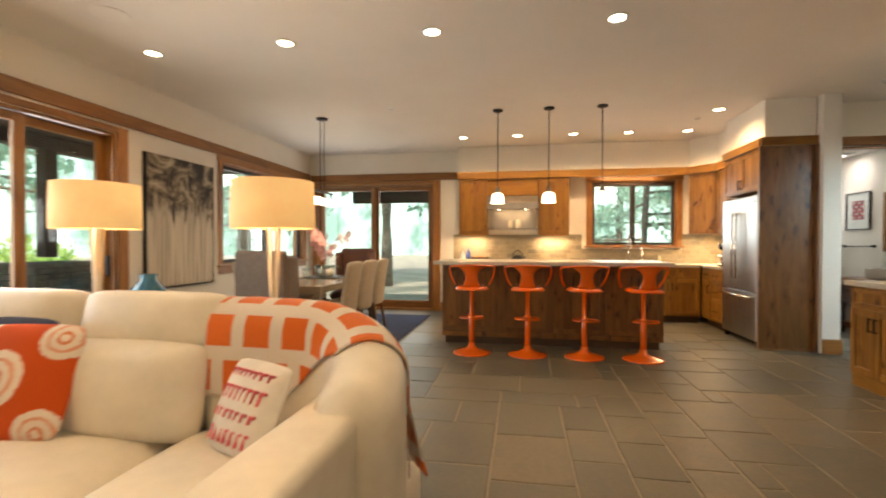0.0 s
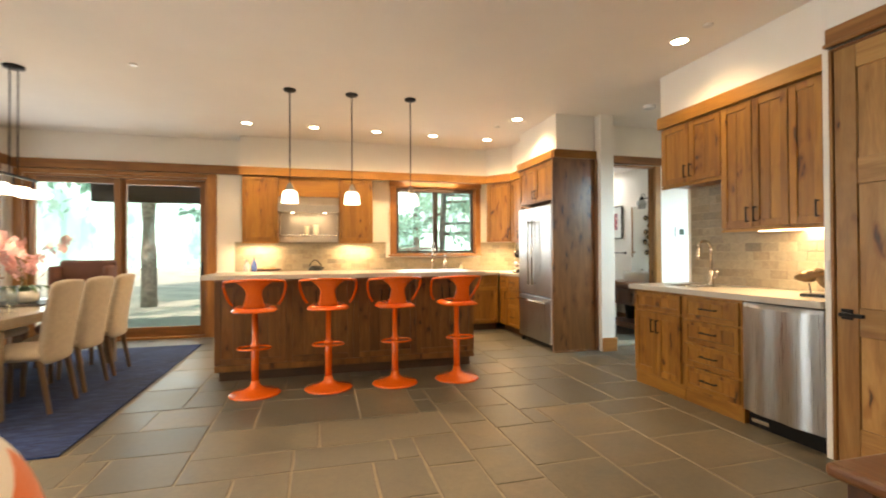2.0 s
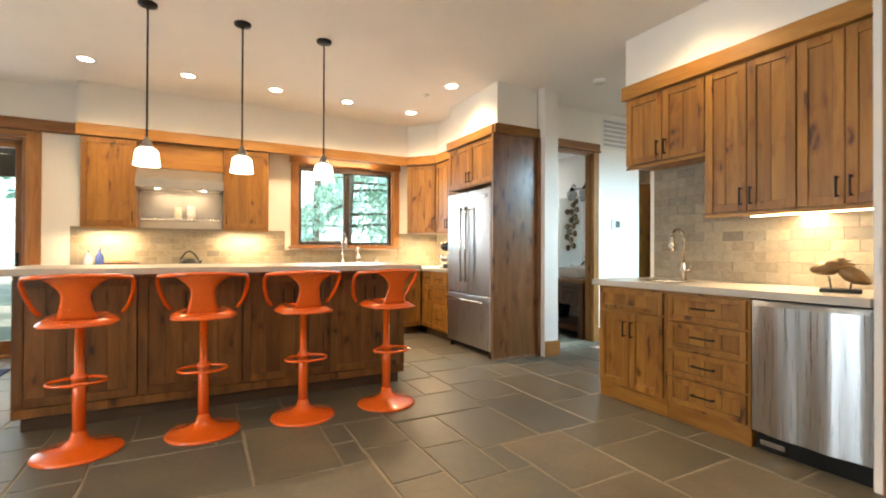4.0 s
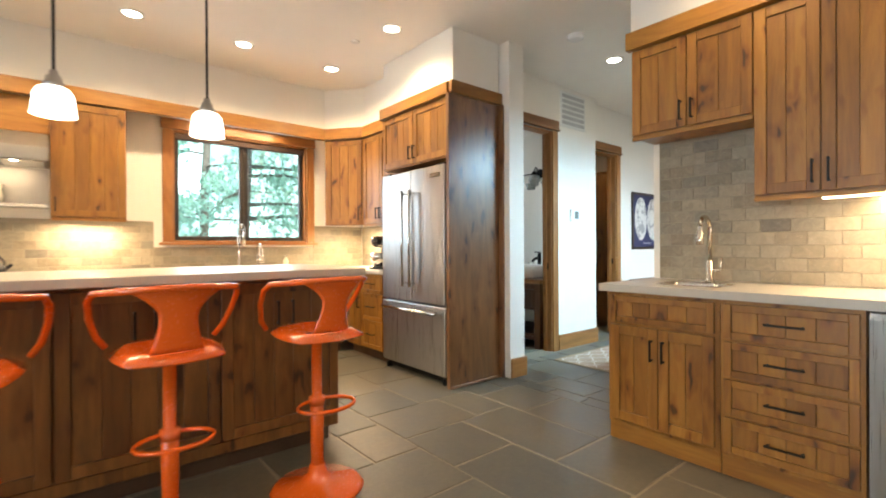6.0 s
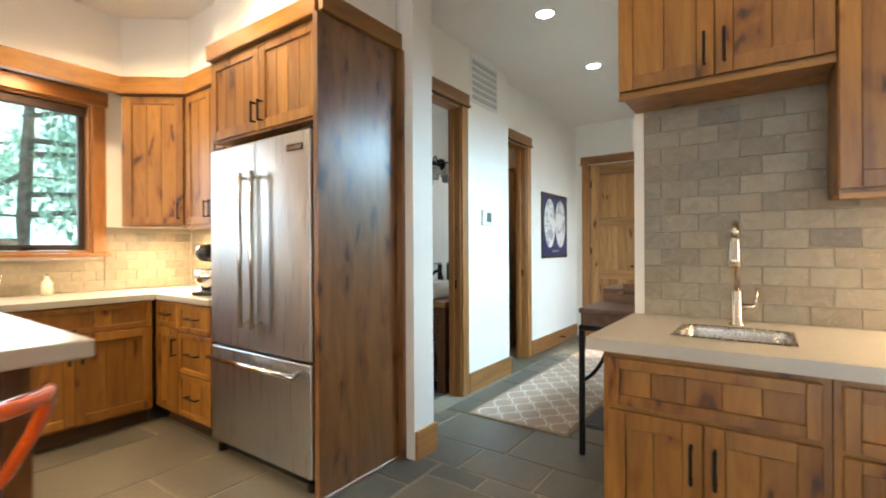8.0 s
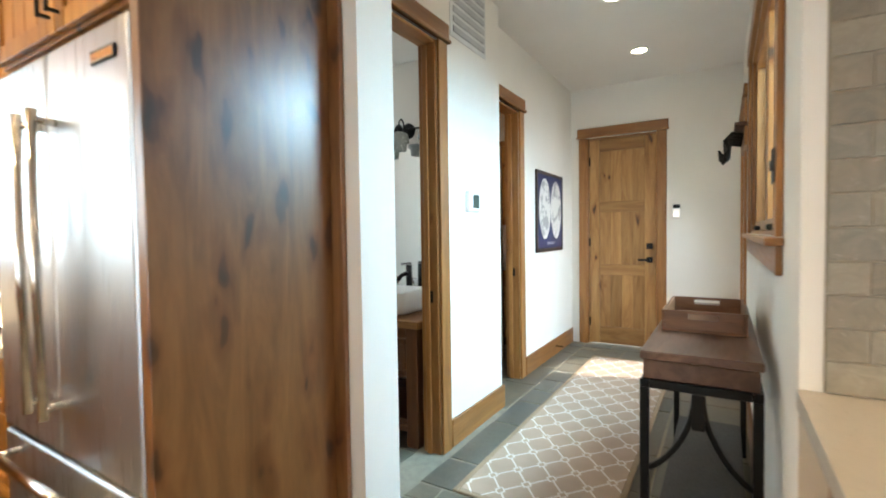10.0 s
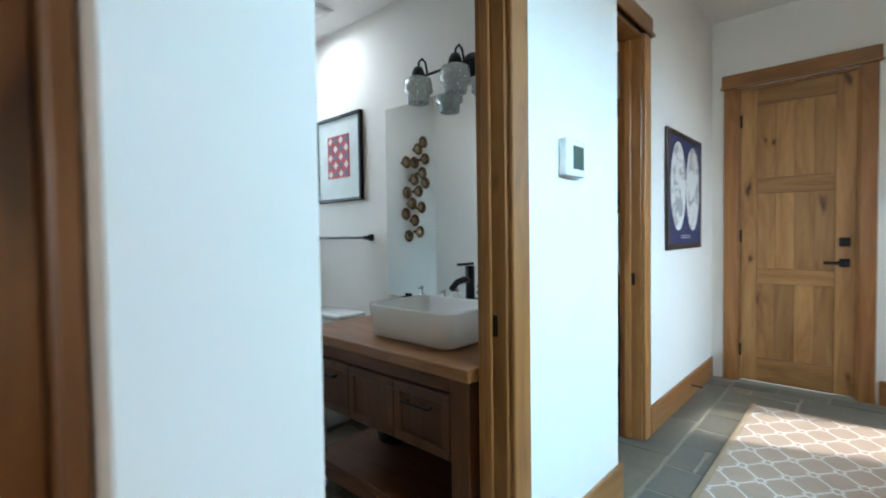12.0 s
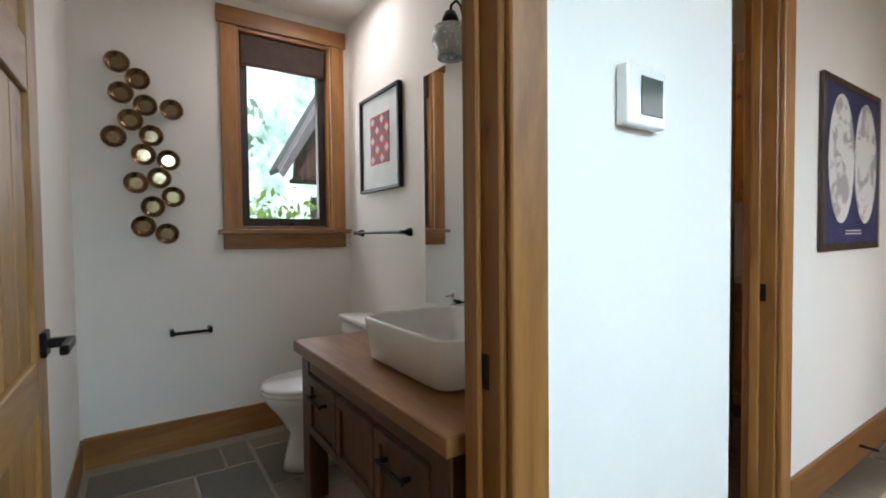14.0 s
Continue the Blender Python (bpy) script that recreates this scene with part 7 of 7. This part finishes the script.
part("glass", slab(-0.006, -0.001, 0, 1.10, 0, 1.14, 0.0015), MIRROR, e, "frameless mirror glass")
tagged(e, "large frameless mirror above the vanity", "mirror")
tagged(link_mesh("vanity_backsplash", slab(5.745, 5.768, 7.09, 8.18, 0.784, 0.85, 0.002), QUARTZ), "low stone upstand behind the vanity", "backsplash")


def vanity_light():
    e = empty("vanity_light", 5.765, 7.62, 2.10)
    part("backplate", lathe([(0, 0), (0.06, 0), (0.06, 0.012), (0.04, 0.02), (0, 0.02)], 24, Matrix.Rotation(radians(-90), 4, "Y")), BLACK, e)
    part("bar", tube([(-0.06, -0.30, 0.0), (-0.06, 0.30, 0.0)], 0.008, 8), BLACK, e)
    part("stub", tube([(0, 0, 0), (-0.06, 0, 0)], 0.009, 8), BLACK, e)
    frost = glass("seeded_glass", (0.93, 0.95, 0.93))
    for y in (-0.26, 0.0, 0.26):
        g = part("goose_arm", tube([(-0.06, y, 0.0), (-0.075, y, 0.06), (-0.10, y, 0.075), (-0.125, y, 0.05), (-0.13, y, 0.0)], 0.006, 8), BLACK, e, "", True)
        part("socket", lathe([(0, 0.03), (0.022, 0.03), (0.035, 0.0), (0.035, -0.02), (0, -0.02)], 18, Matrix.Translation((-0.13, y, -0.01))), BLACK, g, "", True)
        part("shade", lathe([(0.036, -0.02), (0.07, -0.035), (0.078, -0.10), (0.06, -0.11), (0.055, -0.16), (0.052, -0.16), (0.057, -0.112), (0.074, -0.10), (0.066, -0.038), (0.034, -0.024)], 24, Matrix.Translation((-0.13, y, -0.01)), False), FROST, g, "frosted and clear glass shade", True)
    return tagged(e, "black three-arm vanity light with glass shades", "vanity light")


FROST = plain("frosted_glass", (0.80, 0.84, 0.80), 0.25, var=0.05, coat=0.4)
FROST.node_tree.nodes["Principled BSDF"].inputs["Transmission Weight"].default_value = 0.55
vanity_light()


def toilet():
    e = empty("toilet", 5.74, 8.72, 0, 90)
    # local: -y is the wall side after the turn; the bowl points to +y
    bm = bmesh.new()
    rings = []
    for z, hx, f, b in ((0.0, 0.115, 0.60, 0.22), (0.05, 0.11, 0.59, 0.22), (0.18, 0.105, 0.56, 0.22), (0.28, 0.15, 0.62, 0.20), (0.36, 0.185, 0.68, 0.18), (0.40, 0.19, 0.69, 0.18)):
        ring = []
        cy, hy = (f + b) / 2, (f - b) / 2
        for k in range(24):
            a = 2 * math.pi * k / 24
            ring.append(bm.verts.new((hx * math.cos(a), cy + hy * math.sin(a), z)))
        rings.append(ring)
    for p, q in zip(rings, rings[1:]):
        for k in range(24):
            bm.faces.new((p[k], p[(k + 1) % 24], q[(k + 1) % 24], q[k]))
    bm.faces.new(list(reversed(rings[0])))
    bm.faces.new(rings[-1])
    bmesh.ops.recalc_face_normals(bm, faces=bm.faces)
    part("bowl", bm, CERAMIC, e, "", True)
    for nm, z0, z1, gx in (("seat", 0.401, 0.422, 0.195), ("lid", 0.424, 0.448, 0.195)):
        bm = lathe([(0, z0), (gx, z0), (gx + 0.004, (z0 + z1) / 2), (gx - 0.006, z1), (0, z1 + 0.006)], 28)
        bm.transform(Matrix.Translation((0, 0.44, 0)) @ Matrix.Scale(1.32, 4, (0, 1, 0)))
        part(nm, bm, CERAMIC, e, "", True)
    part("tank", slab(-0.21, 0.21, 0.005, 0.20, 0.36, 0.70, 0.03, 3), CERAMIC, e, "", True)
    part("tank_lid", slab(-0.22, 0.22, 0.0, 0.21, 0.702, 0.74, 0.015, 3), CERAMIC, e, "", True)
    part("pedestal", slab(-0.10, 0.10, 0.03, 0.30, 0.0, 0.359, 0.03, 3), CERAMIC, e, "", True)
    part("flush_lever", tube([(0.14, 0.20, 0.64), (0.14, 0.225, 0.64), (0.09, 0.23, 0.635)], 0.007, 8), CHROME, e)
    return tagged(e, "white ceramic two-piece toilet with closed lid", "toilet")


toilet()
BRASS = plain("aged_brass", (0.20, 0.12, 0.06), 0.25, 1.0, var=0.3)
DISH = plain("dish_mirror", (0.34, 0.26, 0.16), 0.12, 1.0, var=0.15)
DISCS = [(4.476, 2.121), (4.564, 2.042), (4.49, 1.955), (4.596, 1.913), (4.715, 1.902), (4.528, 1.82), (4.452, 1.733), (4.619, 1.751), (4.581, 1.644), (4.696, 1.628), (4.65, 1.526), (4.544, 1.494), (4.714, 1.428), (4.617, 1.371), (4.572, 1.264), (4.681, 1.225)]
e = empty("disc_wall_sculpture", 4.58, 9.297, 1.66)
for i, (x, z) in enumerate(DISCS):
    deep = 0.03 + 0.018 * ((i * 7) % 3)
    mm = Matrix.Translation((x - 4.58, 0, z - 1.66)) @ Matrix.Rotation(radians(90), 4, "X")
    c = part("dish", lathe([(0.015, 0), (0.02, deep - 0.02), (0.052, deep + 0.01), (0.057, deep + 0.018), (0.053, deep + 0.02), (0.046, deep + 0.006), (0.03, deep - 0.004)], 24, mm), BRASS, e, "", True)
    part("mirror", lathe([(0, deep - 0.002), (0.03, deep - 0.002), (0.0305, deep - 0.0035)], 20, mm), DISH, c, "small convex mirror")
tagged(e, "wall sculpture of small bronze mirrored dishes", "wall sculpture")


def art():
    e = empty("framed_art", 5.766, 8.53, 1.47)
    W, H = 0.52, 0.58
    for y0, y1, z0, z1 in ((0, 0.018, 0, H), (W - 0.018, W, 0, H), (0.019, W - 0.019, 0, 0.018), (0.019, W - 0.019, H - 0.018, H)):
        part("frame", slab(-0.03, 0, y0, y1, z0, z1, 0.002), BLACK, e)
    part("mat_board", slab(-0.012, -0.004, 0.012, W - 0.012, 0.012, H - 0.012), plain("mat_board", (0.62, 0.66, 0.63), 0.8), e, "pale mat board")
    red = plain("red_print", (0.40, 0.05, 0.06), 0.7, var=0.3)
    blue = plain("slate_print", (0.10, 0.11, 0.16), 0.7)
    pale = plain("cream_print", (0.6, 0.52, 0.45), 0.7)
    part("print", slab(-0.0145, -0.0125, 0.135, 0.385, 0.16, 0.45), red, e, "red patchwork print")
    for i in range(4):
        for j in range(5):
            part("diamond", lathe([(0, 0), (0.026, 0), (0.026, 0.001), (0, 0.001)], 4, Matrix.Translation((-0.0148, 0.168 + i * 0.061, 0.19 + j * 0.057)) @ Matrix.Rotation(radians(-90), 4, "Y")), pale if (i + j) % 2 else blue, e)
    return tagged(e, "framed red patchwork print in a black frame", "picture")


art()
e = empty("towel_bar", 5.766, 8.46, 1.22)
part("bar", tube([(-0.06, 0.0, 0), (-0.06, 0.62, 0)], 0.008, 8), BLACK, e)
for y in (0.0, 0.62):
    part("bracket", lathe([(0.024, 0), (0.022, 0.012), (0.010, 0.045), (0.014, 0.06), (0, 0.065)], 14, Matrix.Translation((0, y, 0)) @ Matrix.Rotation(radians(-90), 4, "Y")), BLACK, e)
tagged(e, "black towel bar on the wall", "towel bar")
e = empty("paper_holder", 4.68, 9.297, 0.67)
part("bar", slab(0.0, 0.21, -0.075, -0.06, -0.008, 0.008, 0.003), BLACK, e)
for x in (0.0, 0.19):
    part("bracket", slab(x, x + 0.02, -0.075, 0, -0.014, 0.02, 0.003), BLACK, e)
tagged(e, "black toilet paper holder on the wall", "paper holder")
for y, h in ((7.86, 0.17), (7.70, 0.16)):
    e = empty("soap_bottle", 5.62, y, 0.783)
    part("body", lathe([(0.028, 0), (0.034, 0.02), (0.03, 0.08), (0.012, 0.11), (0.012, 0.12), (0, 0.12)], 18), glass("bottle_glass", (0.9, 0.95, 0.93)), e, "clear glass", True)
    part("liquid", lathe([(0, 0.004), (0.024, 0.004), (0.03, 0.02), (0.027, 0.07), (0, 0.07)], 16), plain("soap_liquid", (0.75, 0.80, 0.75), 0.2), e, "", True)
    part("pump", lathe([(0.014, 0.12), (0.014, 0.135), (0.005, 0.14), (0.005, h), (0.012, h + 0.004), (0, h + 0.01)], 14), CHROME, e, "", True)
    part("nozzle", tube([(0, 0, h), (-0.035, 0, h - 0.004)], 0.004, 6), CHROME, e)
    tagged(e, "clear glass soap pump on the vanity", "soap bottle")
e = empty("potpourri_dish", 5.52, 8.0, 0.783)
part("dish", lathe([(0.05, 0), (0.09, 0.012), (0.1, 0.03), (0.094, 0.03), (0.06, 0.012), (0, 0.01)], 24), plain("dark_dish", (0.05, 0.03, 0.02), 0.3), e, "", True)
for i in range(12):
    a = i * 2.4
    r = 0.02 + 0.05 * (i % 4) / 3
    part("pod", lathe([(0, -0.016), (0.014, -0.006), (0.016, 0.004), (0, 0.016)], 8, Matrix.Translation((r * math.cos(a), r * math.sin(a), 0.032 + 0.006 * (i % 3)))), plain("pod_%d" % (i % 3), ((0.30, 0.13, 0.03), (0.45, 0.22, 0.05), (0.12, 0.06, 0.03))[i % 3], 0.7), e, "", True)
tagged(e, "shallow dish of dried pods on the vanity", "dish")
e = empty("ceiling_fan_light", 5.42, 8.72, 2.63 - 0.012)
part("housing", slab(-0.16, 0.16, -0.16, 0.16, 0, 0.011, 0.003), CERAMIC, e)
for i in range(6):
    part("slat", slab(-0.15, 0.15, -0.15 + i * 0.022, -0.14 + i * 0.022, -0.008, -0.0005, 0.002), CERAMIC, e)
part("lens", slab(-0.12, 0.12, 0.0, 0.14, -0.01, -0.001, 0.003), emit("cool_panel", (0.92, 0.97, 1.0), 5), e, "lit square lens")
tagged(e, "square ceiling fan with a lit lens", "ceiling light")
lamp("powder_ceiling_light", "AREA", look((5.42, 8.79, 2.63 - 0.04), (5.42, 8.79, 0)), 8, (0.95, 0.97, 1.0), size=(0.24, 0.14))
tagged(link_mesh("waste_basket", lathe([(0.10, 0.166), (0.13, 0.40), (0.125, 0.40), (0.095, 0.18), (0, 0.175)], 22, Matrix.Translation((5.50, 7.95, 0))), BLACK, smooth=True), "dark basket on the vanity shelf", "basket")

# ---- outside ----
# unseen slab, added to keep direct sun out of the hall window
structure("eave_south", slab(4.2, 6.95, 4.1, 5.255, 2.62, 2.75), plain("sun_block_board", (0.30, 0.24, 0.18), 0.8), "added unseen eave slab that blocks sun at the hall window")
structure("ground", slab(-400, 400, -400, 400, -0.6, -0.35), plain("dry_ground", (0.50, 0.46, 0.38), 0.95, var=0.35, scale=0.8, fine=6), "pale dry garden ground")
structure("terrace", slab(-7.5, WX - 0.2, -3, 9.3, -0.30, -0.05), plain("terrace_stone", (0.40, 0.37, 0.32), 0.8, var=0.2), "pale stone terrace")
structure("porch_floor", slab(WX - 0.2, 0.2, NY + 0.2, 12.2, -0.30, -0.05), plain("porch_stone", (0.42, 0.39, 0.34), 0.8, var=0.2), "pale stone porch floor")
EAVE = plain("stained_eave", (0.05, 0.035, 0.028), 0.8, var=0.25)
structure("porch_roof", slab(WX - 0.2, 0.2, NY + 0.22, 12.2, 2.62, 2.75), EAVE, "dark stained porch roof")
structure("porch_beam", slab(WX - 0.2, 0.2, 11.9, 12.1, 2.28, 2.615), EAVE, "dark porch beam")
structure("terrace_roof", slab(-5.6, WX - 0.22, -2.5, 9.0, 2.62, 2.75), EAVE, "dark stained terrace roof")
structure("terrace_beam", slab(-5.6, -5.4, -2.5, 9.0, 2.45, 2.615), EAVE, "dark terrace beam")


def stone_pier(x, y, h):
    e = empty("stone_pier", x, y, -0.05)
    rnd = random.Random(9)
    m = plain("ledge_stone", (0.13, 0.125, 0.115), 0.85, var=0.5, scale=5, relief=0.5)
    z = 0.0
    while z < h - 0.05:
        t = rnd.uniform(0.05, 0.09)
        u = -0.45
        while u < 0.45:
            w = min(rnd.uniform(0.15, 0.4), 0.45 - u)
            part("ledge_stone", slab(u + 0.003, u + w - 0.003, -0.3 + rnd.uniform(0, 0.02), 0.3 - rnd.uniform(0, 0.02), z + 0.003, z + t - 0.003, 0.008), m, e)
            u += w
        z += t
    part("cap", slab(-0.5, 0.5, -0.35, 0.35, z, z + 0.06, 0.01), m, e, "flat stone cap")
    return tagged(e, "stacked ledge-stone pier on the terrace", "pier")


p1 = stone_pier(-5.2, 4.3, 1.0)
p1.matrix_world = pose(-5.4, 5.72, -0.05, 0, 0, 90)
structure("porch_post", slab(-5.58, -5.42, 5.66, 5.82, 1.06, 2.448, 0.006), EAVE, "dark timber post on the stone pier")
BARK = plain("pine_bark", (0.30, 0.26, 0.22), 0.9, var=0.5, scale=9, relief=0.8, fine=30)


def leaf_mat(name, a, b_):
    m, nt, b = mat(name)
    info = nt.nodes.new("ShaderNodeNewGeometry")
    nt.links.new(ramp(nt, info.outputs["Random Per Island"], (0.0, a), (1.0, b_)), b.inputs["Base Color"])
    b.inputs["Roughness"].default_value = 0.6
    tr = nt.nodes.new("ShaderNodeBsdfTranslucent")
    nt.links.new(b.inputs["Base Color"].links[0].from_socket, tr.inputs[0])
    add = nt.nodes.new("ShaderNodeAddShader")
    nt.links.new(b.outputs[0], add.inputs[0])
    nt.links.new(tr.outputs[0], add.inputs[1])
    nt.links.new(add.outputs[0], nt.nodes["Material Output"].inputs["Surface"])
    return m


NEEDLE = leaf_mat("pine_needles", (0.13, 0.24, 0.19), (0.34, 0.48, 0.42))
SHRUB = leaf_mat("shrub_leaves", (0.16, 0.28, 0.07), (0.36, 0.50, 0.18))


def clump(rnd, centre, r, n, size):
    """Vertices and quads of small leaves scattered round a centre."""
    vs, fs = [], []
    for _ in range(n):
        d = Vector((rnd.gauss(0, 1), rnd.gauss(0, 1), rnd.gauss(0, 0.7)))
        p = Vector(centre) + d.normalized() * r * rnd.random() ** 0.4
        rot = Euler((rnd.uniform(0, 6.3), rnd.uniform(0, 6.3), rnd.uniform(0, 6.3))).to_matrix()
        k = len(vs)
        s = size * rnd.uniform(0.6, 1.4)
        vs += [p + rot @ Vector(c) for c in ((0, -s * 0.5, 0), (s, 0, s * 0.1), (0, s * 0.5, 0), (-s, 0, s * 0.1))]
        fs.append((k, k + 1, k + 2, k + 3))
    return vs, fs


def tree(x, y, h, r, seed, crown_from, branches, leaf=0.16, per=60):
    rnd = random.Random(seed)
    e = empty("pine_tree", x, y, -0.36)
    pts = [(0.15 * math.sin(k * 1.1 + seed) * k / 9, 0.12 * math.cos(k * 0.9) * k / 9, h * k / 9) for k in range(10)]
    t = part("trunk", tube(pts, [r * (1 - 0.75 * k / 9) for k in range(10)], 12), BARK, e, "", True)
    vs, fs = [], []
    bm = bmesh.new()
    for b in range(branches):
        u = crown_from + (1 - crown_from) * (b + rnd.random()) / branches
        a = rnd.uniform(0, 6.3)
        ln = (1.15 - u) * h * 0.28 * rnd.uniform(0.7, 1.2) + 0.4
        base = Vector((0, 0, h * u))
        tip = base + Vector((math.cos(a) * ln, math.sin(a) * ln, -0.12 * ln + rnd.uniform(-0.2, 0.2)))
        tube([base, (base + tip) / 2 + Vector((0, 0, 0.08)), tip], [0.05 * (1.2 - u), 0.03 * (1.2 - u), 0.012], 6, bm)
        for q in range(4):
            c = base.lerp(tip, 0.35 + 0.2 * q)
            v2, f2 = clump(rnd, c, 0.38 * (0.6 + ln * 0.2), per // 4, leaf)
            k = len(vs)
            vs += v2
            fs += [tuple(i + k for i in f) for f in f2]
    part("limbs", bm, BARK, e, "", True)
    me = bpy.data.meshes.new("crown")
    me.from_pydata([tuple(v) for v in vs], [], fs)
    me.materials.append(NEEDLE)
    c = new("crown", me)
    c.parent = e
    return tagged(e, "tall pine with a rough grey-brown trunk", "tree")


for i, (x, y, h, r, cf, br) in enumerate(((-1.6, 15.5, 13, 0.26, 0.30, 30), (-2.6, 19, 15, 0.30, 0.25, 34), (-4.4, 17.5, 14, 0.24, 0.25, 30), (-5.8, 14.0, 13, 0.24, 0.28, 28), (-0.6, 24, 16, 0.3, 0.15, 34), (-8.5, 12, 14, 0.3, 0.2, 30), (-11, 8.5, 13, 0.26, 0.2, 28), (-12, 3.5, 14, 0.3, 0.18, 30), (-13, 0.5, 14, 0.3, 0.18, 30), (-10, 17, 15, 0.3, 0.12, 34))):
    tree(x, y, h, r, 20 + i, cf, br, 0.17, 80)
# the pine close outside the sink window
tree(3.75, 13.2, 9, 0.10, 41, 0.10, 30, 0.06, 300)
tree(1.0, 17.5, 10, 0.16, 43, 0.12, 24, 0.08, 240)
tree(4.6, 20.5, 11, 0.18, 47, 0.10, 26, 0.09, 240)


def shrub(x, y, r, h, seed):
    rnd = random.Random(seed)
    e = empty("shrub", x, y, -0.36)
    vs, fs = [], []
    bm = bmesh.new()
    for k in range(14):
        a = rnd.uniform(0, 6.3)
        c = Vector((r * 0.6 * math.cos(a) * rnd.random(), r * 0.6 * math.sin(a) * rnd.random(), h * rnd.uniform(0.3, 0.85)))
        tube([(0, 0, 0), tuple(c)], [0.025, 0.008], 5, bm)
        v2, f2 = clump(rnd, c, r * 0.5, 130, 0.07)
        b = len(vs)
        vs += v2
        fs += [tuple(i + b for i in f) for f in f2]
    part("stems", bm, BARK, e)
    me = bpy.data.meshes.new("foliage")
    me.from_pydata([tuple(v) for v in vs], [], fs)
    me.materials.append(SHRUB)
    c = new("foliage", me)
    c.parent = e
    return tagged(e, "light green leafy shrub outside the window", "shrub")


shrub(6.2, 13.2, 1.2, 2.0, 3)
shrub(7.4, 14.0, 1.2, 1.8, 4)
for x, y, s in ((-8.5, 5.5, 6), (-8.8, 2.2, 7), (-9, 8.4, 9)):
    shrub(x, y, 1.2, 1.6, s)
# neighbouring eave seen from the powder room
e = empty("neighbouring_roof", 6.05, 12.2, 2.0)


def prism(pts, y0, y1):
    """A profile in x, z, drawn out from y0 to y1."""
    bm = bmesh.new()
    a = [bm.verts.new((x, y0, z)) for x, z in pts]
    b = [bm.verts.new((x, y1, z)) for x, z in pts]
    bm.faces.new(a)
    bm.faces.new(list(reversed(b)))
    for k in range(len(pts)):
        bm.faces.new((a[k], a[(k + 1) % len(pts)], b[(k + 1) % len(pts)], b[k]))
    bmesh.ops.recalc_face_normals(bm, faces=bm.faces)
    return bm


part("fascia", prism([(0, 0.0), (0.05, -0.05), (1.9, 2.95), (1.8, 3.12)], 0.0, 0.04), plain("fascia_paint", (0.16, 0.17, 0.19), 0.7), e, "blue-grey fascia board")
part("roof", prism([(-0.03, 0.06), (0.0, 0.01), (1.8, 3.13), (1.8, 3.26)], 0.02, 0.45), plain("grey_shingle", (0.26, 0.27, 0.30), 0.85), e, "grey shingle roof slope")
part("gable", prism([(0.32, 0.0), (1.9, 0.0), (1.9, 2.9), (0.35, 0.42)], 0.5, 0.6), plain("gable_boards", (0.10, 0.06, 0.045), 0.8, var=0.3), e, "dark brown gable boards")
part("soffit", slab(0.28, 1.9, 0.05, 0.6, -0.06, -0.002), EAVE, e, "dark stained soffit")
part("wall", slab(1.3, 1.9, 0.7, 2.9, -2.36, -0.06), plain("brown_siding", (0.12, 0.08, 0.06), 0.8), e)
tagged(e, "neighbouring gable with grey roof and dark eave", "house")


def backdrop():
    m, nt, b = mat("glowing_woods")
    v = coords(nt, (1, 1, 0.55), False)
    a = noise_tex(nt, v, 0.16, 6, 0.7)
    # sky glare and sunlit foliage are put into the ramp colours
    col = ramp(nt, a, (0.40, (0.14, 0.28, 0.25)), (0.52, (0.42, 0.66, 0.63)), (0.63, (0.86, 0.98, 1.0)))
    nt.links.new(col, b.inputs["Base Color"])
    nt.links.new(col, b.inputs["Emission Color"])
    # the ring emits on its own, standing in for outdoor daylight
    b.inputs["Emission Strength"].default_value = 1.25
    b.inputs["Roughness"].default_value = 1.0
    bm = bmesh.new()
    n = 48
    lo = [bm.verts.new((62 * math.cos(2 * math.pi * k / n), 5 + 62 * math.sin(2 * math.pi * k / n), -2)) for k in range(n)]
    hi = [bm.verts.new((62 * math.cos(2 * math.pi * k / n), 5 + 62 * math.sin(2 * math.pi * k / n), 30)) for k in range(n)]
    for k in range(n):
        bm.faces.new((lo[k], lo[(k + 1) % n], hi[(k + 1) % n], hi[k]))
    structure("backdrop", bm, m, "self-glowing ring of pale woodland colours in the distance")


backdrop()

# ---- slate paving pieces ----
stones = list(paving(-3.45, 4.05, 0.70, 9.10, 0.15, 5)) + list(paving(4.05, 8.25, 5.40, 6.90, 0.15, 8)) + list(paving(4.30, 5.80, 7.10, 9.2, 0.15, 3)) + list(paving(5.95, 8.15, 6.90, 7.20, 0.15, 11))
for s in stones:
    stone(*s, floor_thing)
# the stretch behind the start of the walk, in one piece
bm = bmesh.new()
for x0, x1, y0, y1 in paving(-3.45, 4.05, -3.2, 0.70, 0.15, 6):
    add_box(bm, x0 + 0.008, x1 - 0.008, y0 + 0.008, y1 - 0.008, -0.0045, 0.0)
rest = part("slate_rest", bm, SLATE, floor_thing)
tagged(rest, "slate paving", "", "", "stuff")
